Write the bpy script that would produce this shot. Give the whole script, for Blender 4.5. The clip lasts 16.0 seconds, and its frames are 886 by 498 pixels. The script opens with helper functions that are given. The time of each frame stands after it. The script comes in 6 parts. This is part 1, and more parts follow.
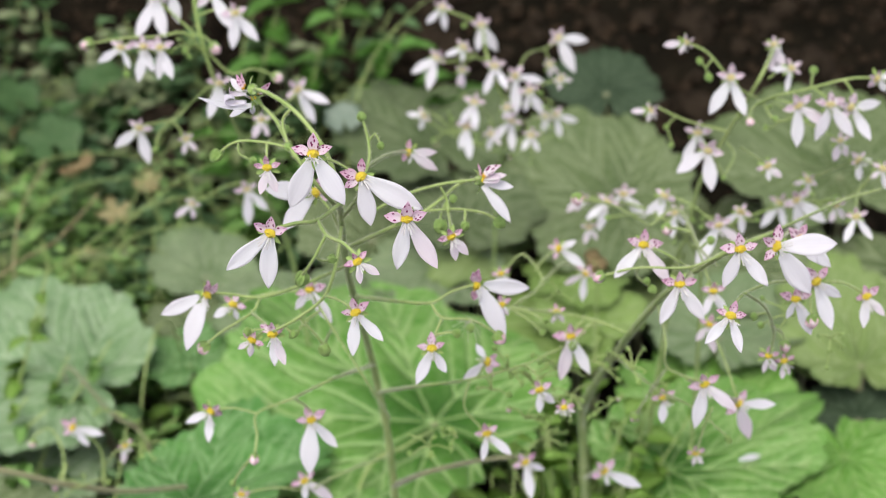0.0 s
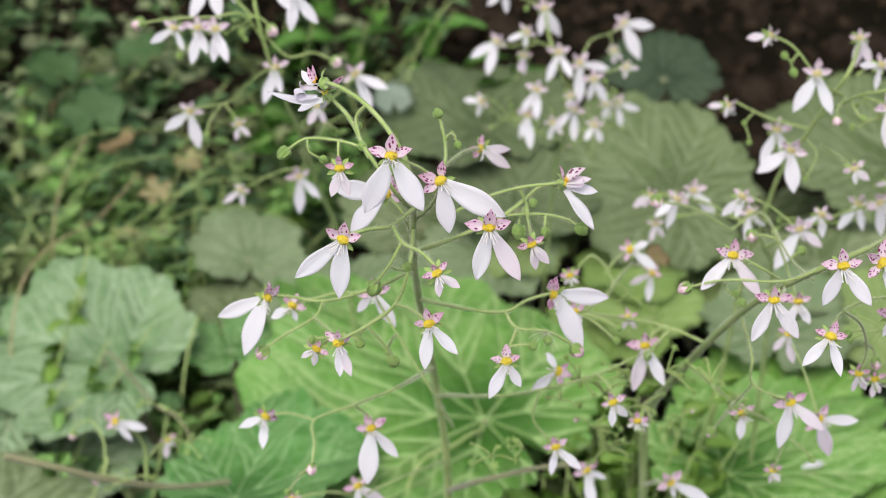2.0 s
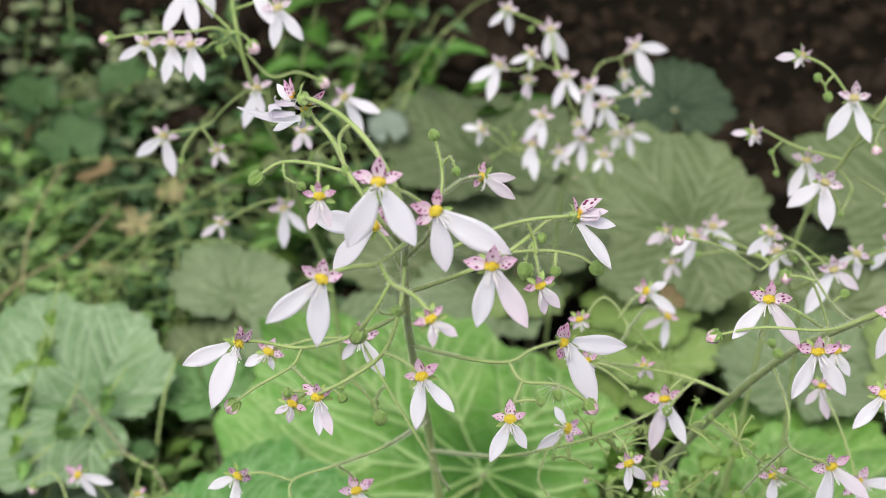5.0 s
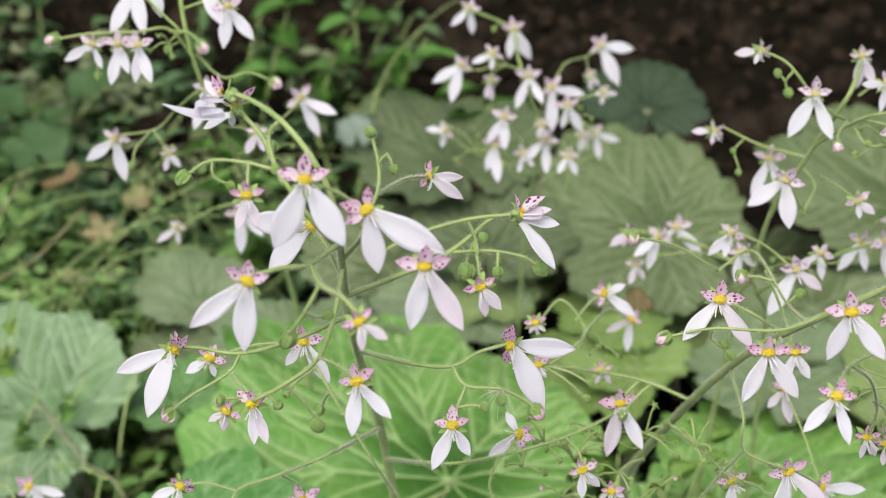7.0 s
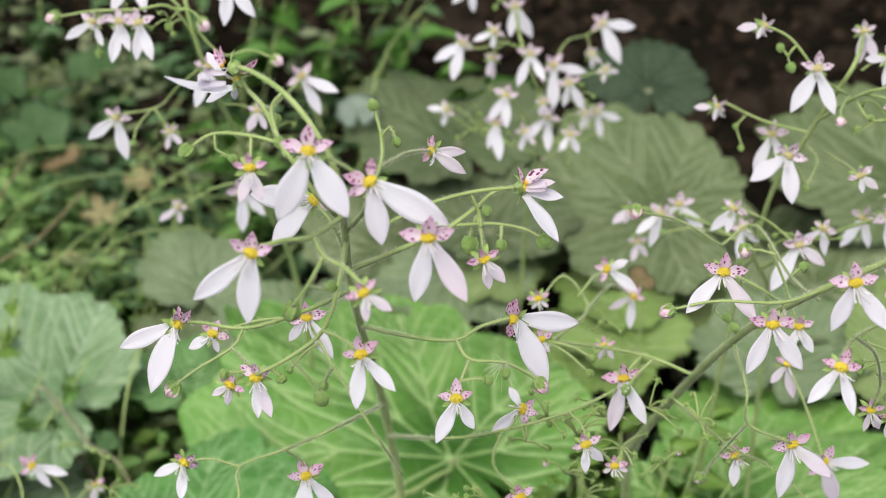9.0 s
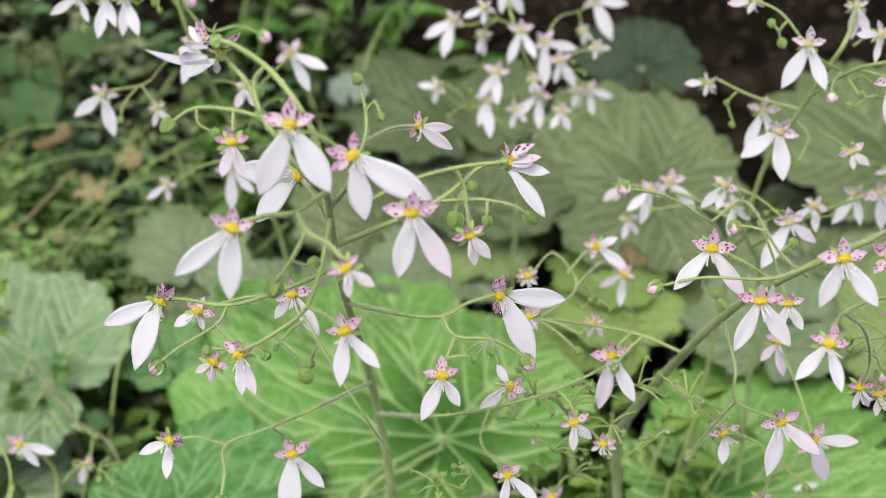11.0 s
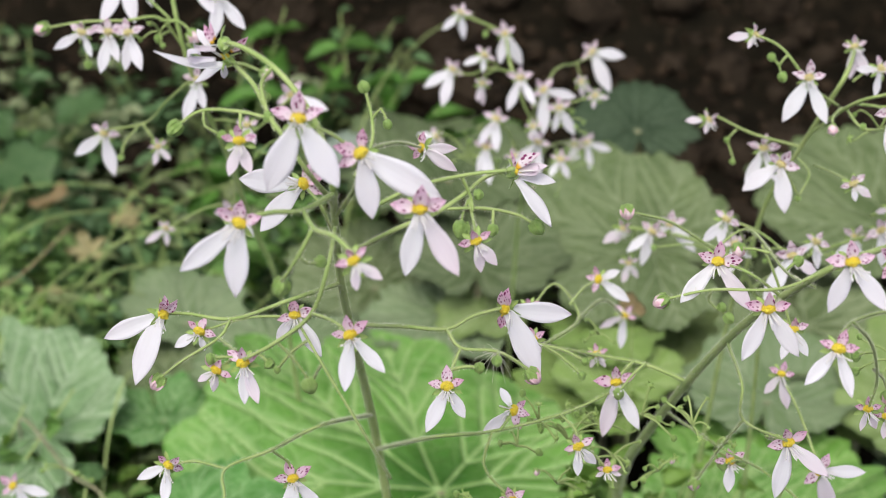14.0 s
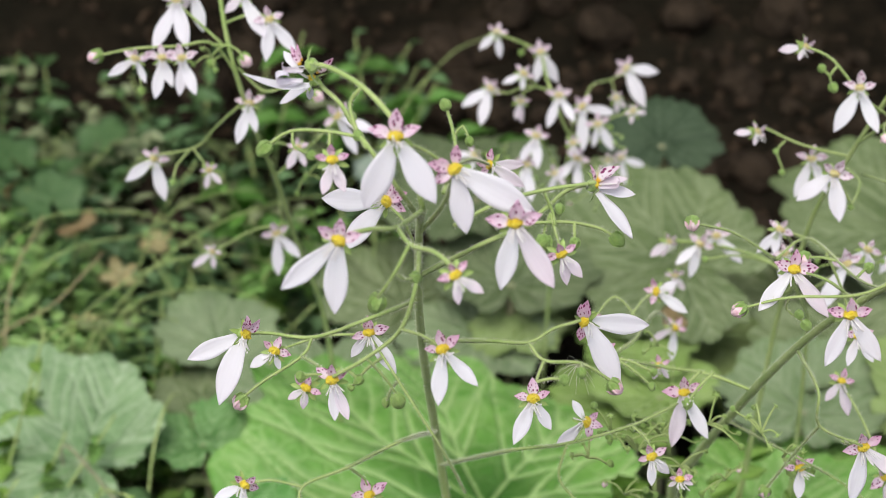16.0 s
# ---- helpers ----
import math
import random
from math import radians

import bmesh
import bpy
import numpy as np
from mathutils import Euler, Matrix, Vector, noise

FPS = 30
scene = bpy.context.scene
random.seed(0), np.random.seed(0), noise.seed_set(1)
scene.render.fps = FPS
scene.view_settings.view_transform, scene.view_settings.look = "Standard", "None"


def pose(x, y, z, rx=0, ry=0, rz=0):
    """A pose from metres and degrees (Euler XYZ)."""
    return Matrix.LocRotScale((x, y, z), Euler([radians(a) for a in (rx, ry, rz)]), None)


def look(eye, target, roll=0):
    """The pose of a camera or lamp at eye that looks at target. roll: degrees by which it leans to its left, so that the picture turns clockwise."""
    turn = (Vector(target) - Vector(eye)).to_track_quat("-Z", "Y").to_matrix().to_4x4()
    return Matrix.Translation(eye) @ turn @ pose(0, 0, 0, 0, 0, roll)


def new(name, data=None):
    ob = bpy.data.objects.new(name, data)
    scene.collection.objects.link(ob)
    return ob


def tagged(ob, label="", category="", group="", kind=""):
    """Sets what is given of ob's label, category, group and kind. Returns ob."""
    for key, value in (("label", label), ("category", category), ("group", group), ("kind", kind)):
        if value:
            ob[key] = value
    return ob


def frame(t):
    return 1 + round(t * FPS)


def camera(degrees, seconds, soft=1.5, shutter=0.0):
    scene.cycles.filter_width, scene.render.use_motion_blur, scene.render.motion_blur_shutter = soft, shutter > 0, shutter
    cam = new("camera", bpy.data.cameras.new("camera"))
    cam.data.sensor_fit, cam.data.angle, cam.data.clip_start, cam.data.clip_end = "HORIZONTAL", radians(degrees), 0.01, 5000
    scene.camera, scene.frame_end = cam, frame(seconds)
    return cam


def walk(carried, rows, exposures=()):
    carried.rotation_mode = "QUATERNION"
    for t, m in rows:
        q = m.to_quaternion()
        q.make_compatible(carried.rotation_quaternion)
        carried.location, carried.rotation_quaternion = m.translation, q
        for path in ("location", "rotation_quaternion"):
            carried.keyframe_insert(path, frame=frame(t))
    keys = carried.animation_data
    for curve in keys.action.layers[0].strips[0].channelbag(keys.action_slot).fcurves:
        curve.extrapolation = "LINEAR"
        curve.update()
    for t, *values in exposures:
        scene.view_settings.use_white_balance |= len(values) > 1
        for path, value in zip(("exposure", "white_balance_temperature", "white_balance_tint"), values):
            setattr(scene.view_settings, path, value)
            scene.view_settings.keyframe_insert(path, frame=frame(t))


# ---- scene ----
cam = camera(32.92, 16.0, soft=0.85)
PATH = [
    (0, look((0.0012, -0.0627, 0.4492), (0.0043, 0.1957, 0.2968), -0.87)),
    (0.5, look((-0.0041, -0.0530, 0.4425), (0.0001, 0.2056, 0.2904), -0.32)),
    (1, look((-0.0085, -0.0442, 0.4401), (-0.0039, 0.2117, 0.2836), 0.15)),
    (1.5, look((-0.0104, -0.0411, 0.4435), (-0.0080, 0.2143, 0.2862), 0.10)),
    (2, look((-0.0099, -0.0412, 0.4456), (-0.0116, 0.2141, 0.2880), -0.16)),
    (2.5, look((-0.0088, -0.0385, 0.4449), (-0.0122, 0.2167, 0.2872), -0.39)),
    (3, look((-0.0083, -0.0302, 0.4382), (-0.0121, 0.2252, 0.2810), -0.49)),
    (5.3, look((-0.0098, -0.0064, 0.4256), (-0.0108, 0.2530, 0.2748), 0.39)),
    (5.5, look((-0.0084, -0.0062, 0.4259), (-0.0093, 0.2533, 0.2754), 0.40)),
    (6, look((-0.0057, -0.0042, 0.4238), (-0.0062, 0.2555, 0.2736), 0.16)),
    (6.5, look((-0.0032, -0.0021, 0.4219), (-0.0033, 0.2578, 0.2721), 0.07)),
    (7, look((0.0000, 0.0000, 0.4200), (0.0000, 0.2598, 0.2700), 0.00)),
    (7.5, look((0.0016, -0.0001, 0.4196), (0.0013, 0.2594, 0.2692), -0.06)),
    (8, look((-0.0015, -0.0022, 0.4188), (-0.0016, 0.2572, 0.2680), -0.08)),
    (8.5, look((-0.0020, -0.0029, 0.4187), (-0.0021, 0.2561, 0.2673), -0.12)),
    (9, look((-0.0006, -0.0008, 0.4179), (-0.0006, 0.2576, 0.2654), -0.20)),
    (9.2, look((-0.0003, 0.0002, 0.4185), (-0.0005, 0.2580, 0.2650), -0.28)),
    (11.5, look((0.0016, 0.0009, 0.4155), (0.0024, 0.2572, 0.2596), -0.11)),
    (12, look((0.0012, 0.0009, 0.4167), (0.0022, 0.2569, 0.2605), -0.11)),
    (12.5, look((0.0026, 0.0001, 0.4171), (0.0038, 0.2559, 0.2604), -0.20)),
    (13, look((0.0015, -0.0014, 0.4172), (0.0030, 0.2546, 0.2608), -0.17)),
    (13.5, look((0.0002, -0.0033, 0.4086), (0.0021, 0.2577, 0.2607), -0.10)),
    (14, look((-0.0013, -0.0055, 0.4019), (0.0013, 0.2603, 0.2630), 0.27)),
    (14.5, look((-0.0043, -0.0063, 0.3962), (-0.0006, 0.2602, 0.2585), 0.57)),
    (15, look((-0.0075, -0.0076, 0.3944), (-0.0035, 0.2596, 0.2582), 0.59)),
    (15.5, look((-0.0111, -0.0064, 0.3992), (-0.0067, 0.2610, 0.2632), 0.00)),
    (16, look((-0.0177, -0.0087, 0.4024), (-0.0131, 0.2592, 0.2673), -0.82)),
]
walk(cam, PATH, [(0, 0.91), (16, 0.91)])
cam.data.dof.use_dof = True
cam.data.dof.focus_distance = 0.282
cam.data.dof.aperture_fstop = 24.0

# ---- light: soft overcast daylight from above, a dark bank behind ----
world = bpy.data.worlds.new("sky")
scene.world = world
world.use_nodes = True
wn, wl = world.node_tree.nodes, world.node_tree.links
sky = wn.new("ShaderNodeTexSky")
sky.sky_type = "NISHITA"
sky.sun_disc = False
sky.sun_elevation, sky.sun_rotation = radians(62), radians(200)
cloud = wn.new("ShaderNodeHueSaturation")
cloud.inputs["Saturation"].default_value = 0.3
wl.new(sky.outputs["Color"], cloud.inputs["Color"])
wl.new(cloud.outputs["Color"], wn["Background"].inputs["Color"])
wn["Background"].inputs["Strength"].default_value = 0.13
sun = new("sun", bpy.data.lights.new("sun", "SUN"))
sun.data.energy, sun.data.angle, sun.data.color = 1.5, radians(40), (0.98, 0.95, 0.83)
sun.matrix_world = look((-0.7, -1.4, 3.0), (0, 0.3, 0))


# ---- materials ----
def material(name, rough=0.6, sheen=0.0):
    m = bpy.data.materials.new(name)
    m.use_nodes = True
    b = m.node_tree.nodes["Principled BSDF"]
    b.inputs["Roughness"].default_value = rough
    b.inputs["Sheen Weight"].default_value = sheen
    return m, m.node_tree.nodes, m.node_tree.links, b


def noise_of(n, l, scale, detail=4.0, coord="Object", rough=0.55):
    tc = n.new("ShaderNodeTexCoord")
    t = n.new("ShaderNodeTexNoise")
    t.inputs["Scale"].default_value, t.inputs["Detail"].default_value = scale, detail
    t.inputs["Roughness"].default_value = rough
    l.new(tc.outputs[coord], t.inputs["Vector"])
    return t.outputs["Fac"]


def ramp(n, l, fac, *stops):
    r = n.new("ShaderNodeValToRGB")
    e = r.color_ramp.elements
    while len(e) < len(stops):
        e.new(0.5)
    for k, (p, c) in enumerate(stops):
        e[k].position, e[k].color = p, (*c, 1)
    l.new(fac, r.inputs["Fac"])
    return r.outputs["Color"]


def mix(n, l, fac, a, b, mode="MIX"):
    m = n.new("ShaderNodeMix")
    m.data_type, m.blend_type = "RGBA", mode
    for socket, v in ((m.inputs[0], fac), (m.inputs[6], a), (m.inputs[7], b)):
        if isinstance(v, (int, float)):
            socket.default_value = v
        elif isinstance(v, tuple):
            socket.default_value = (*v, 1)
        else:
            l.new(v, socket)
    return m.outputs[2]


def maths(n, l, op, a, b=0.0):
    m = n.new("ShaderNodeMath")
    m.operation = op
    for socket, v in zip(m.inputs, (a, b)):
        if isinstance(v, (int, float)):
            socket.default_value = v
        else:
            l.new(v, socket)
    return m.outputs[0]


def bump(n, l, b, height, strength, distance):
    k = n.new("ShaderNodeBump")
    k.inputs["Strength"].default_value, k.inputs["Distance"].default_value = strength, distance
    l.new(height, k.inputs["Height"])
    l.new(k.outputs["Normal"], b.inputs["Normal"])


def thin(m, n, l, b, color, share):
    """Lets part of the light through a petal or leaf."""
    t = n.new("ShaderNodeBsdfTranslucent")
    s = n.new("ShaderNodeMixShader")
    s.inputs[0].default_value = share
    l.new(color, t.inputs["Color"])
    l.new(b.outputs[0], s.inputs[1])
    l.new(t.outputs[0], s.inputs[2])
    l.new(s.outputs[0], n["Material Output"].inputs["Surface"])


def petal_material(name, base, tip, spots):
    m, n, l, b = material(name, 0.5)
    tc = n.new("ShaderNodeTexCoord")
    sep = n.new("ShaderNodeSeparateXYZ")
    l.new(tc.outputs["Object"], sep.inputs[0])
    along = maths(n, l, "ADD", sep.outputs["Y"], maths(n, l, "MULTIPLY", maths(n, l, "SUBTRACT", noise_of(n, l, 3.0), 0.5), 0.5))
    col = ramp(n, l, along, (0.0, base), (0.45, tuple(0.6 * x + 0.4 * y for x, y in zip(base, tip))), (0.95, tip))
    oi = n.new("ShaderNodeObjectInfo")
    col = mix(n, l, maths(n, l, "MULTIPLY", oi.outputs["Random"], 0.12), col, (0.84, 0.7, 0.82))
    # fine lengthwise veins
    w = n.new("ShaderNodeTexWave")
    w.bands_direction = "X"
    w.inputs["Scale"].default_value, w.inputs["Distortion"].default_value = 5.0, 1.2
    l.new(tc.outputs["Object"], w.inputs["Vector"])
    col = mix(n, l, maths(n, l, "MULTIPLY", w.outputs["Fac"], 0.05), col, (0.74, 0.66, 0.78))
    if spots:
        # a few short dark dashes and a pink rim
        mp = n.new("ShaderNodeMapping")
        mp.inputs["Scale"].default_value = (8.5, 4.6, 0.0)
        shift = n.new("ShaderNodeCombineXYZ")
        l.new(maths(n, l, "MULTIPLY", oi.outputs["Random"], 40.0), shift.inputs[0])
        l.new(tc.outputs["Object"], mp.inputs["Vector"])
        l.new(shift.outputs[0], mp.inputs["Location"])
        v = n.new("ShaderNodeTexVoronoi")
        v.inputs["Scale"].default_value = 1.0
        v.inputs["Randomness"].default_value = 0.8
        l.new(mp.outputs[0], v.inputs["Vector"])
        dot = ramp(n, l, v.outputs["Distance"], (0.34, (1, 1, 1)), (0.41, (0, 0, 0)))
        zone = ramp(n, l, sep.outputs["Y"], (0.24, (0, 0, 0)), (0.3, (1, 1, 1)), (0.8, (1, 1, 1)), (0.88, (0, 0, 0)))
        rim = ramp(n, l, maths(n, l, "ABSOLUTE", sep.outputs["X"]), (0.13, (0, 0, 0)), (0.26, (1, 1, 1)))
        col = mix(n, l, maths(n, l, "MULTIPLY", rim, 0.5), col, tip)
        col = mix(n, l, mix(n, l, 1.0, dot, zone, "MULTIPLY"), col, (0.24, 0.012, 0.12))
        base_spot = ramp(n, l, sep.outputs["Y"], (0.1, (1, 1, 1)), (0.2, (0, 0, 0)))
        col = mix(n, l, base_spot, col, (0.8, 0.5, 0.03))
    l.new(col, b.inputs["Base Color"])
    bump(n, l, b, w.outputs["Fac"], 0.04, 0.03)
    thin(m, n, l, b, col, 0.5)
    return m


PETAL = {
    "white": petal_material("petal_white", (0.9, 0.885, 0.925), (0.89, 0.855, 0.91), False),
    "blush": petal_material("petal_blush", (0.88, 0.835, 0.885), (0.85, 0.74, 0.82), False),
    "upper": petal_material("petal_spotted", (0.89, 0.82, 0.87), (0.81, 0.53, 0.7), True),
    "faint": petal_material("petal_spotted_faint", (0.86, 0.81, 0.84), (0.82, 0.66, 0.76), True),
    "pink": petal_material("petal_spotted_pink", (0.86, 0.74, 0.81), (0.74, 0.4, 0.6), True),
}


def plain_material(name, a, b2, scale, rough=0.6, share=0.0, coord="Object", relief=0.0, sheen=0.0, shine=0.5, vary=0.3):
    m, n, l, b = material(name, rough, sheen)
    b.inputs["Specular IOR Level"].default_value = shine
    col = ramp(n, l, noise_of(n, l, scale, coord=coord), (0.3, a), (0.7, b2))
    oi = n.new("ShaderNodeObjectInfo")
    col = mix(n, l, maths(n, l, "MULTIPLY", oi.outputs["Random"], vary), col, b2)
    l.new(col, b.inputs["Base Color"])
    if relief:
        bump(n, l, b, noise_of(n, l, scale * 3, coord=coord), 0.6, relief)
    if share:
        thin(m, n, l, b, col, share)
    return m


STEM = plain_material("stem_green", (0.2, 0.29, 0.08), (0.36, 0.43, 0.165), 160, 0.55, 0.0, relief=0.0004, sheen=0.1, shine=0.2)
STEM_BROWN = plain_material("stem_reddish", (0.15, 0.12, 0.07), (0.23, 0.24, 0.11), 90, 0.6, 0.0, relief=0.0004, sheen=0.3)
CALYX = plain_material("calyx_green", (0.2, 0.34, 0.06), (0.34, 0.44, 0.13), 3, 0.5, 0.15, sheen=0.3)
BUD_GREEN = plain_material("bud_green", (0.25, 0.45, 0.08), (0.43, 0.59, 0.18), 2.2, 0.45, 0.15, relief=0.012, sheen=0.1)
BUD_PINK = plain_material("bud_pink", (0.76, 0.4, 0.5), (0.85, 0.72, 0.74), 2, 0.5, 0.2)
HAIR = plain_material("plant_hair", (0.62, 0.62, 0.5), (0.75, 0.72, 0.62), 50, 0.5, 0.3)
YELLOW_PALE = plain_material("disc_pale", (0.72, 0.6, 0.2), (0.82, 0.74, 0.4), 2, 0.5, 0.0, relief=0.1)
YELLOW = plain_material("disc_yellow", (0.9, 0.6, 0.02), (0.97, 0.82, 0.09), 2, 0.45, 0.0, relief=0.1)
FILAMENT = plain_material("filament_white", (0.82, 0.76, 0.78), (0.86, 0.84, 0.84), 3, 0.5, 0.3)


def leaf_material(name, dark, light, vein, rough=0.42, hub=0.25, downy=0.35, shine=0.25):
    """A hairy leaf: deep green between the veins, pale feathered bands along them, kept in the mesh attribute 'vein'."""
    m, n, l, b = material(name, rough, 0.04)
    b.inputs["Specular IOR Level"].default_value = shine
    tc = n.new("ShaderNodeTexCoord")
    col = ramp(n, l, noise_of(n, l, 2.6, 4), (0.32, dark), (0.68, light))
    col = mix(n, l, maths(n, l, "MULTIPLY", noise_of(n, l, 17, 5), 0.45), col, light)
    col = mix(n, l, maths(n, l, "MULTIPLY", maths(n, l, "POWER", noise_of(n, l, 34, 6, rough=0.7), 2.0), 0.5), col, vein)
    at = n.new("ShaderNodeAttribute")
    at.attribute_name = "vein"
    # a net of small veins between the large ones
    net = n.new("ShaderNodeTexVoronoi")
    net.feature = "DISTANCE_TO_EDGE"
    net.inputs["Scale"].default_value = 10.0
    warp = mix(n, l, 0.06, tc.outputs["Object"], n.new("ShaderNodeTexNoise").outputs["Color"], "ADD")
    l.new(warp, net.inputs["Vector"])
    fine = ramp(n, l, net.outputs["Distance"], (0.0, (1, 1, 1)), (0.12, (0, 0, 0)))
    edge = maths(n, l, "ADD", at.outputs["Fac"], maths(n, l, "MULTIPLY", maths(n, l, "SUBTRACT", noise_of(n, l, 11, 7, rough=0.72), 0.5), 0.9))
    band = ramp(n, l, edge, (0.18, (0, 0, 0)), (0.75, (1, 1, 1)))
    side = n.new("ShaderNodeAttribute")
    side.attribute_name = "halo"
    down = ramp(n, l, noise_of(n, l, 13, 6, rough=0.7), (0.36, (0, 0, 0)), (0.66, (1, 1, 1)))
    col = mix(n, l, maths(n, l, "MULTIPLY", maths(n, l, "MULTIPLY", side.outputs["Fac"], down), downy), col, vein)
    col = mix(n, l, maths(n, l, "MULTIPLY", fine, 0.25), col, vein)
    col = mix(n, l, maths(n, l, "MULTIPLY", band, 0.68), col, vein)
    oi = n.new("ShaderNodeObjectInfo")
    col = mix(n, l, maths(n, l, "MULTIPLY", oi.outputs["Random"], 0.25), col, dark)
    heart = n.new("ShaderNodeAttribute")
    heart.attribute_name = "heart"
    col = mix(n, l, maths(n, l, "MULTIPLY", maths(n, l, "MULTIPLY", heart.outputs["Fac"], hub), maths(n, l, "SUBTRACT", 1.0, band)), col, tuple(0.5 * c for c in dark))
    # small brown blemishes
    spot = ramp(n, l, noise_of(n, l, 6.5, 3), (0.72, (0, 0, 0)), (0.78, (1, 1, 1)))
    col = mix(n, l, maths(n, l, "MULTIPLY", spot, 0.5), col, (0.2, 0.16, 0.06))
    l.new(col, b.inputs["Base Color"])
    h = maths(n, l, "SUBTRACT", noise_of(n, l, 9, 4), maths(n, l, "ADD", maths(n, l, "MULTIPLY", at.outputs["Fac"], 0.5), maths(n, l, "MULTIPLY", fine, 0.25)))
    bump(n, l, b, h, 0.25, 0.02)
    thin(m, n, l, b, col, 0.28)
    return m


LEAF = {
    "bright": leaf_material("leaf_bright", (0.05, 0.2, 0.016), (0.165, 0.39, 0.05), (0.52, 0.66, 0.3), 0.4, 0.9, 0.3),
    "lush": leaf_material("leaf_lush", (0.068, 0.225, 0.016), (0.16, 0.385, 0.045), (0.42, 0.6, 0.22), 0.4, 0.15, 0.25),
    "deep": leaf_material("leaf_deep", (0.03, 0.15, 0.015), (0.09, 0.29, 0.042), (0.42, 0.6, 0.3), 0.4, 0.5, 0.15),
    "pale": leaf_material("leaf_pale", (0.085, 0.195, 0.058), (0.195, 0.325, 0.135), (0.47, 0.57, 0.38), 0.6, 0.0, 0.6),
    "mid": leaf_material("leaf_mid", (0.112, 0.185, 0.072), (0.194, 0.27, 0.12), (0.325, 0.38, 0.24), 0.6, 0.1, 0.5, shine=0.15),
    # dull, shade and dark: leaf greens darkened to stand for shade
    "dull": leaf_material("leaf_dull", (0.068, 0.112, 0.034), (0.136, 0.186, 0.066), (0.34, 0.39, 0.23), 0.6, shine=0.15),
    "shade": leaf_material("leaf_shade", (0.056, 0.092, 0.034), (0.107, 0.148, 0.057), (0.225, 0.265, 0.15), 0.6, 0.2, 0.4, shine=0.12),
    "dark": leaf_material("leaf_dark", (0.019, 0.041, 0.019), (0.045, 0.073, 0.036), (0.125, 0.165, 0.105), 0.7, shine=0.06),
    "lime": leaf_material("leaf_lime", (0.125, 0.235, 0.03), (0.24, 0.37, 0.075), (0.37, 0.46, 0.2), 0.6),
    "olive": leaf_material("leaf_olive", (0.14, 0.23, 0.05), (0.25, 0.34, 0.1), (0.37, 0.44, 0.22), 0.6),
}
WEED = [
    plain_material("weed_leaf_fresh", (0.17, 0.36, 0.07), (0.32, 0.5, 0.17), 2.5, 0.5, 0.3),
    # deep green, lowered in colour to stand for shade on the bank
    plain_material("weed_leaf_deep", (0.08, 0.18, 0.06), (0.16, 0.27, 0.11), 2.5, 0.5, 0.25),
    plain_material("weed_leaf_olive", (0.19, 0.26, 0.1), (0.33, 0.38, 0.18), 2.5, 0.55, 0.25),
    plain_material("weed_leaf_yellowish", (0.2, 0.36, 0.05), (0.32, 0.47, 0.12), 2.5, 0.5, 0.35),
    plain_material("weed_leaf_sprig", (0.09, 0.25, 0.03), (0.19, 0.37, 0.085), 2.5, 0.5, 0.35),
]
DEAD = plain_material("dead_leaf", (0.55, 0.47, 0.21), (0.76, 0.68, 0.38), 3, 0.8, 0.1, relief=0.03)
RUST = plain_material("rust_leaf", (0.42, 0.3, 0.14), (0.58, 0.44, 0.24), 2, 0.8, 0.1, relief=0.03)
RED_LEAF = plain_material("turning_leaf", (0.1, 0.2, 0.06), (0.28, 0.2, 0.09), 1.1, 0.7, 0.15)
STRAW = plain_material("dry_stem", (0.3, 0.23, 0.12), (0.4, 0.33, 0.18), 60, 0.7)


def soil_material():
    m, n, l, b = material("soil", 0.95)
    b.inputs["Specular IOR Level"].default_value = 0.04
    # near-black ramp: the shade on the bank is put into the soil colour
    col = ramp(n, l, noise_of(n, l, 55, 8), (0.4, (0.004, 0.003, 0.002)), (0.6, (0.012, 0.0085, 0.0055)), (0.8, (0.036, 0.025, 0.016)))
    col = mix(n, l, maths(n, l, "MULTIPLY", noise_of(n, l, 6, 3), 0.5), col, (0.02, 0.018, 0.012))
    l.new(col, b.inputs["Base Color"])
    bump(n, l, b, noise_of(n, l, 140, 8), 1.0, 0.006)
    return m


SOIL = soil_material()
# brown stone colour, lowered to hold the shade of the bank
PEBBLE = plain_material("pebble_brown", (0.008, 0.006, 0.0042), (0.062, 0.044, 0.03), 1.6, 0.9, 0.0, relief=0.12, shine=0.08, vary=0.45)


# ---- shapes ----
def obj(name, mesh, parent=None, label="", place=None):
    o = new(name, mesh)
    if parent:
        o.parent = parent
    if place is not None:
        o.matrix_basis = place
    if label:
        tagged(o, label)
    return o


def mesh_of(name, bm, mat, smooth=True):
    me = bpy.data.meshes.new(name)
    bm.to_mesh(me)
    bm.free()
    me.materials.append(mat)
    if smooth:
        me.shade_smooth()
    return me


def part(name, bm, mat, parent, label=""):
    return obj(name, mesh_of(name, bm, mat), parent, label)


def curve_points(pts, step):
    """A smooth line through the points, with about step metres between places."""
    p = [Vector(q) for q in pts]
    p = [2 * p[0] - p[1]] + p + [2 * p[-1] - p[-2]]
    out = []
    for k in range(1, len(p) - 2):
        a, b, c, d = p[k - 1 : k + 3]
        count = max(2, int((c - b).length / step))
        for j in range(count):
            t = j / count
            out.append(0.5 * (2 * b + (c - a) * t + (2 * a - 5 * b + 4 * c - d) * t * t + (3 * b - a - 3 * c + d) * t**3))
    return out + [p[-2]]


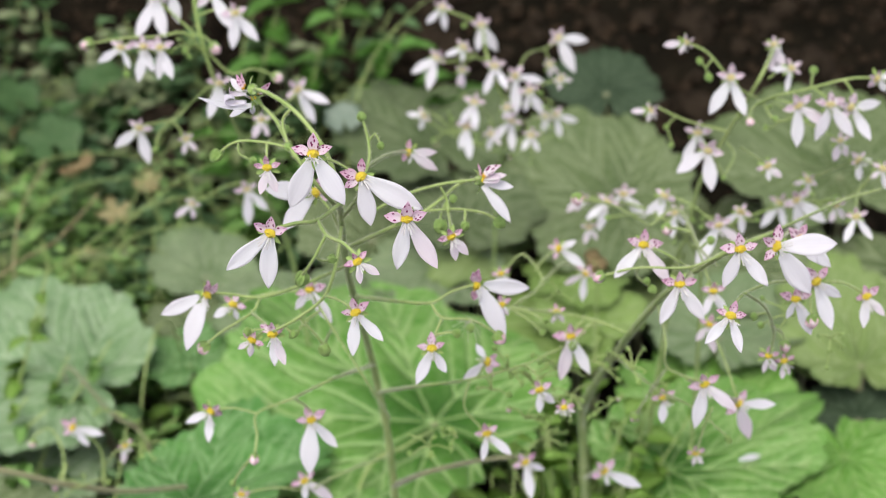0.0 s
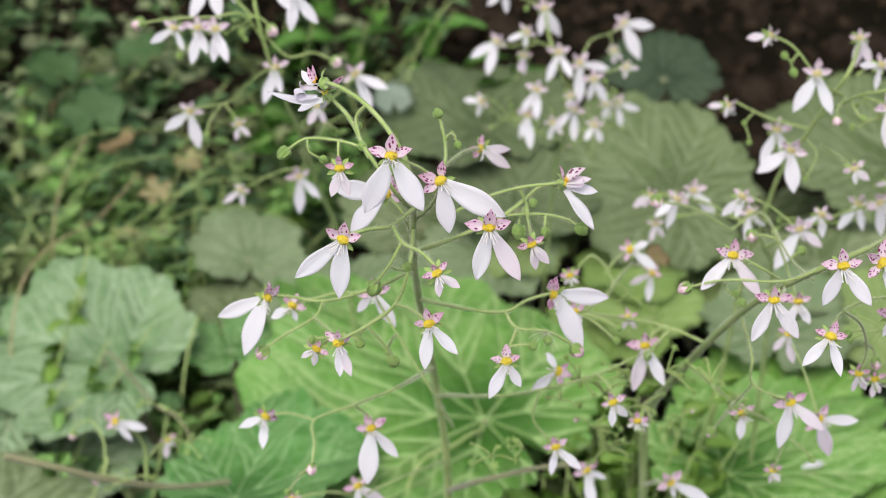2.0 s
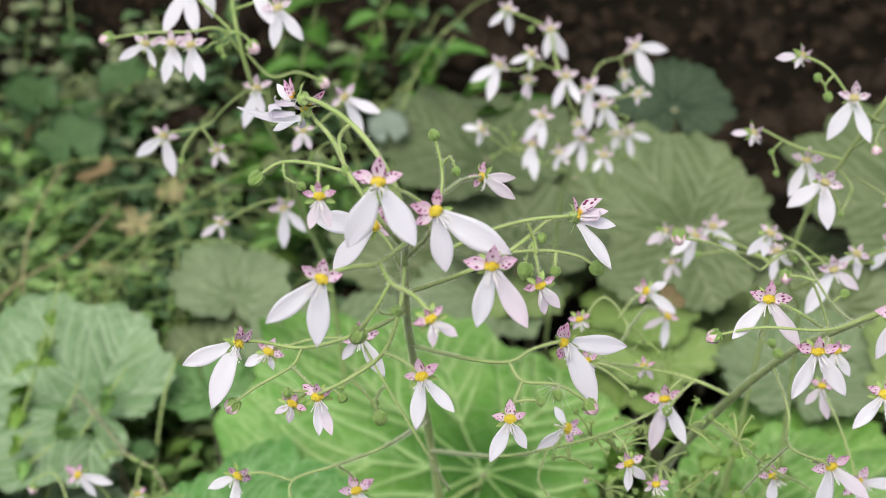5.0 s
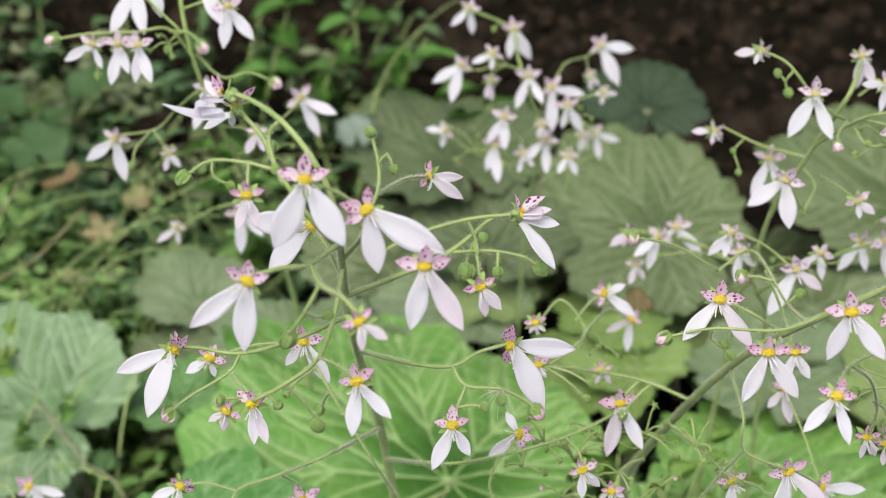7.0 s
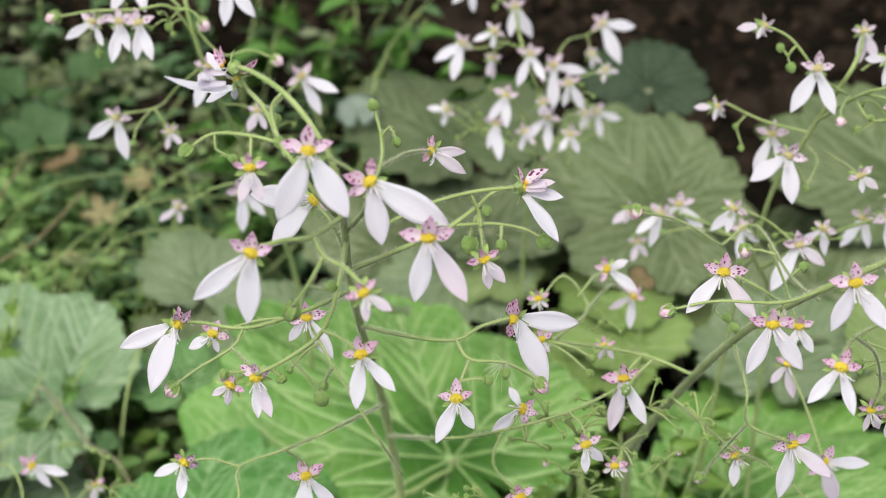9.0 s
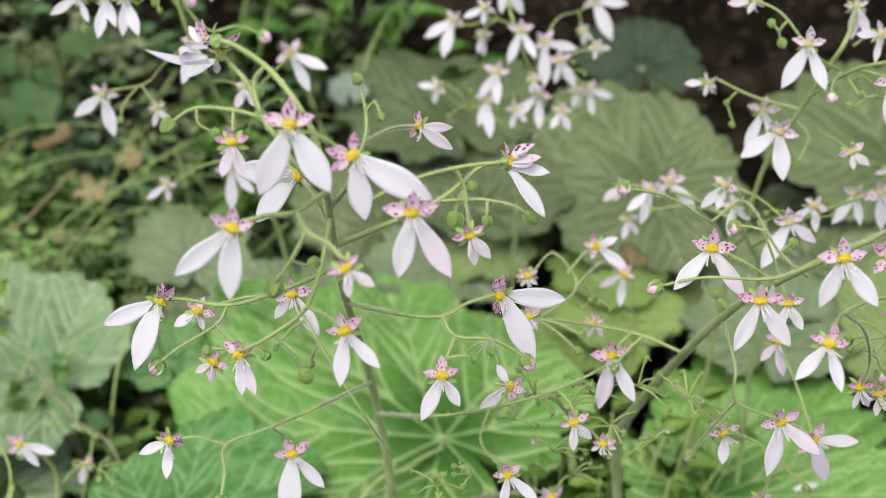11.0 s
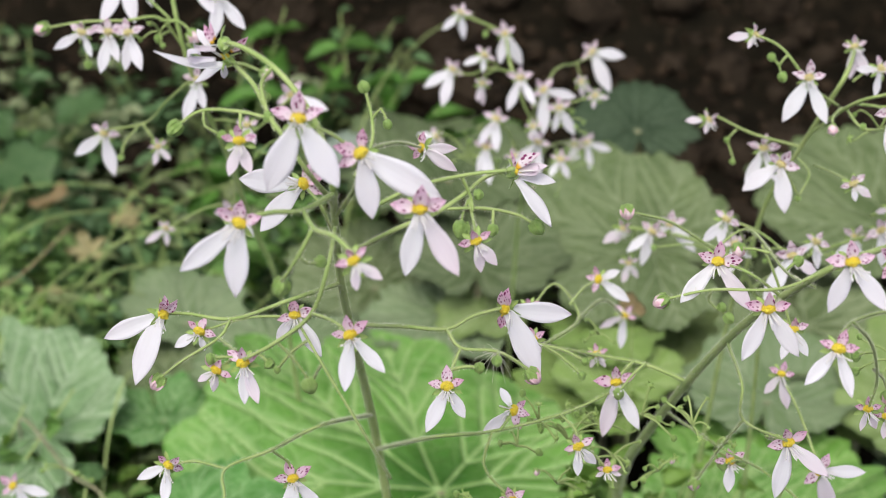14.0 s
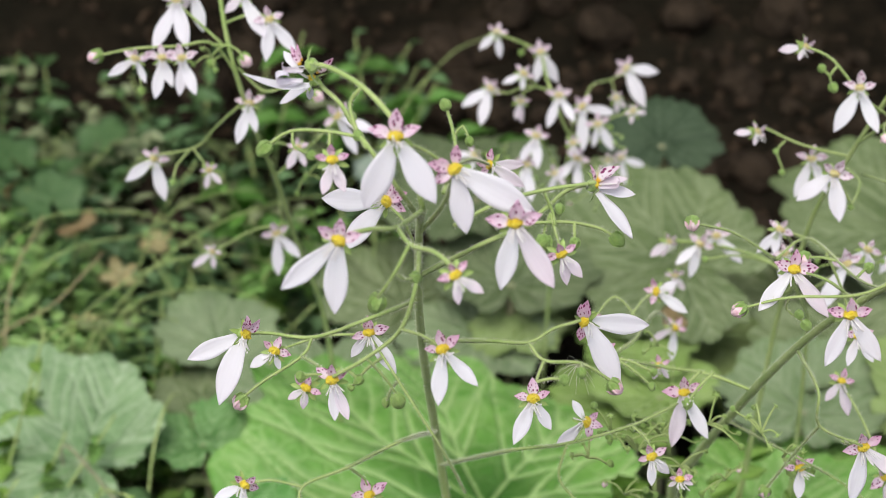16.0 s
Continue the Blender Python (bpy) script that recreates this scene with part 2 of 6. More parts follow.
def tube(bm, line, r0, r1, sides=7, wobble=0.0):
    """A tapered round tube along a line, closed at both ends."""
    rings, side = [], Vector((0.31, 0.87, 0.22))
    for k, c in enumerate(line):
        d = (line[min(k + 1, len(line) - 1)] - line[max(k - 1, 0)]).normalized()
        u = (side - d * side.dot(d)).normalized()
        v = d.cross(u)
        t = k / (len(line) - 1)
        r = (r0 + (r1 - r0) * t) * (1 + wobble * noise.noise(c * 300))
        rings.append([bm.verts.new(c + r * (math.cos(a) * u + math.sin(a) * v)) for a in (2 * math.pi * s / sides for s in range(sides))])
    for a, b in zip(rings, rings[1:]):
        for s in range(sides):
            bm.faces.new((a[s], a[(s + 1) % sides], b[(s + 1) % sides], b[s]))
    bm.faces.new(rings[0][::-1])
    bm.faces.new(rings[-1])


def ball(bm, m, sub=2):
    bmesh.ops.create_icosphere(bm, subdivisions=sub, radius=1.0, matrix=m)


def petal_mesh(name, width, peak, point, bend, cup, twist, mat, thick=0.012):
    """A petal of length 1 along +y, face up +z: widest at peak, the tip more or less pointed, bent back by bend, its sides cupped."""
    bm = bmesh.new()
    ny, nx, grid = 14, 6, []
    for j in range(ny + 1):
        t = j / ny
        w = width * abs(math.sin(math.pi * t ** (math.log(0.5) / math.log(peak)))) ** point * 0.5 + 0.02 * (1 - t) + 0.05 * (1 - t) ** 3
        row = []
        for i in range(nx + 1):
            s = 2 * i / nx - 1
            x = s * w
            z = -bend * t * t + cup * s * s * w * 1.2 - 0.006 * math.exp(-((s * 2) ** 2)) + twist * x * t + 0.01 * noise.noise(Vector((s * 2, t * 5, bend * 9)))
            row.append(bm.verts.new((x, t - 0.25 * bend * bend * t, z)))
        grid.append(row)
    for a, b in zip(grid, grid[1:]):
        for i in range(nx):
            bm.faces.new((a[i], a[i + 1], b[i + 1], b[i]))
    bmesh.ops.remove_doubles(bm, verts=bm.verts, dist=1e-5)
    bmesh.ops.solidify(bm, geom=bm.faces[:], thickness=thick)
    return mesh_of(name, bm, mat)


def curl_mesh(width, flat, roll, mat):
    """A petal of length 1 that lies flat at first and then rolls up by so many radians."""
    bm = bmesh.new()
    ny, nx, grid = 22, 4, []
    r = (1 - flat) / roll
    for j in range(ny + 1):
        t = j / ny
        a = max(0.0, t - flat) / r
        y, z = min(t, flat) + r * math.sin(a), r * (1 - math.cos(a))
        w = 0.5 * width * (0.35 + 0.65 * math.sin(math.pi * min(1.0, t * 1.05 + 0.02)) ** 0.7)
        row = []
        for i in range(nx + 1):
            q = 2 * i / nx - 1
            row.append(bm.verts.new((q * w, y, z + 0.03 * q * q * math.cos(a) + 0.012 * noise.noise(Vector((q * 2, t * 6, roll))))))
        grid.append(row)
    for a, b in zip(grid, grid[1:]):
        for i in range(nx):
            bm.faces.new((a[i], a[i + 1], b[i + 1], b[i]))
    bmesh.ops.solidify(bm, geom=bm.faces[:], thickness=0.02)
    return mesh_of("upper_petal", bm, mat)


PETALS = {}
for tone in ("white", "blush"):
    PETALS["long", tone] = [petal_mesh("lower_petal", w, p, q, b, c, tw, PETAL[tone]) for w, p, q, b, c, tw in (
        (0.3, 0.58, 0.95, 0.06, 0.14, 0.08), (0.32, 0.56, 0.95, 0.12, 0.1, -0.1), (0.28, 0.6, 0.95, -0.05, 0.16, 0.12), (0.36, 0.58, 0.92, 0.12, 0.08, 0.0))]
for tone in ("upper", "pink", "faint"):
    PETALS["short", tone] = [petal_mesh("upper_petal", w, p, 1.05, b, c, tw, PETAL[tone]) for w, p, b, c, tw in (
        (0.52, 0.5, 0.1, 0.35, 0.1), (0.56, 0.48, 0.25, 0.3, -0.1), (0.47, 0.52, -0.1, 0.5, 0.2))]


# petals of the flowers seen from their side: a sickle that sweeps up, a half-rolled one, a narrow one
PETALS["sickle", "white"] = [petal_mesh("lower_petal", 0.22, 0.5, 0.8, -0.46, 0.25, 0.0, PETAL["white"])]
PETALS["curl", "blush"] = [curl_mesh(0.26, 0.4, 4.6, PETAL["white"]), curl_mesh(0.3, 0.5, 2.2, PETAL["blush"])]
PETALS["finger", "pink"] = [petal_mesh("upper_petal", 0.32, 0.5, 1.0, 0.1, 0.4, 0.1, PETAL["pink"])]


def stamen_mesh(bend):
    bm = bmesh.new()
    line = [Vector((0, t, bend * t * t)) for t in (0, 0.3, 0.6, 0.9)]
    tube(bm, line, 0.03, 0.04, 5)
    ball(bm, Matrix.Translation((0, 0.97, bend)) @ Matrix.Diagonal((0.042, 0.062, 0.04, 1)), 1)
    return mesh_of("stamen", bm, FILAMENT)


STAMENS = [stamen_mesh(b) for b in (0.25, 0.5, 0.8)]


def disc_mesh(mat):
    """The yellow nectary half-moon with the two-beaked ovary on it."""
    bm = bmesh.new()
    rng = random.Random(4)
    for k in range(9):
        a = math.pi * k / 8
        ball(bm, Matrix.Translation((0.62 * math.cos(a), 0.58 * math.sin(a) - 0.1, 0.25)) @ Matrix.Diagonal((0.32, 0.3, 0.34 + 0.1 * rng.random(), 1)), 1)
    ball(bm, Matrix.Translation((0, 0, 0.2)) @ Matrix.Diagonal((0.7, 0.66, 0.72, 1)), 2)
    for s in (-1, 1):
        tube(bm, [Vector((s * 0.15, -0.1, 0.5)), Vector((s * 0.28, -0.15, 0.9)), Vector((s * 0.45, -0.2, 1.2))], 0.2, 0.07, 6)
    return mesh_of("flower_disc", bm, mat)


DISC, DISC_PALE = disc_mesh(YELLOW), disc_mesh(YELLOW_PALE)
FAINT = set()


def calyx_mesh():
    """Five pointed green sepals round a small cup."""
    bm = bmesh.new()
    ball(bm, Matrix.Translation((0, 0, -0.35)) @ Matrix.Diagonal((0.55, 0.55, 0.5, 1)), 2)
    for k in range(5):
        turn = Matrix.Rotation(2 * math.pi * (k + 0.5) / 5, 4, "Z")
        rows = []
        for t in (0.0, 0.35, 0.7, 1.0):
            w = 0.34 * (1 - t) ** 0.6 * (0.7 + 0.6 * t)
            rows.append([bm.verts.new(turn @ Vector((s * w, 0.35 + 1.0 * t, -0.25 - 0.35 * t * t + 0.1 * abs(s)))) for s in (-1, 0, 1)])
        for a, b in zip(rows, rows[1:]):
            for i in range(2):
                bm.faces.new((a[i], a[i + 1], b[i + 1], b[i]))
    return mesh_of("flower", bm, CALYX)


CALYX_MESH = calyx_mesh()
UP = Vector((0.0, 0.5, 0.866))
OUT = Vector((0.0, -0.866, 0.5))
FACE = Matrix(((1, 0, 0), (0, UP.y, OUT.y), (0, UP.z, OUT.z))).to_4x4()


def bloom(plant, place, tone, a1, l1, a2, l2, side=0.0, small=0.0033, broad=False, tops=None):
    """A flower that faces the open: two long petals hang at a1 and a2 degrees from straight down (to the right is more),
    l1 and l2 millimetres long; three short spotted petals stand opposite, or at tops (degrees from straight up, to the right is more). broad: whether both long petals are broad, or the length of the one that is. side: how far its face turns away, in degrees."""
    rng = random.Random(round(place[0] * 1e5) * 7 + round(place[2] * 1e5))
    mean = 0.5 * (a1 + a2)
    base = Matrix.Translation(place) @ FACE
    face = base @ Matrix.Rotation(radians(mean), 4, "Z") @ Matrix.Rotation(radians(side), 4, "Y") @ Matrix.Rotation(radians(rng.uniform(-22, 4)), 4, "X")
    flower = obj("flower", CALYX_MESH, plant, "", face @ Matrix.Scale(0.0021, 4))
    back = flower.matrix_basis.inverted()
    warm = tone == "pink"
    for a, ln in ((a1, l1), (a2, l2)):
        if ln < 0.5:
            continue
        m = base @ Matrix.Rotation(radians(180 + a), 4, "Z") @ Matrix.Rotation(radians(rng.uniform(-14, 10)), 4, "X") @ Matrix.Rotation(radians(rng.uniform(-18, 18)), 4, "Y")
        kind = PETALS["long", "blush" if warm or rng.random() < 0.08 else "white"][3 if (broad is True or broad == ln) else rng.choice((0, 1, 2))]
        wide = 1.0 if ln > 6 else 1.25
        s = Matrix.Diagonal((ln * 0.001 * wide, ln * 0.001, ln * 0.001, 1))
        obj("lower_petal", kind, flower, "pale pink narrow petal" if warm else "long white narrow petal", back @ m @ Matrix.Translation((0, 0.0006, 0)) @ s)
    for a in [-mean - t for t in tops] if tops else (-76, 0, 76):
        m = face @ Matrix.Rotation(radians(a + rng.uniform(-6, 6)), 4, "Z") @ Matrix.Rotation(radians(rng.uniform(36, 54) if abs(a) < 30 else rng.uniform(6, 28)), 4, "X")
        ln = small * rng.uniform(0.95, 1.2) * (0.9 if warm else 1.13 if max(l1, l2) > 9 else 1)
        obj("upper_petal", rng.choice(PETALS["short", "faint" if plant.name in FAINT else "pink" if warm or rng.random() < 0.4 else "upper"]), flower, "short pink petal with magenta spots", back @ m @ Matrix.Translation((0, 0.0007, 0.0001)) @ Matrix.Scale(ln, 4))
    obj("flower_disc", DISC_PALE if plant.name in FAINT else DISC, flower, "yellow flower centre", back @ face @ Matrix.Translation((0, 0, 0.0002)) @ Matrix.Scale(0.00138 if not warm else 0.00115, 4))
    for k in range(6):
        a = 180 + (k - 2.5) * 13 + rng.uniform(-6, 6)
        m = face @ Matrix.Rotation(radians(a), 4, "Z") @ Matrix.Rotation(radians(rng.uniform(9, 28)), 4, "X")
        obj("stamen", rng.choice(STAMENS), flower, "", back @ m @ Matrix.Scale(rng.uniform(0.0030, 0.0044) * (0.85 if warm else 1.0), 4))
    return flower


def lone_petal(flower, kind, base, tip, normal, length=0.0):
    """One petal of a flower from base to tip, in metres, its face turned to normal."""
    b, d = Vector(base), Vector(tip) - Vector(base)
    y = d.normalized()
    z = Vector(normal)
    z = (z - y * z.dot(y)).normalized()
    x = y.cross(z)
    m = Matrix((x, y, z)).transposed().to_4x4()
    m.translation = b
    name = "lower_petal" if "lower" in kind.name else "upper_petal"
    o = obj(name, kind, flower, "long white narrow petal" if name == "lower_petal" else "curled pale pink petal", flower.matrix_basis.inverted() @ m @ Matrix.Scale(d.length, 4))
    return o


def nodding(plant, place, turn, petals, disc, stamens, seed, size=1.0):
    """A flower seen from its side: turn (degrees about x, y, z of the open face) sets the calyx; petals as (kind, index, tone, base, tip, normal) in millimetres."""
    rng = random.Random(seed)
    base = Matrix.Translation(place) @ FACE
    face = base @ pose(0, 0, 0, *turn)
    flower = obj("flower", CALYX_MESH, plant, "", face @ Matrix.Scale(0.0018 * size, 4))
    for shape, index, tone, b, t, nrm in petals:
        lone_petal(flower, PETALS[shape, tone][index], base @ (Vector(b) * 0.001), base @ (Vector(t) * 0.001), FACE.to_3x3() @ Vector(nrm))
    back = flower.matrix_basis.inverted()
    if disc:
        obj("flower_disc", DISC, flower, "yellow flower centre", back @ face @ Matrix.Scale(0.0009, 4))
    for k in range(stamens):
        m = face @ Matrix.Rotation(rng.uniform(0, 6.28), 4, "Z") @ Matrix.Rotation(radians(rng.uniform(30, 70)), 4, "X")
        obj("stamen", rng.choice(STAMENS), flower, "", back @ m @ Matrix.Scale(rng.uniform(0.0025, 0.004), 4))
    return flower


def bud_mesh(pink, seed):
    bm = bmesh.new()
    ball(bm, Matrix.Diagonal((0.8, 0.8, 1.0, 1)), 2)
    for v in bm.verts:
        a = math.atan2(v.co.y, v.co.x)
        v.co *= 1 + 0.07 * math.cos(5 * a + seed) * (1 - abs(v.co.z) * 0.5)
        if v.co.z > 0.5:
            v.co.z += 0.25 * (v.co.z - 0.5)
    for k in range(5):
        turn = Matrix.Rotation(2 * math.pi * k / 5 + seed, 4, "Z")
        line = [turn @ Vector((0.5, 0, -0.75)), turn @ Vector((0.84, 0, -0.2)), turn @ Vector((0.83, 0, 0.3)), turn @ Vector((0.6, 0, 0.75))]
        tube(bm, line, 0.2, 0.06, 6)
    me = mesh_of("bud", bm, BUD_GREEN)
    if pink:
        me.materials.append(BUD_PINK)
        for f in me.polygons:
            f.material_index = 1 if f.center.z > 0.1 + 0.25 * math.cos(5 * math.atan2(f.center.y, f.center.x)) else 0
    return me


BUDS = {k: [bud_mesh(k, s) for s in (0, 2)] for k in (False, True)}


def bud(plant, place, size, pink=False, lean=(0.0, -0.5, -0.8)):
    m = Vector(lean).to_track_quat("Z", "Y").to_matrix().to_4x4()
    return obj("bud", BUDS[pink][round(size * 10) % 2], plant, "closed pink bud" if pink else "closed green bud", Matrix.Translation(place) @ m @ Matrix.Scale(size * 0.0005, 4))


HAIRS = {}


def branch(plant, r0, r1, *pts, name="branch", mat=None, hairy=True):
    """One stem or pedicel through the given places, radii in millimetres."""
    bm = bmesh.new()
    line = curve_points(pts, 0.0012)
    tube(bm, line, r0 * 0.001, r1 * 0.001, 7, 0.12)
    o = part(name, bm, mat or STEM, plant)
    if hairy:
        HAIRS.setdefault(plant.name, []).append((line, r0 * 0.001, r1 * 0.001))
    return o


def grow_hairs(plant, per_mm, length):
    """The fine glandular hairs on all the stems of a plant."""
    rng = random.Random(len(plant.name))
    verts, faces = [], []
    for line, r0, r1 in HAIRS.get(plant.name, ()):
        for k in range(len(line) - 1):
            d = line[k + 1] - line[k]
            count = per_mm * d.length * 1000
            for _ in range(int(count + rng.random())):
                t = (k + rng.random()) / (len(line) - 1)
                c = line[k] + d * rng.random()
                w = Vector((rng.gauss(0, 1), rng.gauss(0, 1), rng.gauss(0, 1)))
                w = (w - d * (w.dot(d) / max(d.length_squared, 1e-12))).normalized()
                r = r0 + (r1 - r0) * t
                e = c + w * (r + length * rng.uniform(0.4, 1.0)) + d.normalized() * length * rng.uniform(-0.2, 0.2)
                s = d.normalized().cross(w) * 0.00002
                q = d.normalized() * 0.00002
                n = len(verts)
                p = c + w * r * 0.9
                verts += [p + s, p - s * 0.5 + q, p - s * 0.5 - q, e]
                faces += [(n, n + 1, n + 3), (n + 1, n + 2, n + 3), (n + 2, n, n + 3)]
    me = bpy.data.meshes.new("hairs")
    me.from_pydata([tuple(v) for v in verts], [], faces)
    me.materials.append(HAIR)
    tagged(obj("hairs", me, plant), "fine pale hairs on the stems", kind="stuff")


def stalk(label, group="flowering stalks", faint=False):
    """A flowering stalk. faint: its flowers are paler, with hardly any pink."""
    top = tagged(new("saxifrage_stalk"), label, "flower stalk", group)
    if faint:
        FAINT.add(top.name)
    return top


# ---- leaves ----
def blade_mesh(seed, mat, lobes=9, cup=0.1, wave=0.05, fold=0.0, rear=0.46, fine=False):
    """A round, scalloped leaf of radius 1, its tip along +y, its stalk at the origin, a notch behind it. 'vein' marks the veins, 'halo' the pale zones along them."""
    rng = random.Random(seed)
    na, nr = (350, 42) if fine else (240, 22)
    slim = 0.6 if fine else 1.0
    ph = [rng.uniform(0, 6.28) for _ in range(6)]
    mains = [2 * math.pi * (k + rng.uniform(-0.12, 0.12)) / lobes for k in range(-(lobes // 2), lobes // 2 + 1)]
    segs = []
    for m in mains:
        reach = 0.95
        segs.append((0, 0, math.sin(m) * reach, math.cos(m) * reach, 0.013, 0.017))
        for f0, da in ((0.22, 0.3), (0.36, 0.3), (0.5, -0.33), (0.64, 0.3), (0.76, 0.3)):
            f0 += rng.uniform(-0.06, 0.06)
            x, y = math.sin(m) * f0, math.cos(m) * f0
            for sgn in (1, -1):
                a = m + sgn * abs(da) + rng.uniform(-0.08, 0.08) + sgn * 0.25
                ln = 0.93 - f0
                segs.append((x, y, x + math.sin(a) * ln, y + math.cos(a) * ln, 0.015, 0.01))
    th = np.linspace(-math.pi, math.pi, na, endpoint=False) + math.pi / na
    rr = np.linspace(0, 1, nr + 1)[1:] ** 0.85
    rim = rear + (1 - rear) * np.cos(th / 2) ** 1.25
    near = np.min(np.abs(th[:, None] - np.array(mains)[None]), axis=1) * lobes / math.pi
    rim = rim * (1.03 - 0.13 * np.clip(near, 0, 1) ** 2.2)
    teeth = np.abs(np.sin(th * lobes * 1.5 + ph[0] + 0.5 * np.sin(3 * th + ph[1]))) ** 0.6
    rim = rim * (0.95 + 0.075 * teeth + 0.014 * np.sin(th * 37 + ph[1]) * np.sin(th * 11 + ph[5]) + 0.035 * np.sin(2 * th + ph[2]))
    gap = np.clip((math.pi - np.abs(th)) / 0.3, 0, 1)
    rim = rim * (0.25 + 0.75 * gap**0.5)
    X = (rim * np.sin(th))[:, None] * rr[None]
    Y = (rim * np.cos(th))[:, None] * rr[None]
    R = np.hypot(X, Y)
    vein, halo = np.zeros_like(X), np.zeros_like(X)
    # the veins wander a little
    bend = np.array([[tuple(noise.noise_vector(Vector((x * 2.2, y * 2.2, seed * 1.7))))[:2] for x, y in zip(rx, ry)] for rx, ry in zip(X, Y)])
    VX, VY = X + 0.07 * bend[..., 0] * np.minimum(1, 2 * R), Y + 0.07 * bend[..., 1] * np.minimum(1, 2 * R)
    for x0, y0, x1, y1, w0, w1 in segs:
        dx, dy = x1 - x0, y1 - y0
        t = np.clip(((VX - x0) * dx + (VY - y0) * dy) / (dx * dx + dy * dy), 0, 1)
        d = np.hypot(VX - x0 - t * dx, VY - y0 - t * dy)
        vein = np.maximum(vein, np.exp(-((d / (slim * (w0 + (w1 - w0) * t))) ** 2)) * (1 - 0.35 * t))
        halo = np.maximum(halo, np.exp(-((d / (1.7 * (w0 + w1))) ** 2)))
    halo = halo * np.clip((R - 0.2) / 0.25, 0, 1)
    ridge = np.cos(np.clip(near, 0, 1) * math.pi)[:, None] * R
    Z = cup * R**2 - 0.016 * ridge - 0.012 * vein + wave * R**2 * (np.sin(3 * th + ph[3]) + 0.6 * np.sin(5 * th + ph[4]))[:, None] - 0.1 * np.clip(R - 0.75, 0, 1) ** 1.5
    bulge = np.array([[noise.noise(Vector((x * 4.5, y * 4.5, seed * 2.3))) for x, y in zip(rx, ry)] for rx, ry in zip(X, Y)])
    Z = Z + fold * np.abs(X) + 0.024 * bulge * (0.3 + R)
    verts = [(0.0, 0.0, 0.0)] + [(float(X[a, r]), float(Y[a, r]), float(Z[a, r])) for a in range(na) for r in range(nr)]
    value = [1.0] + [float(vein[a, r]) for a in range(na) for r in range(nr)]
    pale = [0.0] + [float(halo[a, r]) for a in range(na) for r in range(nr)]
    faces = []
    for a in range(na - 1):
        p, q = 1 + a * nr, 1 + (a + 1) * nr
        faces.append((0, q, p))
        faces += [(p + r, q + r, q + r + 1, p + r + 1) for r in range(nr - 1)]
    # the underside and the rim give the blade its thickness
    n, thick = len(verts), 0.012
    verts += [(x, y, z - thick * (1 - 0.6 * min(1, math.hypot(x, y)))) for x, y, z in verts]
    value += value
    under = [tuple(n + i for i in f[::-1]) for f in faces]
    edge = [1 + a * nr + nr - 1 for a in range(na)]
    rimf = [(p, n + p, n + q, q) for p, q in zip(edge, edge[1:])]
    me = bpy.data.meshes.new("blade")
    me.from_pydata(verts, [], faces + under + rimf)
    me.attributes.new("vein", "FLOAT", "POINT").data.foreach_set("value", value)
    me.attributes.new("halo", "FLOAT", "POINT").data.foreach_set("value", pale + pale)
    me.attributes.new("heart", "FLOAT", "POINT").data.foreach_set("value", [math.exp(-(((x * x + y * y) ** 0.5) / 0.34) ** 2) for x, y, z in verts])
    me.materials.append(mat)
    me.shade_smooth()
    return me


BLADES = {}
# the leaves that lie open to view
FINE = (1, 3, 4, 5, 6, 9, 11, 13, 34)


def ground_height(x, y):
    t = min(max((y - 0.36) / 0.45, 0), 1)
    h = 0.01 + 0.075 * t * t * (3 - 2 * t)
    if y > 0.86:
        h += 0.75 * (y - 0.86) ** 1.25
    return h + 0.012 * noise.noise(Vector((x * 9, y * 9, 0.3))) + 0.004 * noise.noise(Vector((x * 40, y * 40, 1.3)))


def leaf(kind, place, radius, spin, pitch=0.0, roll=0.0, seed=1, wide=1.0, rear=0.46, label="", foot=None):
    """A round leaf with its hub at place; its tip points spin degrees to the left of straight ahead; pitch lifts the tip, roll its left side."""
    key = (kind, seed)
    if key not in BLADES:
        rng = random.Random(seed * 31)
        BLADES[key] = blade_mesh(seed, LEAF[kind], rng.choice((9, 9, 11)), rng.uniform(-0.06, 0.12), rng.uniform(0.05, 0.09), rng.uniform(0, 0.1), rear, seed in FINE)
    words = {"lush": "fresh yellow-green round scalloped leaf", "deep": "deep green round scalloped leaf with white veins", "bright": "bright green round scalloped leaf with pale veins", "pale": "pale grey-green round hairy leaf with light veins", "shade": "round hairy leaf, shade put into its deep olive", "mid": "greyish green round hairy leaf", "dull": "round hairy leaf, shade put into its dull olive",
             "dark": "round hairy leaf, shade put into its dark green", "lime": "lime green round scalloped leaf", "olive": "yellowish green round scalloped leaf"}
    top = tagged(new("saxifrage_leaf"), label or words[kind], "leaf", "saxifrage leaves")
    m = Matrix.Translation(place) @ Matrix.Rotation(radians(spin), 4, "Z") @ Matrix.Rotation(radians(pitch), 4, "X") @ Matrix.Rotation(radians(roll), 4, "Y")
    obj("blade", BLADES[key], top, "", m @ Matrix.Diagonal((radius * wide, radius, radius, 1)))
    x, y, z = place
    back = m.to_3x3() @ Vector((0, -1, -0.3))
    fx, fy = foot or (x + back.x * radius * 0.3, y + back.y * radius * 0.3 + 0.02)
    bm = bmesh.new()
    tube(bm, curve_points([(x, y, z - 0.0005), (x + back.x * 0.003, y + back.y * 0.003, z - 0.014), (fx, fy, ground_height(fx, fy) - 0.004)], 0.004), 0.0016, 0.0022, 8, 0.1)
    part("petiole", bm, STEM_BROWN, top, "hairy reddish-green leaf stalk")
    return top


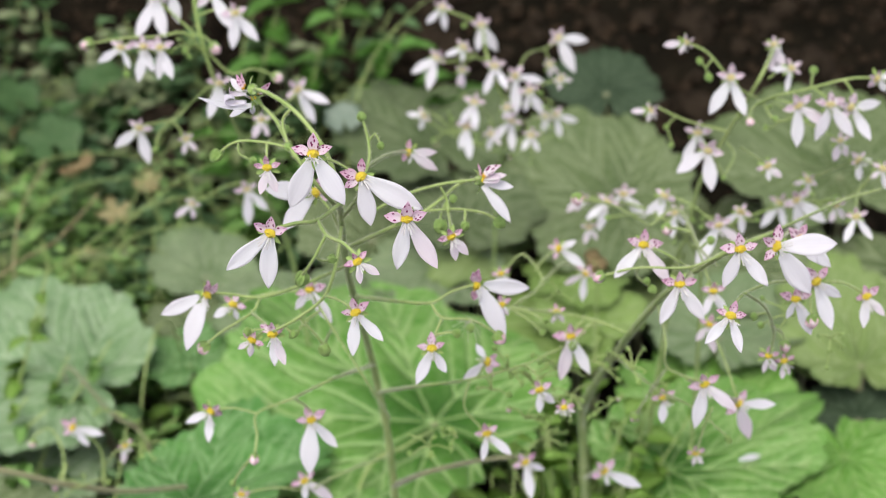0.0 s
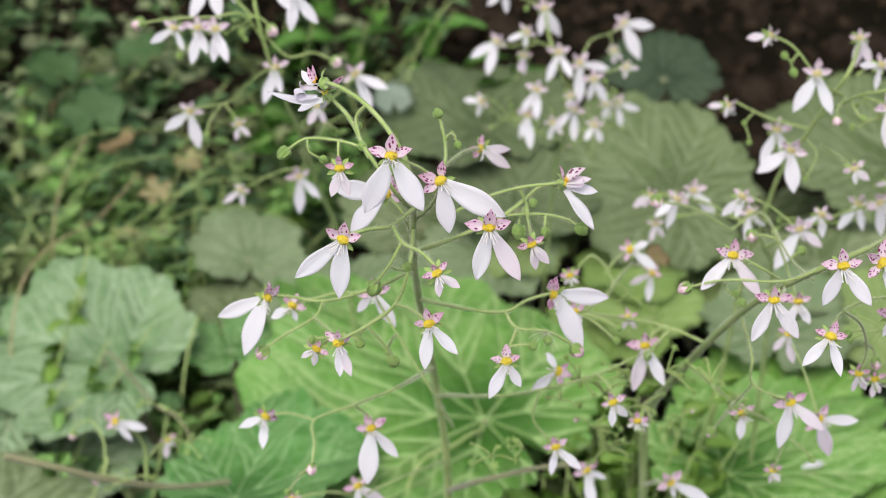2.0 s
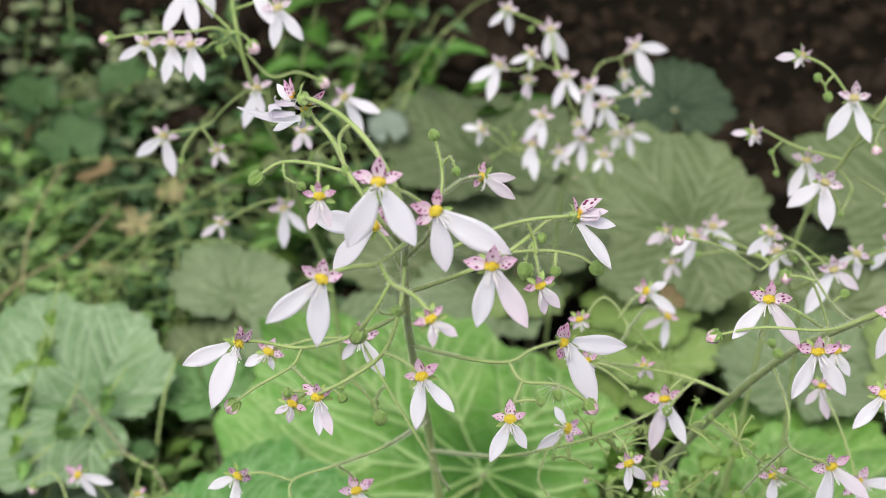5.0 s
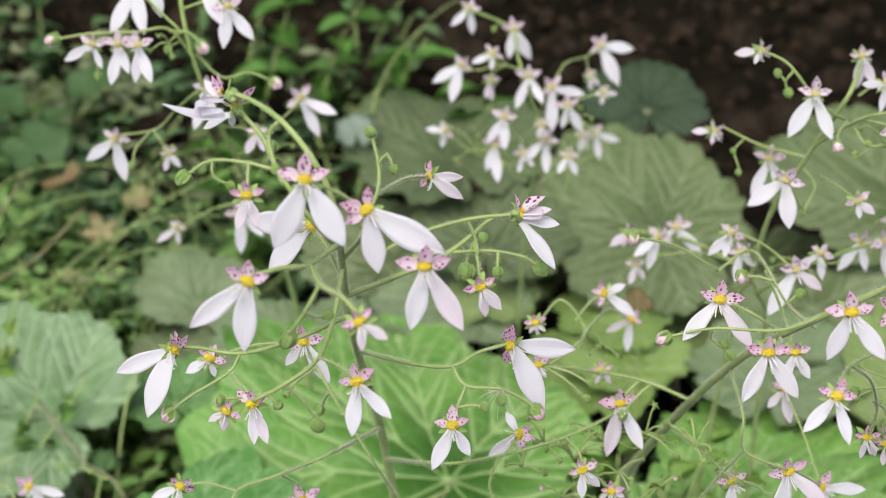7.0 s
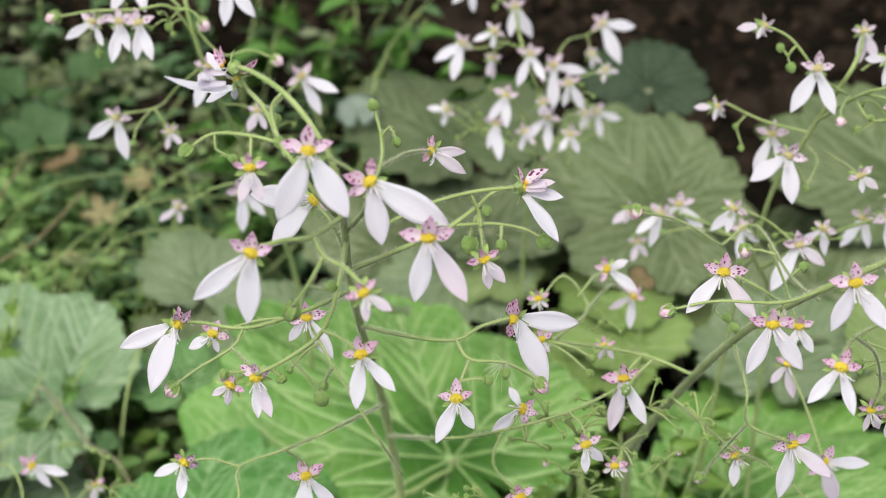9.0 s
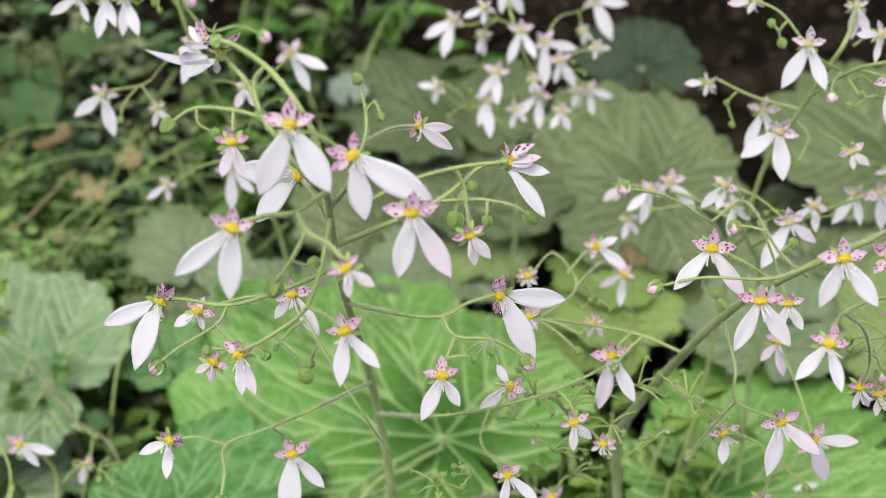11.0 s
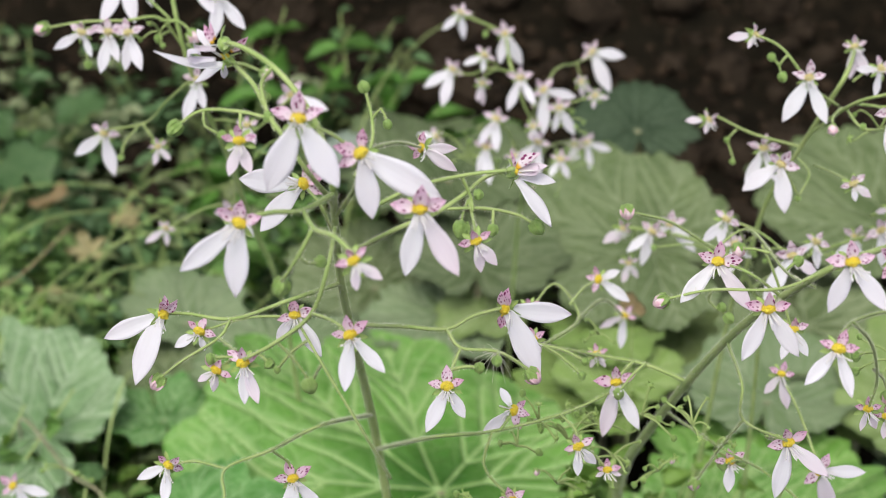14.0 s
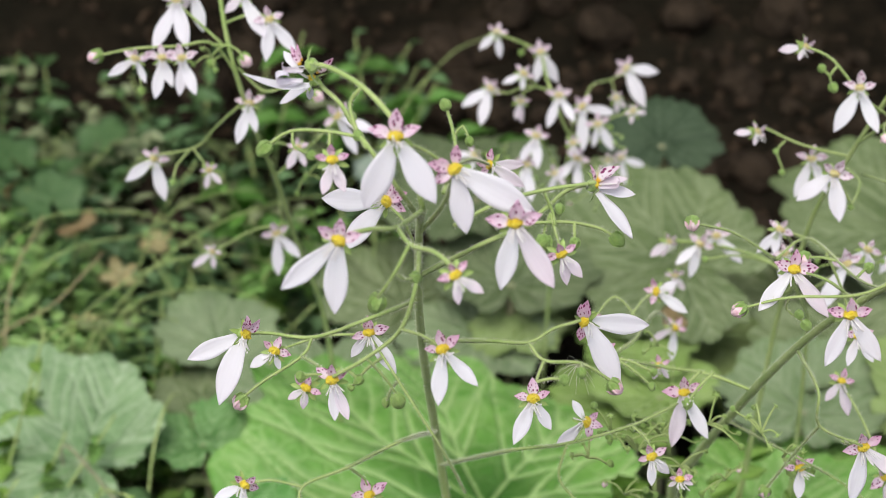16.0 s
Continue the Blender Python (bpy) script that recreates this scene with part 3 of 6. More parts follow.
# ---- ground ----
def ground():
    xs = np.r_[np.linspace(-60, -1.2, 14), np.linspace(-1.0, 1.0, 150), np.linspace(1.2, 60, 14)]
    ys = np.r_[np.linspace(-60, -0.6, 12), np.linspace(-0.45, 1.35, 150), np.linspace(1.45, 60, 14)]

    def high(x, y):
        if abs(x) > 1.1 or not -0.5 < y < 1.4:
            return 0.01 if y < 0.9 else 0.4 + 0.02 * min(y, 20)
        return ground_height(x, y) + 0.005 * noise.noise(Vector((x * 90, y * 90, 4)))

    verts = [(float(x), float(y), high(x, y)) for y in ys for x in xs]
    w = len(xs)
    faces = [(j * w + i, j * w + i + 1, (j + 1) * w + i + 1, (j + 1) * w + i) for j in range(len(ys) - 1) for i in range(w - 1)]
    me = bpy.data.meshes.new("ground")
    me.from_pydata(verts, [], faces)
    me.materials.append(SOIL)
    me.shade_smooth()
    tagged(new("ground", me), "dark crumbly soil rising to a bank, shade put into its colour", "ground", kind="structure")


ground()


def shade_ledge():
    """Unseen ledge of the bank, added above the stones to keep them in shade."""
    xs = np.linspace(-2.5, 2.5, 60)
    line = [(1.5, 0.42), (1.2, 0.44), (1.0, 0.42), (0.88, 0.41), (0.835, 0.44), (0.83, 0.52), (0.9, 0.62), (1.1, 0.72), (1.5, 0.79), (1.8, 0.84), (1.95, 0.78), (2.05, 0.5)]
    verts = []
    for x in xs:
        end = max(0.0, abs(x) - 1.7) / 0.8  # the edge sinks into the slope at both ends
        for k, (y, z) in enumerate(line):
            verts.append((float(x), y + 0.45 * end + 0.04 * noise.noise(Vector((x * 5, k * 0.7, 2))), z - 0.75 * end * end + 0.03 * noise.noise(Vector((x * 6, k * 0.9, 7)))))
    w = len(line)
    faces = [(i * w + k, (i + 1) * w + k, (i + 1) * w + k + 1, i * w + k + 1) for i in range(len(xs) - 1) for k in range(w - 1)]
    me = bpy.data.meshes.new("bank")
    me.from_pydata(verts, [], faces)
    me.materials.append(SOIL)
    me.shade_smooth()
    tagged(new("bank", me), "unseen soil ledge added to shade the stones", "bank", kind="structure")


shade_ledge()

# ---- round saxifrage leaves ----
leaf("bright", (0.002, 0.394, 0.104), 0.103, 48, 5, 0, 1, 0.82, 0.26)
leaf("pale", (-0.140, 0.437, 0.096), 0.060, 68, 6, -12, 34, 0.95, 0.26)
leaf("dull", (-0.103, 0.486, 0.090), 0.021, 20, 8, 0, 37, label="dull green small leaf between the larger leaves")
leaf("pale", (-0.161, 0.407, 0.070), 0.050, 30, 6, 0, 36, 0.9)
leaf("pale", (-0.178, 0.432, 0.092), 0.062, 60, 12, 0, 29, 0.9)
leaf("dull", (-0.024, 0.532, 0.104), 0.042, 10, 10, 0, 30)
leaf("deep", (-0.084, 0.350, 0.104), 0.052, -55, 4, -14, 3, 1.0, 0.36)
leaf("bright", (0.088, 0.371, 0.097), 0.064, -64, 4, 0, 4, 0.78, 0.3)
leaf("lush", (0.1545, 0.375, 0.098), 0.040, 186, -6, 0, 5, 1.0, 0.5)
leaf("olive", (0.1745, 0.431, 0.100), 0.056, 0, 12, 0, 6, 0.7, 0.12)
leaf("olive", (0.100, 0.522, 0.092), 0.036, 160, -4, 0, 31)
leaf("olive", (0.024, 0.538, 0.098), 0.036, 150, -4, 0, 35)
leaf("dull", (0.140, 0.568, 0.088), 0.05, 170, -4, 0, 32)
leaf("lime", (0.070, 0.492, 0.108), 0.028, 120, -4, 0, 33)
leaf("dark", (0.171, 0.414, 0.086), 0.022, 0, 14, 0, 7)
leaf("lush", (0.112, 0.412, 0.088), 0.044, 10, 5, 0, 8)
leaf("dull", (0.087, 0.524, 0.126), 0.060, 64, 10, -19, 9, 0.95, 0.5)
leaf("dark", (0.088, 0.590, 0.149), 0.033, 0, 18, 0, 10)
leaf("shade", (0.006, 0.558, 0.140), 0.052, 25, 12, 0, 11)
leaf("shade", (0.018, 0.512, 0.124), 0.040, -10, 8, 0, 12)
leaf("dull", (0.192, 0.548, 0.124), 0.066, 20, 14, 0, 13, label="dull olive round leaf over the soil, shade in its colour")
leaf("lime", (0.070, 0.462, 0.102), 0.029, 20, 8, 0, 15)
leaf("deep", (-0.100, 0.459, 0.088), 0.026, 20, 4, 0, 38, label="deep green small leaf beneath the larger leaves")
leaf("olive", (0.022, 0.504, 0.112), 0.023, 150, -6, 0, 39)
leaf("mid", (-0.098, 0.510, 0.100), 0.030, 10, 10, 0, 16)
leaf("mid", (0.121, 0.450, 0.102), 0.039, -20, 8, 0, 17)
leaf("olive", (-0.036, 0.345, 0.078), 0.042, 30, 2, 0, 19)
leaf("dull", (-0.178, 0.345, 0.084), 0.054, 20, 4, 0, 21)
leaf("mid", (0.004, 0.503, 0.108), 0.036, 170, -6, 0, 23)
leaf("lime", (0.064, 0.476, 0.098), 0.036, 150, -6, 0, 24)
leaf("dull", (0.146, 0.500, 0.104), 0.046, 190, -8, 0, 25)
leaf("olive", (0.172, 0.485, 0.100), 0.046, 160, -6, 0, 26)
leaf("dull", (0.215, 0.505, 0.100), 0.050, 170, -6, 0, 28)
leaf("mid", (-0.055, 0.490, 0.100), 0.042, 180, -6, 0, 27)
leaf("lush", (-0.062, 0.302, 0.080), 0.044, 10, 4, 0, 22)


# ---- weeds, litter and stones ----
def weed_leaf_mesh(mat, width, point, seed, notch=0):
    bm = bmesh.new()
    rows, ny, nx = [], 9, 4
    for j in range(ny + 1):
        t = j / ny
        w = width * 0.5 * math.sin(math.pi * min(1, t ** point)) ** 0.8 * (1 + 0.14 * notch * math.cos(t * 26)) + 0.006
        rows.append([bm.verts.new((s * w, t, 0.16 * abs(s) * w * 4 - 0.22 * t * t + 0.05 * math.sin(t * 9 + seed) * s)) for s in (-1, -0.5, 0, 0.5, 1)])
    for a, b in zip(rows, rows[1:]):
        for i in range(nx):
            bm.faces.new((a[i], a[i + 1], b[i + 1], b[i]))
    bmesh.ops.solidify(bm, geom=bm.faces[:], thickness=0.02)
    return mesh_of("weed_leaf", bm, mat)


# the deep undergrowth is darkened too, with shade in its colour
UNDER = [plain_material("undergrowth_" + w, a, c, 60, 0.55, 0.3) for w, a, c in (
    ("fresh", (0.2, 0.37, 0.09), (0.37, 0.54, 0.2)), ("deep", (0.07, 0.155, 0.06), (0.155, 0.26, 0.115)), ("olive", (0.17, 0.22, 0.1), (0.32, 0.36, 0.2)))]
WEED_LEAVES = [[weed_leaf_mesh(m, w, p, k, c) for k, (w, p, c) in enumerate(((0.66, 0.68, 0), (0.78, 0.64, 1), (0.6, 0.72, 1)))] for m in WEED]


def weed(x, y, height, leaves, size, tone, seed, lean=0.4):
    """A small leafy weed: a few thin stems with opposite leaves."""
    rng = random.Random(seed)
    words = ("fresh green weed with pointed leaves", "deep green low weed, shade put into its colour", "olive green low weed with small leaves", "yellowish green little weed with broad leaves", "vivid green sprig with pointed drooping leaves")[tone]
    top = tagged(new("weed"), words, "weed", "weeds on the soil")
    z = ground_height(x, y)
    stems = max(1, leaves // 7)
    for s in range(stems):
        a = rng.uniform(0, 6.28)
        tip = Vector((x + math.cos(a) * height * lean * rng.uniform(0.3, 1.2), y + math.sin(a) * height * lean, z + height * rng.uniform(0.75, 1.1)))
        line = curve_points([(x, y, z - 0.003), (x * 0.6 + tip.x * 0.4, y * 0.7 + tip.y * 0.3, z + height * 0.5), tip], 0.006)
        bm = bmesh.new()
        tube(bm, line, 0.0008, 0.0004, 5)
        part("stem", bm, STEM, top)
        for k in range(leaves // stems):
            t = 0.25 + 0.75 * (k // 2 + 1) / (leaves // stems / 2 + 0.5)
            c = line[min(len(line) - 1, int(t * (len(line) - 1)))]
            turn = (k % 2) * math.pi + (k // 2) * 1.6 + rng.uniform(-0.4, 0.4)
            m = Matrix.Translation(c) @ Matrix.Rotation(turn, 4, "Z") @ Matrix.Rotation(rng.uniform(-0.15, 0.55), 4, "X") @ Matrix.Rotation(rng.uniform(-0.4, 0.4), 4, "Y") @ Matrix.Scale(size * rng.uniform(0.65, 1.2), 4)
            obj("weed_leaf", rng.choice(WEED_LEAVES[tone]), top, "", m)
    return top


rng = random.Random(12)
# fresh sprigs behind the stalks
for k in range(6):
    weed(-0.095 + 0.0165 * k + rng.uniform(-0.012, 0.012), 0.65 + rng.uniform(-0.03, 0.06), rng.uniform(0.06, 0.095), 8, 0.020, 4, 100 + k, 0.6)
# low weeds over the bank beside the leaves
for k in range(125):
    x, y = rng.uniform(-0.36, -0.03), 0.47 + 0.3 * rng.random() ** 1.3
    if y < 0.55 and x > -0.11:
        continue
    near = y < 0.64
    # farther weeds mostly take the deep tone that stands for shade
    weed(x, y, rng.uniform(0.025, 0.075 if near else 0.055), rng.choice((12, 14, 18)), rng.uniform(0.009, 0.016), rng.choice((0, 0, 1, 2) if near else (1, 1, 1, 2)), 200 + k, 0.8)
# a fresh carpet of little leaves in front of them
for k in range(60):
    weed(rng.uniform(-0.3, -0.095), rng.uniform(0.47, 0.56), rng.uniform(0.03, 0.07), rng.choice((10, 14)), rng.uniform(0.006, 0.011), rng.choice((0, 0, 3, 2)), 700 + k, 0.8)
# scraps of green between the leaf stalks
for k in range(46):
    weed(rng.uniform(-0.17, 0.2), rng.uniform(0.3, 0.5), rng.uniform(0.03, 0.07), 9, rng.uniform(0.009, 0.016), rng.choice((0, 2, 1)), 400 + k, 0.8)

# lush small weeds in front, between the two big leaves
for k in range(22):
    weed(rng.uniform(0.025, 0.085), rng.uniform(0.37, 0.45), rng.uniform(0.05, 0.085), 10, rng.uniform(0.01, 0.016), rng.choice((0, 0, 2)), 570 + k, 0.7)
for k in range(22):
    weed(rng.uniform(0.015, 0.085), rng.uniform(0.315, 0.39), rng.uniform(0.045, 0.085), 10, rng.uniform(0.009, 0.015), rng.choice((0, 0, 2)), 500 + k, 0.7)
# sprigs over the edge of the pale leaf
for k in range(9):
    weed(rng.uniform(-0.201, -0.157), rng.uniform(0.393, 0.460), rng.uniform(0.105, 0.13), 10, rng.uniform(0.006, 0.01), rng.choice((0, 0, 3)), 760 + k, 0.5)
# broad little leaves under the curled pedicels
for k in range(16):
    weed(rng.uniform(0.022, 0.066), rng.uniform(0.345, 0.385), rng.uniform(0.095, 0.116), 14, rng.uniform(0.008, 0.013), 3, 620 + k, 0.25)
for k in range(24):
    weed(rng.uniform(-0.2, -0.09), rng.uniform(0.31, 0.38), rng.uniform(0.05, 0.095), 9, rng.uniform(0.009, 0.014), rng.choice((0, 1, 2)), 540 + k, 0.7)


def undergrowth(name, label, count, box, low, high, size, mat, seed):
    """A sheet of countless small leaves that lies over the soil."""
    rng3 = random.Random(seed)
    verts, faces = [], []
    for _ in range(count):
        x, y = rng3.uniform(box[0], box[1]), rng3.uniform(box[2], box[3])
        if noise.noise(Vector((x * 14, y * 14, seed))) < -0.12 + 2.2 * max(0, y - 0.62):
            continue
        z = ground_height(x, y) + rng3.uniform(low, high) * (0.6 + 0.6 * noise.noise(Vector((x * 20, y * 20, seed + 5))))
        ln = size * rng3.uniform(0.5, 1.3)
        m = pose(x, y, max(z, ground_height(x, y) + 0.002), rng3.uniform(-20, 40), rng3.uniform(-25, 25), rng3.uniform(0, 360))
        n = len(verts)
        for t, w in ((0, 0.04), (0.25, 0.5), (0.55, 0.62), (0.8, 0.36), (1.0, 0.02)):
            for q in (-1, 0, 1):
                verts.append(tuple(m @ Vector((q * w * 0.5 * ln, t * ln, ln * (0.12 * abs(q) - 0.25 * t * t)))))
        for j in range(4):
            for i in range(2):
                p = n + j * 3 + i
                faces.append((p, p + 1, p + 4, p + 3))
    me = bpy.data.meshes.new(name)
    me.from_pydata(verts, [], faces)
    me.materials.append(mat)
    me.shade_smooth()
    tagged(new(name, me), label, "undergrowth", kind="stuff")


undergrowth("undergrowth", "deep green small leaves over the soil, darkened in colour for shade", 6500, (-0.45, -0.06, 0.5, 0.75), 0.0, 0.035, 0.0105, UNDER[1], 3)
undergrowth("undergrowth", "fresh green small leaves over the soil", 4600, (-0.4, -0.08, 0.46, 0.64), 0.015, 0.06, 0.009, UNDER[0], 4)
undergrowth("undergrowth", "olive green small leaves over the soil", 4000, (-0.45, -0.06, 0.5, 0.78), 0.0, 0.04, 0.0095, UNDER[2], 5)
undergrowth("undergrowth", "green scraps of leaf beneath the round leaves", 900, (-0.25, 0.25, 0.28, 0.52), 0.0, 0.04, 0.012, UNDER[2], 6)


def stone(x, y, size, seed):
    rng2 = random.Random(seed)
    bm = bmesh.new()
    ball(bm, Matrix.Diagonal((1.0, rng2.uniform(0.7, 1.0), rng2.uniform(0.6, 0.9), 1)), 3)
    for v in bm.verts:
        v.co *= 1 + 0.4 * noise.noise(v.co * 1.2 + Vector((seed * 3.1, 0, 0))) + 0.2 * noise.noise(v.co * 2.6 + Vector((seed, 0, 0))) + 0.07 * noise.noise(v.co * 7 + Vector((seed, 0, 0)))
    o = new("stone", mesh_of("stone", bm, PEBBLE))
    o.matrix_basis = pose(x, y, ground_height(x, y) + size * 0.18, rng2.uniform(-25, 25), rng2.uniform(-25, 25), rng2.uniform(0, 360)) @ Matrix.Scale(size * 0.5, 4)
    tagged(o, "rough brown stone lying on the soil", "stone", "stones on the soil")


for k in range(285):
    x, y = rng.uniform(-0.15, 0.45), rng.uniform(0.62, 1.1)
    stone(x, y, rng.choice((0.01, 0.012, 0.015, 0.018, 0.022, 0.027, 0.032)) * rng.uniform(0.8, 1.3), k)


def gravel():
    """The crumbs of soil between the stones."""
    rng6 = random.Random(77)
    verts, faces = [], []
    for _ in range(2600):
        x, y = rng6.uniform(-0.3, 0.5), rng6.uniform(0.56, 1.12)
        z, s = ground_height(x, y), rng6.uniform(0.0015, 0.005)
        n = len(verts)
        turn = pose(x, y, z + s * 0.3, rng6.uniform(0, 360), rng6.uniform(0, 360), rng6.uniform(0, 360))
        for v in ((1, 0, 0), (-1, 0, 0), (0, 1, 0), (0, -1, 0), (0, 0, 1), (0, 0, -1), (0.6, 0.6, 0.5), (-0.6, 0.5, -0.6)):
            verts.append(tuple(turn @ (Vector(v) * s * rng6.uniform(0.7, 1.2))))
        faces += [tuple(n + i for i in f) for f in ((0, 6, 4), (6, 2, 4), (0, 2, 6), (2, 1, 4), (1, 3, 4), (3, 0, 4), (0, 5, 2), (2, 5, 7), (2, 7, 1), (7, 5, 1), (1, 5, 3), (3, 5, 0))]
    me = bpy.data.meshes.new("gravel")
    me.from_pydata(verts, [], faces)
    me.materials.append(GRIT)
    tagged(new("gravel", me), "dark brown crumbs of soil and grit", "gravel", kind="stuff")


# brown grit, darkened with the same shade as the stones
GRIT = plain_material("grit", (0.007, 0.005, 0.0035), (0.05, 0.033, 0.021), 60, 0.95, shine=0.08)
gravel()

# ---- flowering stalks ----

near = stalk("tall hairy flowering stalk with open white starry flowers")
branch(near, 1.61, 0.66, (-0.0096, 0.3250, 0.0020), (-0.0098, 0.3140, 0.0850), (-0.0112, 0.2995, 0.1600), (-0.0142, 0.2905, 0.1967), (-0.0162, 0.2788, 0.2200), (-0.0176, 0.2611, 0.2433), (-0.0182, 0.2422, 0.2667), (-0.0177, 0.2251, 0.2890), (-0.0171, 0.2170, 0.2959), name="stem")
branch(near, 0.58, 0.42, (-0.0171, 0.2170, 0.2959), (-0.0184, 0.2166, 0.3052), (-0.0216, 0.2180, 0.3117), (-0.0265, 0.2227, 0.3157), (-0.0320, 0.2263, 0.3179), (-0.0346, 0.2284, 0.3177))
branch(near, 0.46, 0.38, (-0.0175, 0.2219, 0.2917), (-0.0211, 0.2143, 0.3012), (-0.0255, 0.2158, 0.3077), (-0.0271, 0.2187, 0.3088), (-0.0303, 0.2260, 0.3114), (-0.0336, 0.2304, 0.3130), (-0.0347, 0.2313, 0.3146))
branch(near, 0.37, 0.33, (-0.0267, 0.2227, 0.3157), (-0.0287, 0.2233, 0.3127), (-0.0278, 0.2203, 0.3095), (-0.0260, 0.2158, 0.3077))
branch(near, 0.34, 0.29, (-0.0265, 0.2185, 0.3084), (-0.0322, 0.2219, 0.3083), (-0.0388, 0.2239, 0.3077), (-0.0430, 0.2226, 0.3055))
branch(near, 0.32, 0.29, (-0.0322, 0.2219, 0.3083), (-0.0323, 0.2204, 0.3058), (-0.0322, 0.2175, 0.3047))
branch(near, 0.25, 0.23, (-0.0385, 0.2238, 0.3076), (-0.0383, 0.2226, 0.3055), (-0.0354, 0.2218, 0.3042))
branch(near, 0.46, 0.39, (-0.0171, 0.2170, 0.2959), (-0.0213, 0.2066, 0.2979), (-0.0252, 0.2020, 0.2999), (-0.0301, 0.1979, 0.3008))
branch(near, 0.41, 0.38, (-0.0213, 0.2066, 0.2979), (-0.0191, 0.2007, 0.2976), (-0.0154, 0.1938, 0.2997), (-0.0125, 0.1898, 0.2988))
branch(near, 0.34, 0.30, (-0.0193, 0.2008, 0.2977), (-0.0217, 0.1994, 0.2935), (-0.0245, 0.2002, 0.2887))
branch(near, 0.25, 0.23, (-0.0217, 0.1994, 0.2935), (-0.0203, 0.2007, 0.2916), (-0.0185, 0.2026, 0.2909))
branch(near, 0.41, 0.36, (-0.0178, 0.2270, 0.2866), (-0.0136, 0.2175, 0.2967), (-0.0118, 0.2081, 0.3064))
branch(near, 0.37, 0.29, (-0.0136, 0.2184, 0.2983), (-0.0113, 0.2283, 0.2995), (-0.0113, 0.2344, 0.3019), (-0.0126, 0.2370, 0.3065))
branch(near, 0.25, 0.23, (-0.0115, 0.2341, 0.3015), (-0.0098, 0.2352, 0.3035), (-0.0086, 0.2339, 0.3011))
branch(near, 0.32, 0.26, (-0.0113, 0.2281, 0.2991), (-0.0074, 0.2516, 0.2899), (-0.0031, 0.2742, 0.2790))
branch(near, 0.51, 0.38, (-0.0181, 0.2378, 0.2725), (-0.0082, 0.2228, 0.2858), (-0.0004, 0.2262, 0.2878), (0.0046, 0.2305, 0.2893), (0.0086, 0.2330, 0.2916), (0.0132, 0.2300, 0.2944))
branch(near, 0.41, 0.33, (-0.0119, 0.2202, 0.2913), (-0.0038, 0.2248, 0.2934), (0.0046, 0.2304, 0.2930), (0.0119, 0.2299, 0.2942))
branch(near, 0.32, 0.29, (0.0016, 0.2275, 0.2880), (0.0086, 0.2302, 0.2867), (0.0147, 0.2313, 0.2847), (0.0173, 0.2304, 0.2831))
branch(near, 0.28, 0.26, (0.0054, 0.2301, 0.2886), (0.0061, 0.2277, 0.2864), (0.0064, 0.2197, 0.2866))
branch(near, 0.25, 0.23, (0.0054, 0.2300, 0.2885), (0.0044, 0.2288, 0.2863), (0.0041, 0.2278, 0.2846))
branch(near, 0.32, 0.29, (0.0041, 0.2304, 0.2930), (0.0058, 0.2303, 0.2889), (0.0061, 0.2282, 0.2872))
branch(near, 0.28, 0.23, (-0.0043, 0.2262, 0.2878), (-0.0033, 0.2069, 0.2984), (-0.0028, 0.2022, 0.3003))
branch(near, 0.46, 0.33, (-0.0177, 0.2584, 0.2466), (-0.0061, 0.2285, 0.2638), (0.0017, 0.2274, 0.2639), (0.0064, 0.2303, 0.2649), (0.0122, 0.2328, 0.2653))
branch(near, 0.34, 0.29, (0.0017, 0.2274, 0.2639), (0.0042, 0.2232, 0.2625), (0.0109, 0.2228, 0.2619), (0.0170, 0.2236, 0.2573))
branch(near, 0.30, 0.26, (0.0042, 0.2232, 0.2625), (0.0028, 0.2199, 0.2609), (0.0019, 0.2157, 0.2596))
branch(near, 0.46, 0.33, (-0.0178, 0.2289, 0.2840), (-0.0185, 0.2162, 0.2825), (-0.0213, 0.2141, 0.2749), (-0.0273, 0.2135, 0.2697), (-0.0333, 0.2136, 0.2660))
branch(near, 0.30, 0.26, (-0.0213, 0.2141, 0.2749), (-0.0176, 0.2101, 0.2758), (-0.0145, 0.2056, 0.2762))
branch(near, 0.46, 0.33, (-0.0181, 0.2442, 0.2642), (-0.0262, 0.2292, 0.2690), (-0.0376, 0.2344, 0.2620), (-0.0464, 0.2366, 0.2618), (-0.0509, 0.2366, 0.2619))
branch(near, 0.30, 0.26, (-0.0382, 0.2343, 0.2619), (-0.0400, 0.2309, 0.2600), (-0.0474, 0.2313, 0.2546), (-0.0518, 0.2314, 0.2508))
branch(near, 0.25, 0.23, (-0.0400, 0.2309, 0.2600), (-0.0356, 0.2195, 0.2642), (-0.0334, 0.2143, 0.2652))
branch(near, 0.25, 0.23, (-0.0273, 0.2135, 0.2697), (-0.0242, 0.2142, 0.2650), (-0.0222, 0.2143, 0.2612))
branch(near, 0.41, 0.29, (-0.0150, 0.2858, 0.2062), (-0.0222, 0.2338, 0.2387), (-0.0331, 0.2421, 0.2271), (-0.0429, 0.2444, 0.2209), (-0.0424, 0.2376, 0.2193), (-0.0428, 0.2325, 0.2165))
branch(near, 0.28, 0.26, (-0.0331, 0.2421, 0.2271), (-0.0300, 0.2448, 0.2220), (-0.0291, 0.2442, 0.2189))
branch(near, 0.28, 0.26, (-0.0429, 0.2444, 0.2209), (-0.0497, 0.2477, 0.2204), (-0.0549, 0.2481, 0.2191))
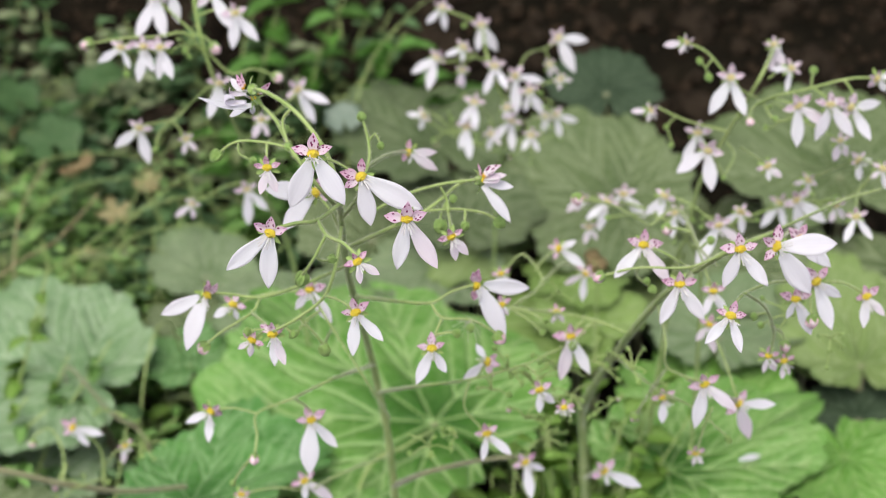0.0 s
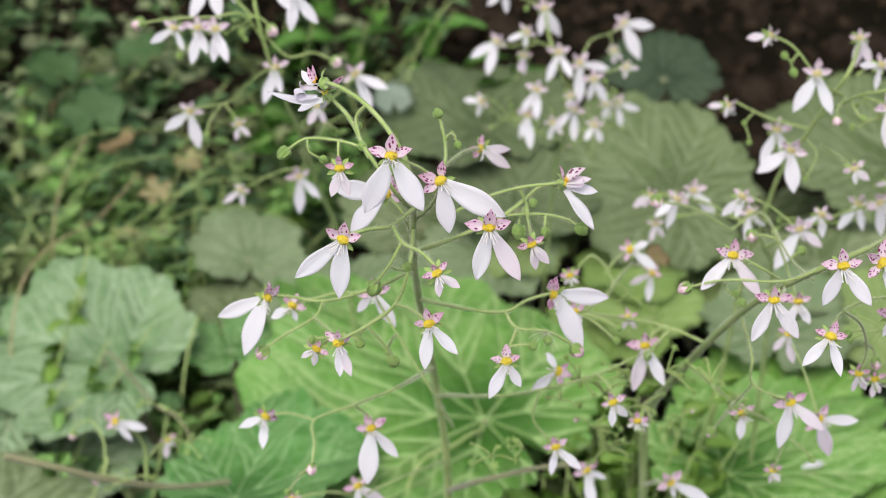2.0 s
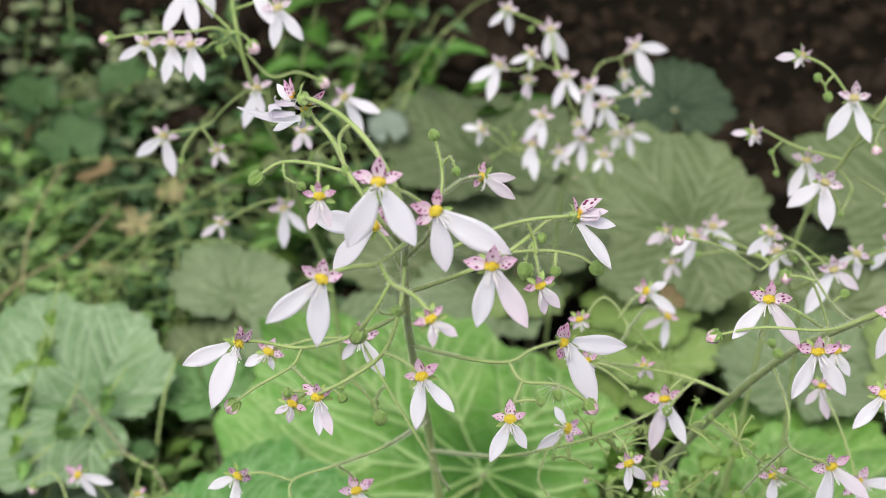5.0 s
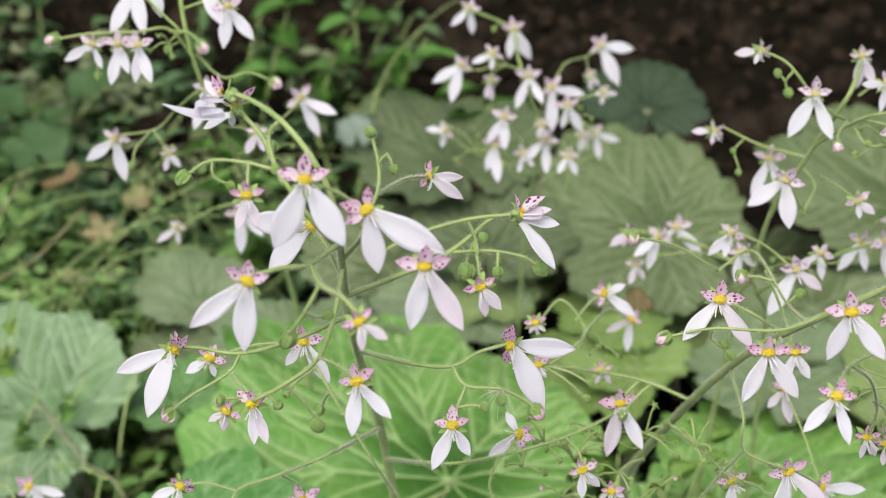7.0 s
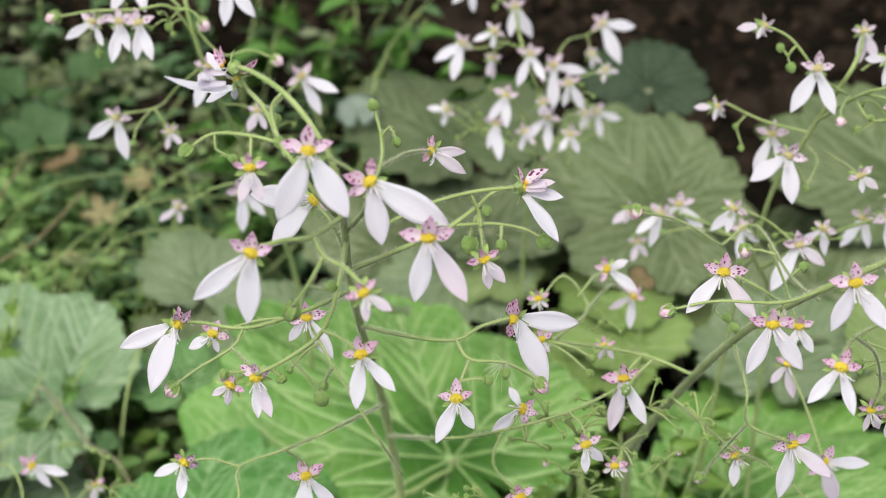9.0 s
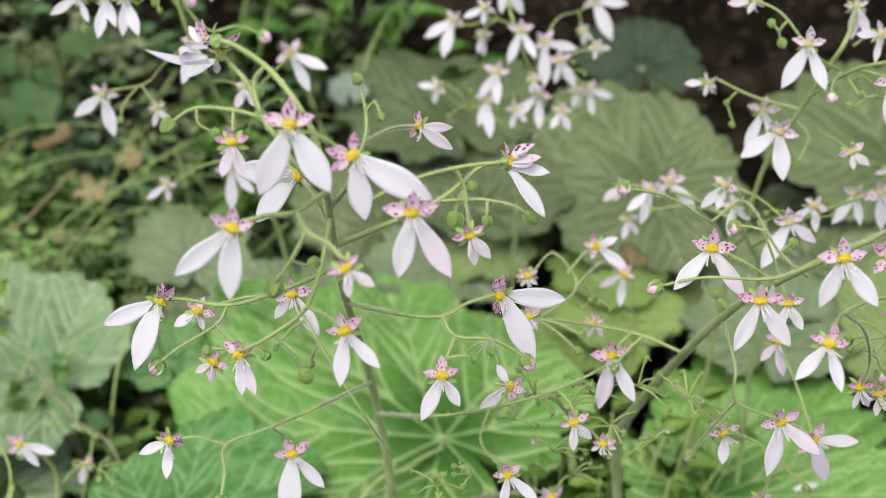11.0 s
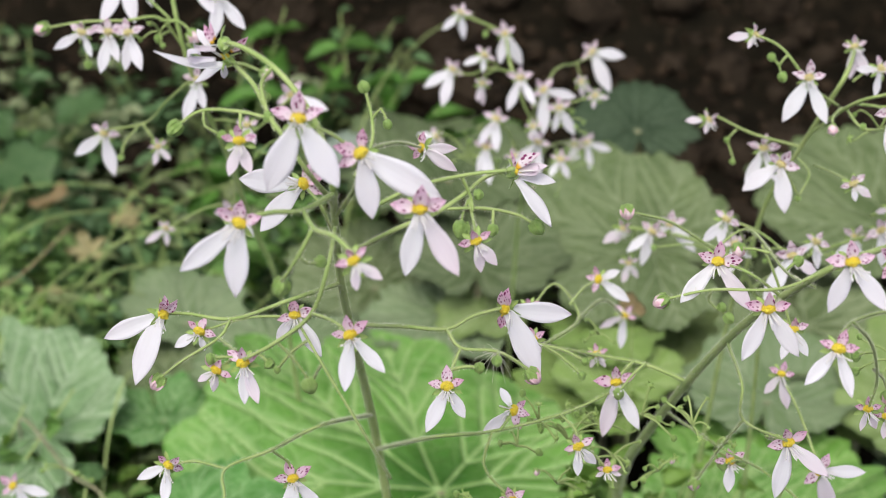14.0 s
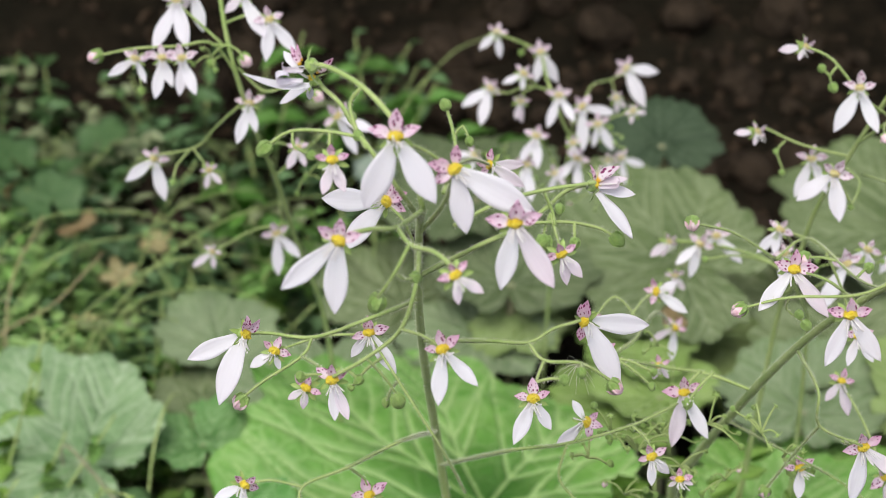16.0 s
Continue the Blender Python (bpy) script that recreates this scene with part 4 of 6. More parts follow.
branch(near, 0.41, 0.29, (-0.0139, 0.2915, 0.1926), (-0.0005, 0.2374, 0.2335), (0.0108, 0.2436, 0.2305), (0.0257, 0.2535, 0.2279), (0.0366, 0.2615, 0.2279))
branch(near, 0.28, 0.26, (0.0130, 0.2447, 0.2304), (0.0146, 0.2482, 0.2306), (0.0156, 0.2498, 0.2312))
branch(near, 0.28, 0.23, (0.0111, 0.2436, 0.2305), (0.0096, 0.2426, 0.2229), (0.0136, 0.2416, 0.2173), (0.0153, 0.2414, 0.2151))
branch(near, 0.28, 0.26, (-0.0285, 0.2556, 0.2501), (-0.0211, 0.2452, 0.2425), (-0.0138, 0.2407, 0.2310), (-0.0094, 0.2472, 0.2164))
branch(near, 0.28, 0.26, (0.0257, 0.2535, 0.2279), (0.0283, 0.2495, 0.2271), (0.0290, 0.2452, 0.2257))
branch(near, 0.92, 0.66, (-0.0110, 0.3016, 0.1493), (0.0003, 0.2832, 0.1695), (0.0156, 0.2925, 0.1658), (0.0261, 0.2968, 0.1636), mat=STEM_BROWN)
branch(near, 0.28, 0.23, (-0.0349, 0.2809, 0.1649), (-0.0256, 0.2754, 0.1755), (-0.0115, 0.2986, 0.1638))
branch(near, 0.32, 0.26, (-0.0118, 0.2081, 0.3064), (-0.0164, 0.2065, 0.3110), (-0.0210, 0.2042, 0.3140), name="pedicel")
bloom(near, (-0.0210, 0.2032, 0.3146), "white", -26, 11.6, 32, 11.1, small=0.0032, broad=True, tops=(-78, 0, 76))
bloom(near, (-0.0119, 0.2069, 0.3075), "white", 9, 9.8, 60, 13.5, small=0.0032, broad=9.8, tops=(8, -75, -118))
bloom(near, (-0.0028, 0.2014, 0.3006), "white", -13, 10.3, 31, 11.3, small=0.0032, tops=(-80, 0, 72))
bloom(near, (-0.0302, 0.1980, 0.2999), "white", -52, 11.1, -6, 11.2, small=0.0031, tops=(-52, 8, 78))
bloom(near, (-0.0508, 0.2344, 0.2630), "white", -67, 11.2, -23, 13.6, 40, small=0.0027, tops=(-20, 10, 42))
bloom(near, (-0.0143, 0.2058, 0.2754), "white", -7, 8.7, 43, 7.7, small=0.0028, tops=(-98, -5, 60))
bloom(near, (0.0127, 0.2331, 0.2649), "white", 84, 12.0, 28, 13.4, -45, small=0.0029, tops=(12, -4, -165))
bloom(near, (0.0017, 0.2155, 0.2591), "white", -25, 8.0, 30, 5.8, small=0.0028, tops=(-78, 0, 72))
bloom(near, (0.0065, 0.2195, 0.2858), "pink", 10, 4.8, 43, 4.9, small=0.0024)
branch(near, 0.32, 0.26, (-0.0322, 0.2175, 0.3047), (-0.0318, 0.2156, 0.3059), (-0.0314, 0.2133, 0.3066), name="pedicel")
bloom(near, (-0.0314, 0.2123, 0.3072), "pink", -17, 5.1, 20, 4.8, small=0.0024)
bloom(near, (-0.0125, 0.1894, 0.2980), "pink", 5, 3.8, 58, 4.4, small=0.0023)
bloom(near, (-0.0334, 0.2143, 0.2648), "white", 3, 6.4, 21, 6.8, small=0.0026, tops=(62, 0, -50))
branch(near, 0.32, 0.26, (-0.0343, 0.2164, 0.2648), (-0.0362, 0.2157, 0.2643), (-0.0381, 0.2147, 0.2632), name="pedicel")
bloom(near, (-0.0381, 0.2137, 0.2638), "pink", -59, 3.2, -8, 3.4, small=0.0023)
bloom(near, (-0.0028, 0.2744, 0.2789), "pink", 86, 6.4, 54, 7.9, -30, small=0.0027)
branch(near, 0.32, 0.26, (-0.0179, 0.2334, 0.2782), (-0.0203, 0.2288, 0.2880), (-0.0237, 0.2344, 0.2893), name="pedicel")
bloom(near, (-0.0237, 0.2334, 0.2899), "white", -95, 11.1, -45, 10.8, small=0.0031, broad=True, tops=(20, 70, 112))
bloom(near, (-0.0285, 0.2558, 0.2504), "white", 33, 9.4, -37, 5.6, small=0.0029, tops=(0, -112, 72))
branch(near, 0.32, 0.26, (-0.0285, 0.2556, 0.2501), (-0.0381, 0.2560, 0.2496), (-0.0477, 0.2553, 0.2467), name="pedicel")
bloom(near, (-0.0477, 0.2542, 0.2473), "white", -61, 5.7, 16, 3.3, small=0.0025)
bloom(near, (-0.0554, 0.2484, 0.2190), "white", -65, 6.5, -3, 7.5, 30, small=0.0027)
bloom(near, (-0.0292, 0.2441, 0.2184), "white", -6, 13.4, 43, 9.0, small=0.0032, broad=13.4)
branch(near, 0.32, 0.26, (-0.0331, 0.2798, 0.1670), (-0.0345, 0.2806, 0.1682), (-0.0359, 0.2811, 0.1689), name="pedicel")
bloom(near, (-0.0359, 0.2801, 0.1695), "white", 54, 9.6, -1, 4.9, small=0.0030)
branch(near, 0.32, 0.26, (-0.0349, 0.2809, 0.1649), (-0.0443, 0.2782, 0.1689), (-0.0536, 0.2741, 0.1703), name="pedicel")
bloom(near, (-0.0536, 0.2731, 0.1709), "pink", -42, 3.2, 37, 3.1, small=0.0023)
bloom(near, (0.0156, 0.2500, 0.2314), "white", -49, 7.7, -151, 4.6, small=0.0027, tops=(45, 110, 172))
bloom(near, (0.0153, 0.2414, 0.2151), "white", -10, 6.4, 48, 7.7, small=0.0027)
branch(near, 0.32, 0.26, (0.0261, 0.2968, 0.1636), (0.0278, 0.2974, 0.1625), (0.0296, 0.2976, 0.1609), name="pedicel")
bloom(near, (0.0296, 0.2966, 0.1615), "white", 8, 10.8, 64, 6.1, small=0.0031)
bloom(near, (0.0288, 0.2456, 0.2254), "white", -1, 5.4, 44, 5.1, small=0.0025)
branch(near, 0.32, 0.26, (0.0290, 0.2452, 0.2257), (0.0322, 0.2473, 0.2223), (0.0353, 0.2486, 0.2175), name="pedicel")
bloom(near, (0.0353, 0.2476, 0.2181), "pink", -60, 2.2, 69, 2.6, small=0.0023)
bud(near, (-0.0432, 0.2224, 0.3053), 3.0, lean=(-0.85, -0.51, -0.65))
bud(near, (-0.0354, 0.2218, 0.3042), 1.8, lean=(0.88, -0.49, -0.61))
bud(near, (-0.0274, 0.2187, 0.3088), 2.0, lean=(0.35, -1.12, -0.55))
branch(near, 0.32, 0.26, (-0.0310, 0.2269, 0.3117), (-0.0300, 0.2284, 0.3100), (-0.0289, 0.2296, 0.3077), name="pedicel")
bud(near, (-0.0289, 0.2296, 0.3077), 2.0)
bud(near, (0.0041, 0.2275, 0.2841), 3.4, lean=(-0.15, -0.74, -1.06))
bud(near, (0.0071, 0.2305, 0.2893), 2.0, lean=(0.10, -1.03, -0.81))
branch(near, 0.32, 0.26, (0.0098, 0.2304, 0.2863), (0.0097, 0.2290, 0.2853), (0.0096, 0.2274, 0.2840), name="pedicel")
bud(near, (0.0096, 0.2274, 0.2840), 2.2)
bud(near, (0.0175, 0.2304, 0.2830), 3.0, lean=(0.81, -0.54, -0.71))
bud(near, (-0.0248, 0.2007, 0.2875), 3.4, lean=(-0.50, -0.12, -1.05))
bud(near, (-0.0185, 0.2026, 0.2909), 2.2, lean=(0.67, 0.45, -0.45))
bud(near, (-0.0520, 0.2311, 0.2503), 3.5, True, lean=(-0.76, -0.23, -0.85))
bud(near, (-0.0222, 0.2140, 0.2606), 3.0, lean=(0.47, -0.22, -1.08))
branch(near, 0.32, 0.26, (-0.0309, 0.2136, 0.2675), (-0.0299, 0.2135, 0.2666), (-0.0288, 0.2133, 0.2654), name="pedicel")
bud(near, (-0.0288, 0.2133, 0.2654), 2.0, lean=(-0.85, -0.23, -0.73))
branch(near, 0.32, 0.26, (-0.0338, 0.2154, 0.2650), (-0.0364, 0.2147, 0.2659), (-0.0389, 0.2137, 0.2662), name="pedicel")
bud(near, (-0.0389, 0.2137, 0.2662), 2.0)
branch(near, 0.32, 0.26, (0.0027, 0.2190, 0.2606), (0.0050, 0.2187, 0.2614), (0.0074, 0.2180, 0.2616), name="pedicel")
bud(near, (0.0074, 0.2180, 0.2616), 2.1)
branch(near, 0.32, 0.26, (0.0109, 0.2228, 0.2619), (0.0107, 0.2208, 0.2625), (0.0105, 0.2186, 0.2626), name="pedicel")
bud(near, (0.0105, 0.2186, 0.2626), 2.1)
bud(near, (0.0172, 0.2232, 0.2566), 3.5, True, lean=(0.79, -0.15, -0.80))
bud(near, (-0.0127, 0.2371, 0.3067), 2.3, lean=(-0.25, 0.23, 0.64))
bud(near, (-0.0086, 0.2339, 0.3011), 1.8, lean=(0.39, -0.71, -1.00))
bud(near, (-0.0429, 0.2322, 0.2160), 3.0, True, lean=(-0.06, -1.13, -0.67))
branch(near, 0.32, 0.26, (-0.0256, 0.2515, 0.2471), (-0.0290, 0.2533, 0.2434), (-0.0325, 0.2545, 0.2383), name="pedicel")
bud(near, (-0.0325, 0.2545, 0.2383), 1.7)
branch(near, 0.32, 0.26, (-0.0226, 0.2473, 0.2440), (-0.0240, 0.2504, 0.2404), (-0.0254, 0.2528, 0.2355), name="pedicel")
bud(near, (-0.0254, 0.2528, 0.2355), 2.2)
branch(near, 0.32, 0.26, (-0.0428, 0.2325, 0.2165), (-0.0461, 0.2344, 0.2119), (-0.0494, 0.2356, 0.2058), name="pedicel")
bud(near, (-0.0494, 0.2356, 0.2058), 1.8)
branch(near, 0.32, 0.26, (-0.0336, 0.2287, 0.3168), (-0.0345, 0.2290, 0.3172), (-0.0354, 0.2291, 0.3173), name="pedicel")
nodding(near, (-0.0360, 0.2291, 0.3172), (10, -80, 0), (
    ("sickle", 0, "white", (0.6, -3.4, 0.6), (-9.9, -5.6, 1.2), (-0.1, 0.78, 0.62)),
    ("curl", 0, "blush", (-0.4, -2.7, 1.0), (-9.0, -3.3, 2.0), (0.05, 0.72, 0.7)), ("curl", 1, "blush", (-0.4, -1.0, 0.9), (-5.4, -0.9, 1.8), (0.1, 0.66, 0.75)),
    ("long", 3, "white", (-1.5, -0.6, 0.0), (-3.7, 2.9, -0.2), (0.25, 0.1, 0.95)),
    ("finger", 0, "pink", (-0.9, 0.2, 0.4), (-2.6, 3.3, 0.7), (-0.5, 0.2, 0.8)), ("finger", 0, "pink", (-0.6, 0.9, 0.1), (-1.7, 3.7, 0.3), (-0.7, 0.1, 0.7))), False, 3, 1, 1.4)
nodding(near, (-0.0352, 0.2309, 0.3143), (-40, -45, 0), (
    ("long", 0, "white", (-0.8, -1.0, -1.8), (-6.6, -2.8, -6.5), (-0.5, 0.5, 0.7)), ("long", 3, "white", (-0.5, -1.0, -0.6), (-0.7, -3.3, -3.0), (0.1, 0.5, 0.8)),
    ("finger", 0, "pink", (0.7, 1.3, 0.0), (3.7, 3.3, 0.3), (0.4, -0.5, 0.8)), ("short", 2, "upper", (0.6, 1.0, 0.1), (2.6, 2.8, 0.4), (0.6, -0.4, 0.7)),
    ("finger", 0, "pink", (0.0, 1.0, 0.0), (0.5, 2.5, 0.2), (0.9, 0.0, 0.5))), True, 3, 2)
branch(near, 0.32, 0.26, (0.0114, 0.2312, 0.2933), (0.0125, 0.2323, 0.2932), (0.0136, 0.2332, 0.2928), name="pedicel")
nodding(near, (0.0136, 0.2322, 0.2928), (0, 72, 0), (
    ("long", 0, "white", (0.2, -1.2, 0.2), (6.5, -9.3, 0.6), (0.5, 0.3, 0.8)), ("long", 3, "white", (0.6, -0.8, -0.2), (7.2, -1.2, -0.4), (0.1, 0.5, 0.85)),
    ("short", 0, "faint", (0.2, 0.6, 0.2), (4.2, 3.6, 0.8), (-0.5, 0.5, 0.7)), ("curl", 1, "blush", (0.3, -0.5, 0.7), (5.6, -0.4, 1.9), (-0.1, 0.75, 0.65)),
    ("long", 3, "blush", (0.4, 0.2, 0.4), (5.4, 1.4, 1.4), (0.0, 0.6, 0.8)),
    ("finger", 0, "pink", (-0.3, 0.5, 0), (-0.6, 3.8, 0.2), (0.9, 0.2, 0.5))), True, 5, 3, 1.2)
grow_hairs(near, 14, 0.00070)

leaning = stalk("leaning hairy flowering stalk crowded with white and pink flowers")
branch(leaning, 1.95, 0.6, (0.0600, 0.3560, 0.0020), (0.0560, 0.3480, 0.0900), (0.0508, 0.3316, 0.1500), (0.0494, 0.3135, 0.1717), (0.0511, 0.2963, 0.1933), (0.0539, 0.2791, 0.2150), (0.0568, 0.2610, 0.2367), (0.0604, 0.2415, 0.2583), (0.0664, 0.2190, 0.2805), (0.0774, 0.2261, 0.2809), name="stem")
branch(leaning, 0.40, 0.30, (0.0774, 0.2261, 0.2809), (0.0940, 0.2500, 0.2725), (0.1079, 0.2691, 0.2658), (0.1195, 0.2789, 0.2630))
branch(leaning, 0.48, 0.29, (0.0546, 0.3434, 0.1067), (0.0527, 0.3377, 0.1278), (0.0512, 0.3328, 0.1457), (0.0503, 0.3044, 0.1831))
branch(leaning, 0.40, 0.29, (0.0552, 0.2711, 0.2245), (0.0460, 0.2760, 0.2261), (0.0368, 0.2809, 0.2253), (0.0222, 0.2695, 0.2352), (0.0197, 0.2571, 0.2438))
branch(leaning, 0.32, 0.25, (0.0229, 0.2693, 0.2350), (0.0331, 0.2938, 0.2274), (0.0278, 0.2979, 0.2343), (0.0221, 0.2952, 0.2296))
branch(leaning, 0.32, 0.25, (0.0667, 0.2192, 0.2805), (0.0596, 0.2227, 0.2748), (0.0492, 0.2288, 0.2712), (0.0411, 0.2306, 0.2682))
branch(leaning, 0.22, 0.20, (0.0492, 0.2288, 0.2712), (0.0493, 0.2303, 0.2679), (0.0527, 0.2290, 0.2656))
branch(leaning, 0.32, 0.25, (0.0630, 0.2317, 0.2679), (0.0554, 0.2286, 0.2748), (0.0517, 0.2384, 0.2718))
branch(leaning, 0.32, 0.25, (0.0584, 0.2525, 0.2461), (0.0571, 0.2312, 0.2498), (0.0579, 0.2303, 0.2423), (0.0671, 0.2315, 0.2366))
branch(leaning, 0.24, 0.23, (0.0579, 0.2303, 0.2423), (0.0560, 0.2411, 0.2271), (0.0544, 0.2503, 0.2132))
branch(leaning, 0.24, 0.23, (0.0530, 0.2845, 0.2082), (0.0596, 0.2495, 0.2218), (0.0691, 0.2511, 0.2149), (0.0765, 0.2389, 0.2140))
branch(leaning, 0.24, 0.23, (0.0745, 0.2510, 0.2148), (0.0728, 0.2521, 0.2067), (0.0719, 0.2530, 0.1985))
branch(leaning, 0.28, 0.23, (0.0627, 0.2303, 0.2386), (0.0749, 0.2492, 0.2216), (0.0844, 0.2634, 0.2065))
branch(leaning, 0.28, 0.23, (0.0675, 0.2197, 0.2805), (0.0662, 0.2097, 0.2863), (0.0670, 0.2082, 0.2879))
branch(leaning, 0.32, 0.25, (0.0648, 0.2028, 0.2746), (0.0699, 0.2134, 0.2731), (0.0796, 0.2248, 0.2690), (0.0898, 0.2331, 0.2636))
branch(leaning, 0.28, 0.25, (0.0706, 0.2136, 0.2733), (0.0786, 0.2261, 0.2613), (0.0839, 0.2356, 0.2479), (0.0843, 0.2387, 0.2394))
branch(leaning, 0.24, 0.20, (0.0817, 0.2325, 0.2524), (0.0883, 0.2438, 0.2422), (0.0889, 0.2424, 0.2398))
branch(leaning, 0.28, 0.23, (0.0837, 0.2309, 0.2794), (0.0782, 0.2171, 0.2854), (0.0761, 0.2127, 0.2857))
branch(leaning, 0.28, 0.23, (0.0898, 0.2331, 0.2636), (0.0903, 0.2304, 0.2590), (0.0905, 0.2290, 0.2565))
branch(leaning, 0.28, 0.23, (0.0898, 0.2331, 0.2636), (0.0991, 0.2372, 0.2608), (0.1062, 0.2398, 0.2555))
branch(leaning, 0.28, 0.23, (0.0627, 0.2329, 0.2668), (0.0582, 0.2179, 0.2745), (0.0566, 0.2167, 0.2743))
branch(leaning, 0.28, 0.23, (0.0606, 0.2839, 0.2506), (0.0682, 0.2860, 0.2544), (0.0667, 0.2462, 0.2656), (0.0659, 0.2228, 0.2751))
bloom(leaning, (0.0508, 0.2341, 0.2741), "white", -43, 9.8, 33, 10.1, small=0.0030)
bloom(leaning, (0.0671, 0.2083, 0.2877), "white", -21, 8.6, 36, 9.2, small=0.0029)
bloom(leaning, (0.0760, 0.2122, 0.2858), "white", 36, 12.9, 93, 12.8, small=0.0032, broad=True)
branch(leaning, 0.32, 0.26, (0.0826, 0.2282, 0.2806), (0.0834, 0.2273, 0.2800), (0.0843, 0.2263, 0.2791), name="pedicel")
bloom(leaning, (0.0843, 0.2253, 0.2797), "white", 52, 9.6, 38, 6.0, small=0.0029)
bloom(leaning, (0.0564, 0.2162, 0.2745), "white", -25, 9.3, 34, 9.4, small=0.0029)
branch(leaning, 0.32, 0.26, (0.0676, 0.2701, 0.2589), (0.0714, 0.2693, 0.2508), (0.0752, 0.2674, 0.2402), name="pedicel")
bloom(leaning, (0.0752, 0.2663, 0.2408), "white", -24, 6.4, 29, 5.9, small=0.0026)
bloom(leaning, (0.0651, 0.2028, 0.2746), "white", -45, 7.5, 15, 7.5, small=0.0027)
branch(leaning, 0.32, 0.26, (0.0844, 0.2634, 0.2065), (0.0820, 0.2764, 0.2129), (0.0796, 0.2879, 0.2160), name="pedicel")
bloom(leaning, (0.0796, 0.2868, 0.2166), "pink", -38, 5.3, 10, 7.6, small=0.0027)
branch(leaning, 0.32, 0.26, (0.0901, 0.2315, 0.2609), (0.0883, 0.2313, 0.2609), (0.0864, 0.2309, 0.2604), name="pedicel")
bloom(leaning, (0.0864, 0.2299, 0.2610), "white", 28, 9.3, -25, 4.3, small=0.0029)
bloom(leaning, (0.0918, 0.2331, 0.2636), "white", 58, 7.2, 15, 11.0, small=0.0031)
bloom(leaning, (0.0842, 0.2391, 0.2388), "pink", -18, 3.9, 26, 4.2, small=0.0023)
branch(leaning, 0.32, 0.26, (0.0889, 0.2424, 0.2398), (0.0888, 0.2420, 0.2380), (0.0886, 0.2413, 0.2356), name="pedicel")
bloom(leaning, (0.0886, 0.2403, 0.2362), "pink", -5, 3.9, 25, 3.1, small=0.0023)
bloom(leaning, (0.1062, 0.2396, 0.2552), "white", -7, 7.1, 46, 6.3, small=0.0027)
branch(leaning, 0.32, 0.26, (0.0651, 0.2341, 0.2352), (0.0664, 0.2339, 0.2352), (0.0676, 0.2336, 0.2349), name="pedicel")
bloom(leaning, (0.0676, 0.2325, 0.2355), "white", -10, 10.7, 50, 9.3, small=0.0031)
bloom(leaning, (0.0844, 0.2632, 0.2065), "white", 17, 10.8, 89, 9.2, small=0.0031)
branch(leaning, 0.32, 0.26, (0.0719, 0.2530, 0.1985), (0.0720, 0.2544, 0.1975), (0.0720, 0.2556, 0.1962), name="pedicel")
bloom(leaning, (0.0720, 0.2545, 0.1968), "pink", -13, 2.9, 32, 2.7, small=0.0023)
branch(leaning, 0.32, 0.26, (0.0535, 0.3401, 0.1189), (0.0506, 0.2866, 0.1662), (0.0522, 0.2863, 0.1657), name="pedicel")
bloom(leaning, (0.0522, 0.2853, 0.1663), "white", 67, 11.2, 12, 3.8, small=0.0031)
branch(leaning, 0.32, 0.26, (0.0634, 0.2501, 0.2190), (0.0626, 0.2519, 0.2179), (0.0618, 0.2534, 0.2163), name="pedicel")
bloom(leaning, (0.0618, 0.2524, 0.2169), "white", -5, 6.0, 34, 1.8, small=0.0025)
branch(leaning, 0.32, 0.26, (0.0310, 0.2954, 0.2302), (0.0350, 0.3025, 0.2308), (0.0390, 0.3087, 0.2295), name="pedicel")
bloom(leaning, (0.0390, 0.3077, 0.2301), "white", 53, 8.4, 113, 4.8, small=0.0028)
branch(leaning, 0.32, 0.26, (0.0331, 0.2938, 0.2274), (0.0423, 0.3227, 0.2160), (0.0514, 0.3477, 0.1968), name="pedicel")
bloom(leaning, (0.0514, 0.3467, 0.1974), "white", -65, 7.1, -5, 8.5, small=0.0028)
branch(leaning, 0.32, 0.26, (0.0368, 0.2809, 0.2253), (0.0366, 0.2836, 0.2243), (0.0365, 0.2859, 0.2225), name="pedicel")
bloom(leaning, (0.0365, 0.2849, 0.2231), "pink", -24, 2.9, 37, 3.0, small=0.0023)
branch(leaning, 0.32, 0.26, (0.0425, 0.2675, 0.2323), (0.0403, 0.2661, 0.2309), (0.0382, 0.2644, 0.2287), name="pedicel")
bloom(leaning, (0.0382, 0.2634, 0.2293), "white", -13, 11.3, 26, 10.5, small=0.0032)
bloom(leaning, (0.0216, 0.2952, 0.2296), "pink", -30, 2.3, 51, 2.6, small=0.0023)
bloom(leaning, (0.0197, 0.2571, 0.2438), "pink", 4, 3.2, 32, 2.6, small=0.0023)
bud(leaning, (0.0407, 0.2305, 0.2680), 3.2, True, lean=(-0.92, -0.05, -0.54))
bud(leaning, (0.0515, 0.2298, 0.2671), 1.8, lean=(0.79, -0.57, -0.72))
bud(leaning, (0.0527, 0.2288, 0.2654), 2.2, lean=(0.79, -0.57, -0.72))
branch(leaning, 0.32, 0.26, (0.0673, 0.2622, 0.2611), (0.0646, 0.2643, 0.2609), (0.0619, 0.2661, 0.2599), name="pedicel")
bud(leaning, (0.0619, 0.2661, 0.2599), 3.2, True)
branch(leaning, 0.32, 0.26, (0.0606, 0.2839, 0.2506), (0.0502, 0.2801, 0.2590), (0.0399, 0.2748, 0.2643), name="pedicel")
bud(leaning, (0.0399, 0.2748, 0.2643), 3.5, True)
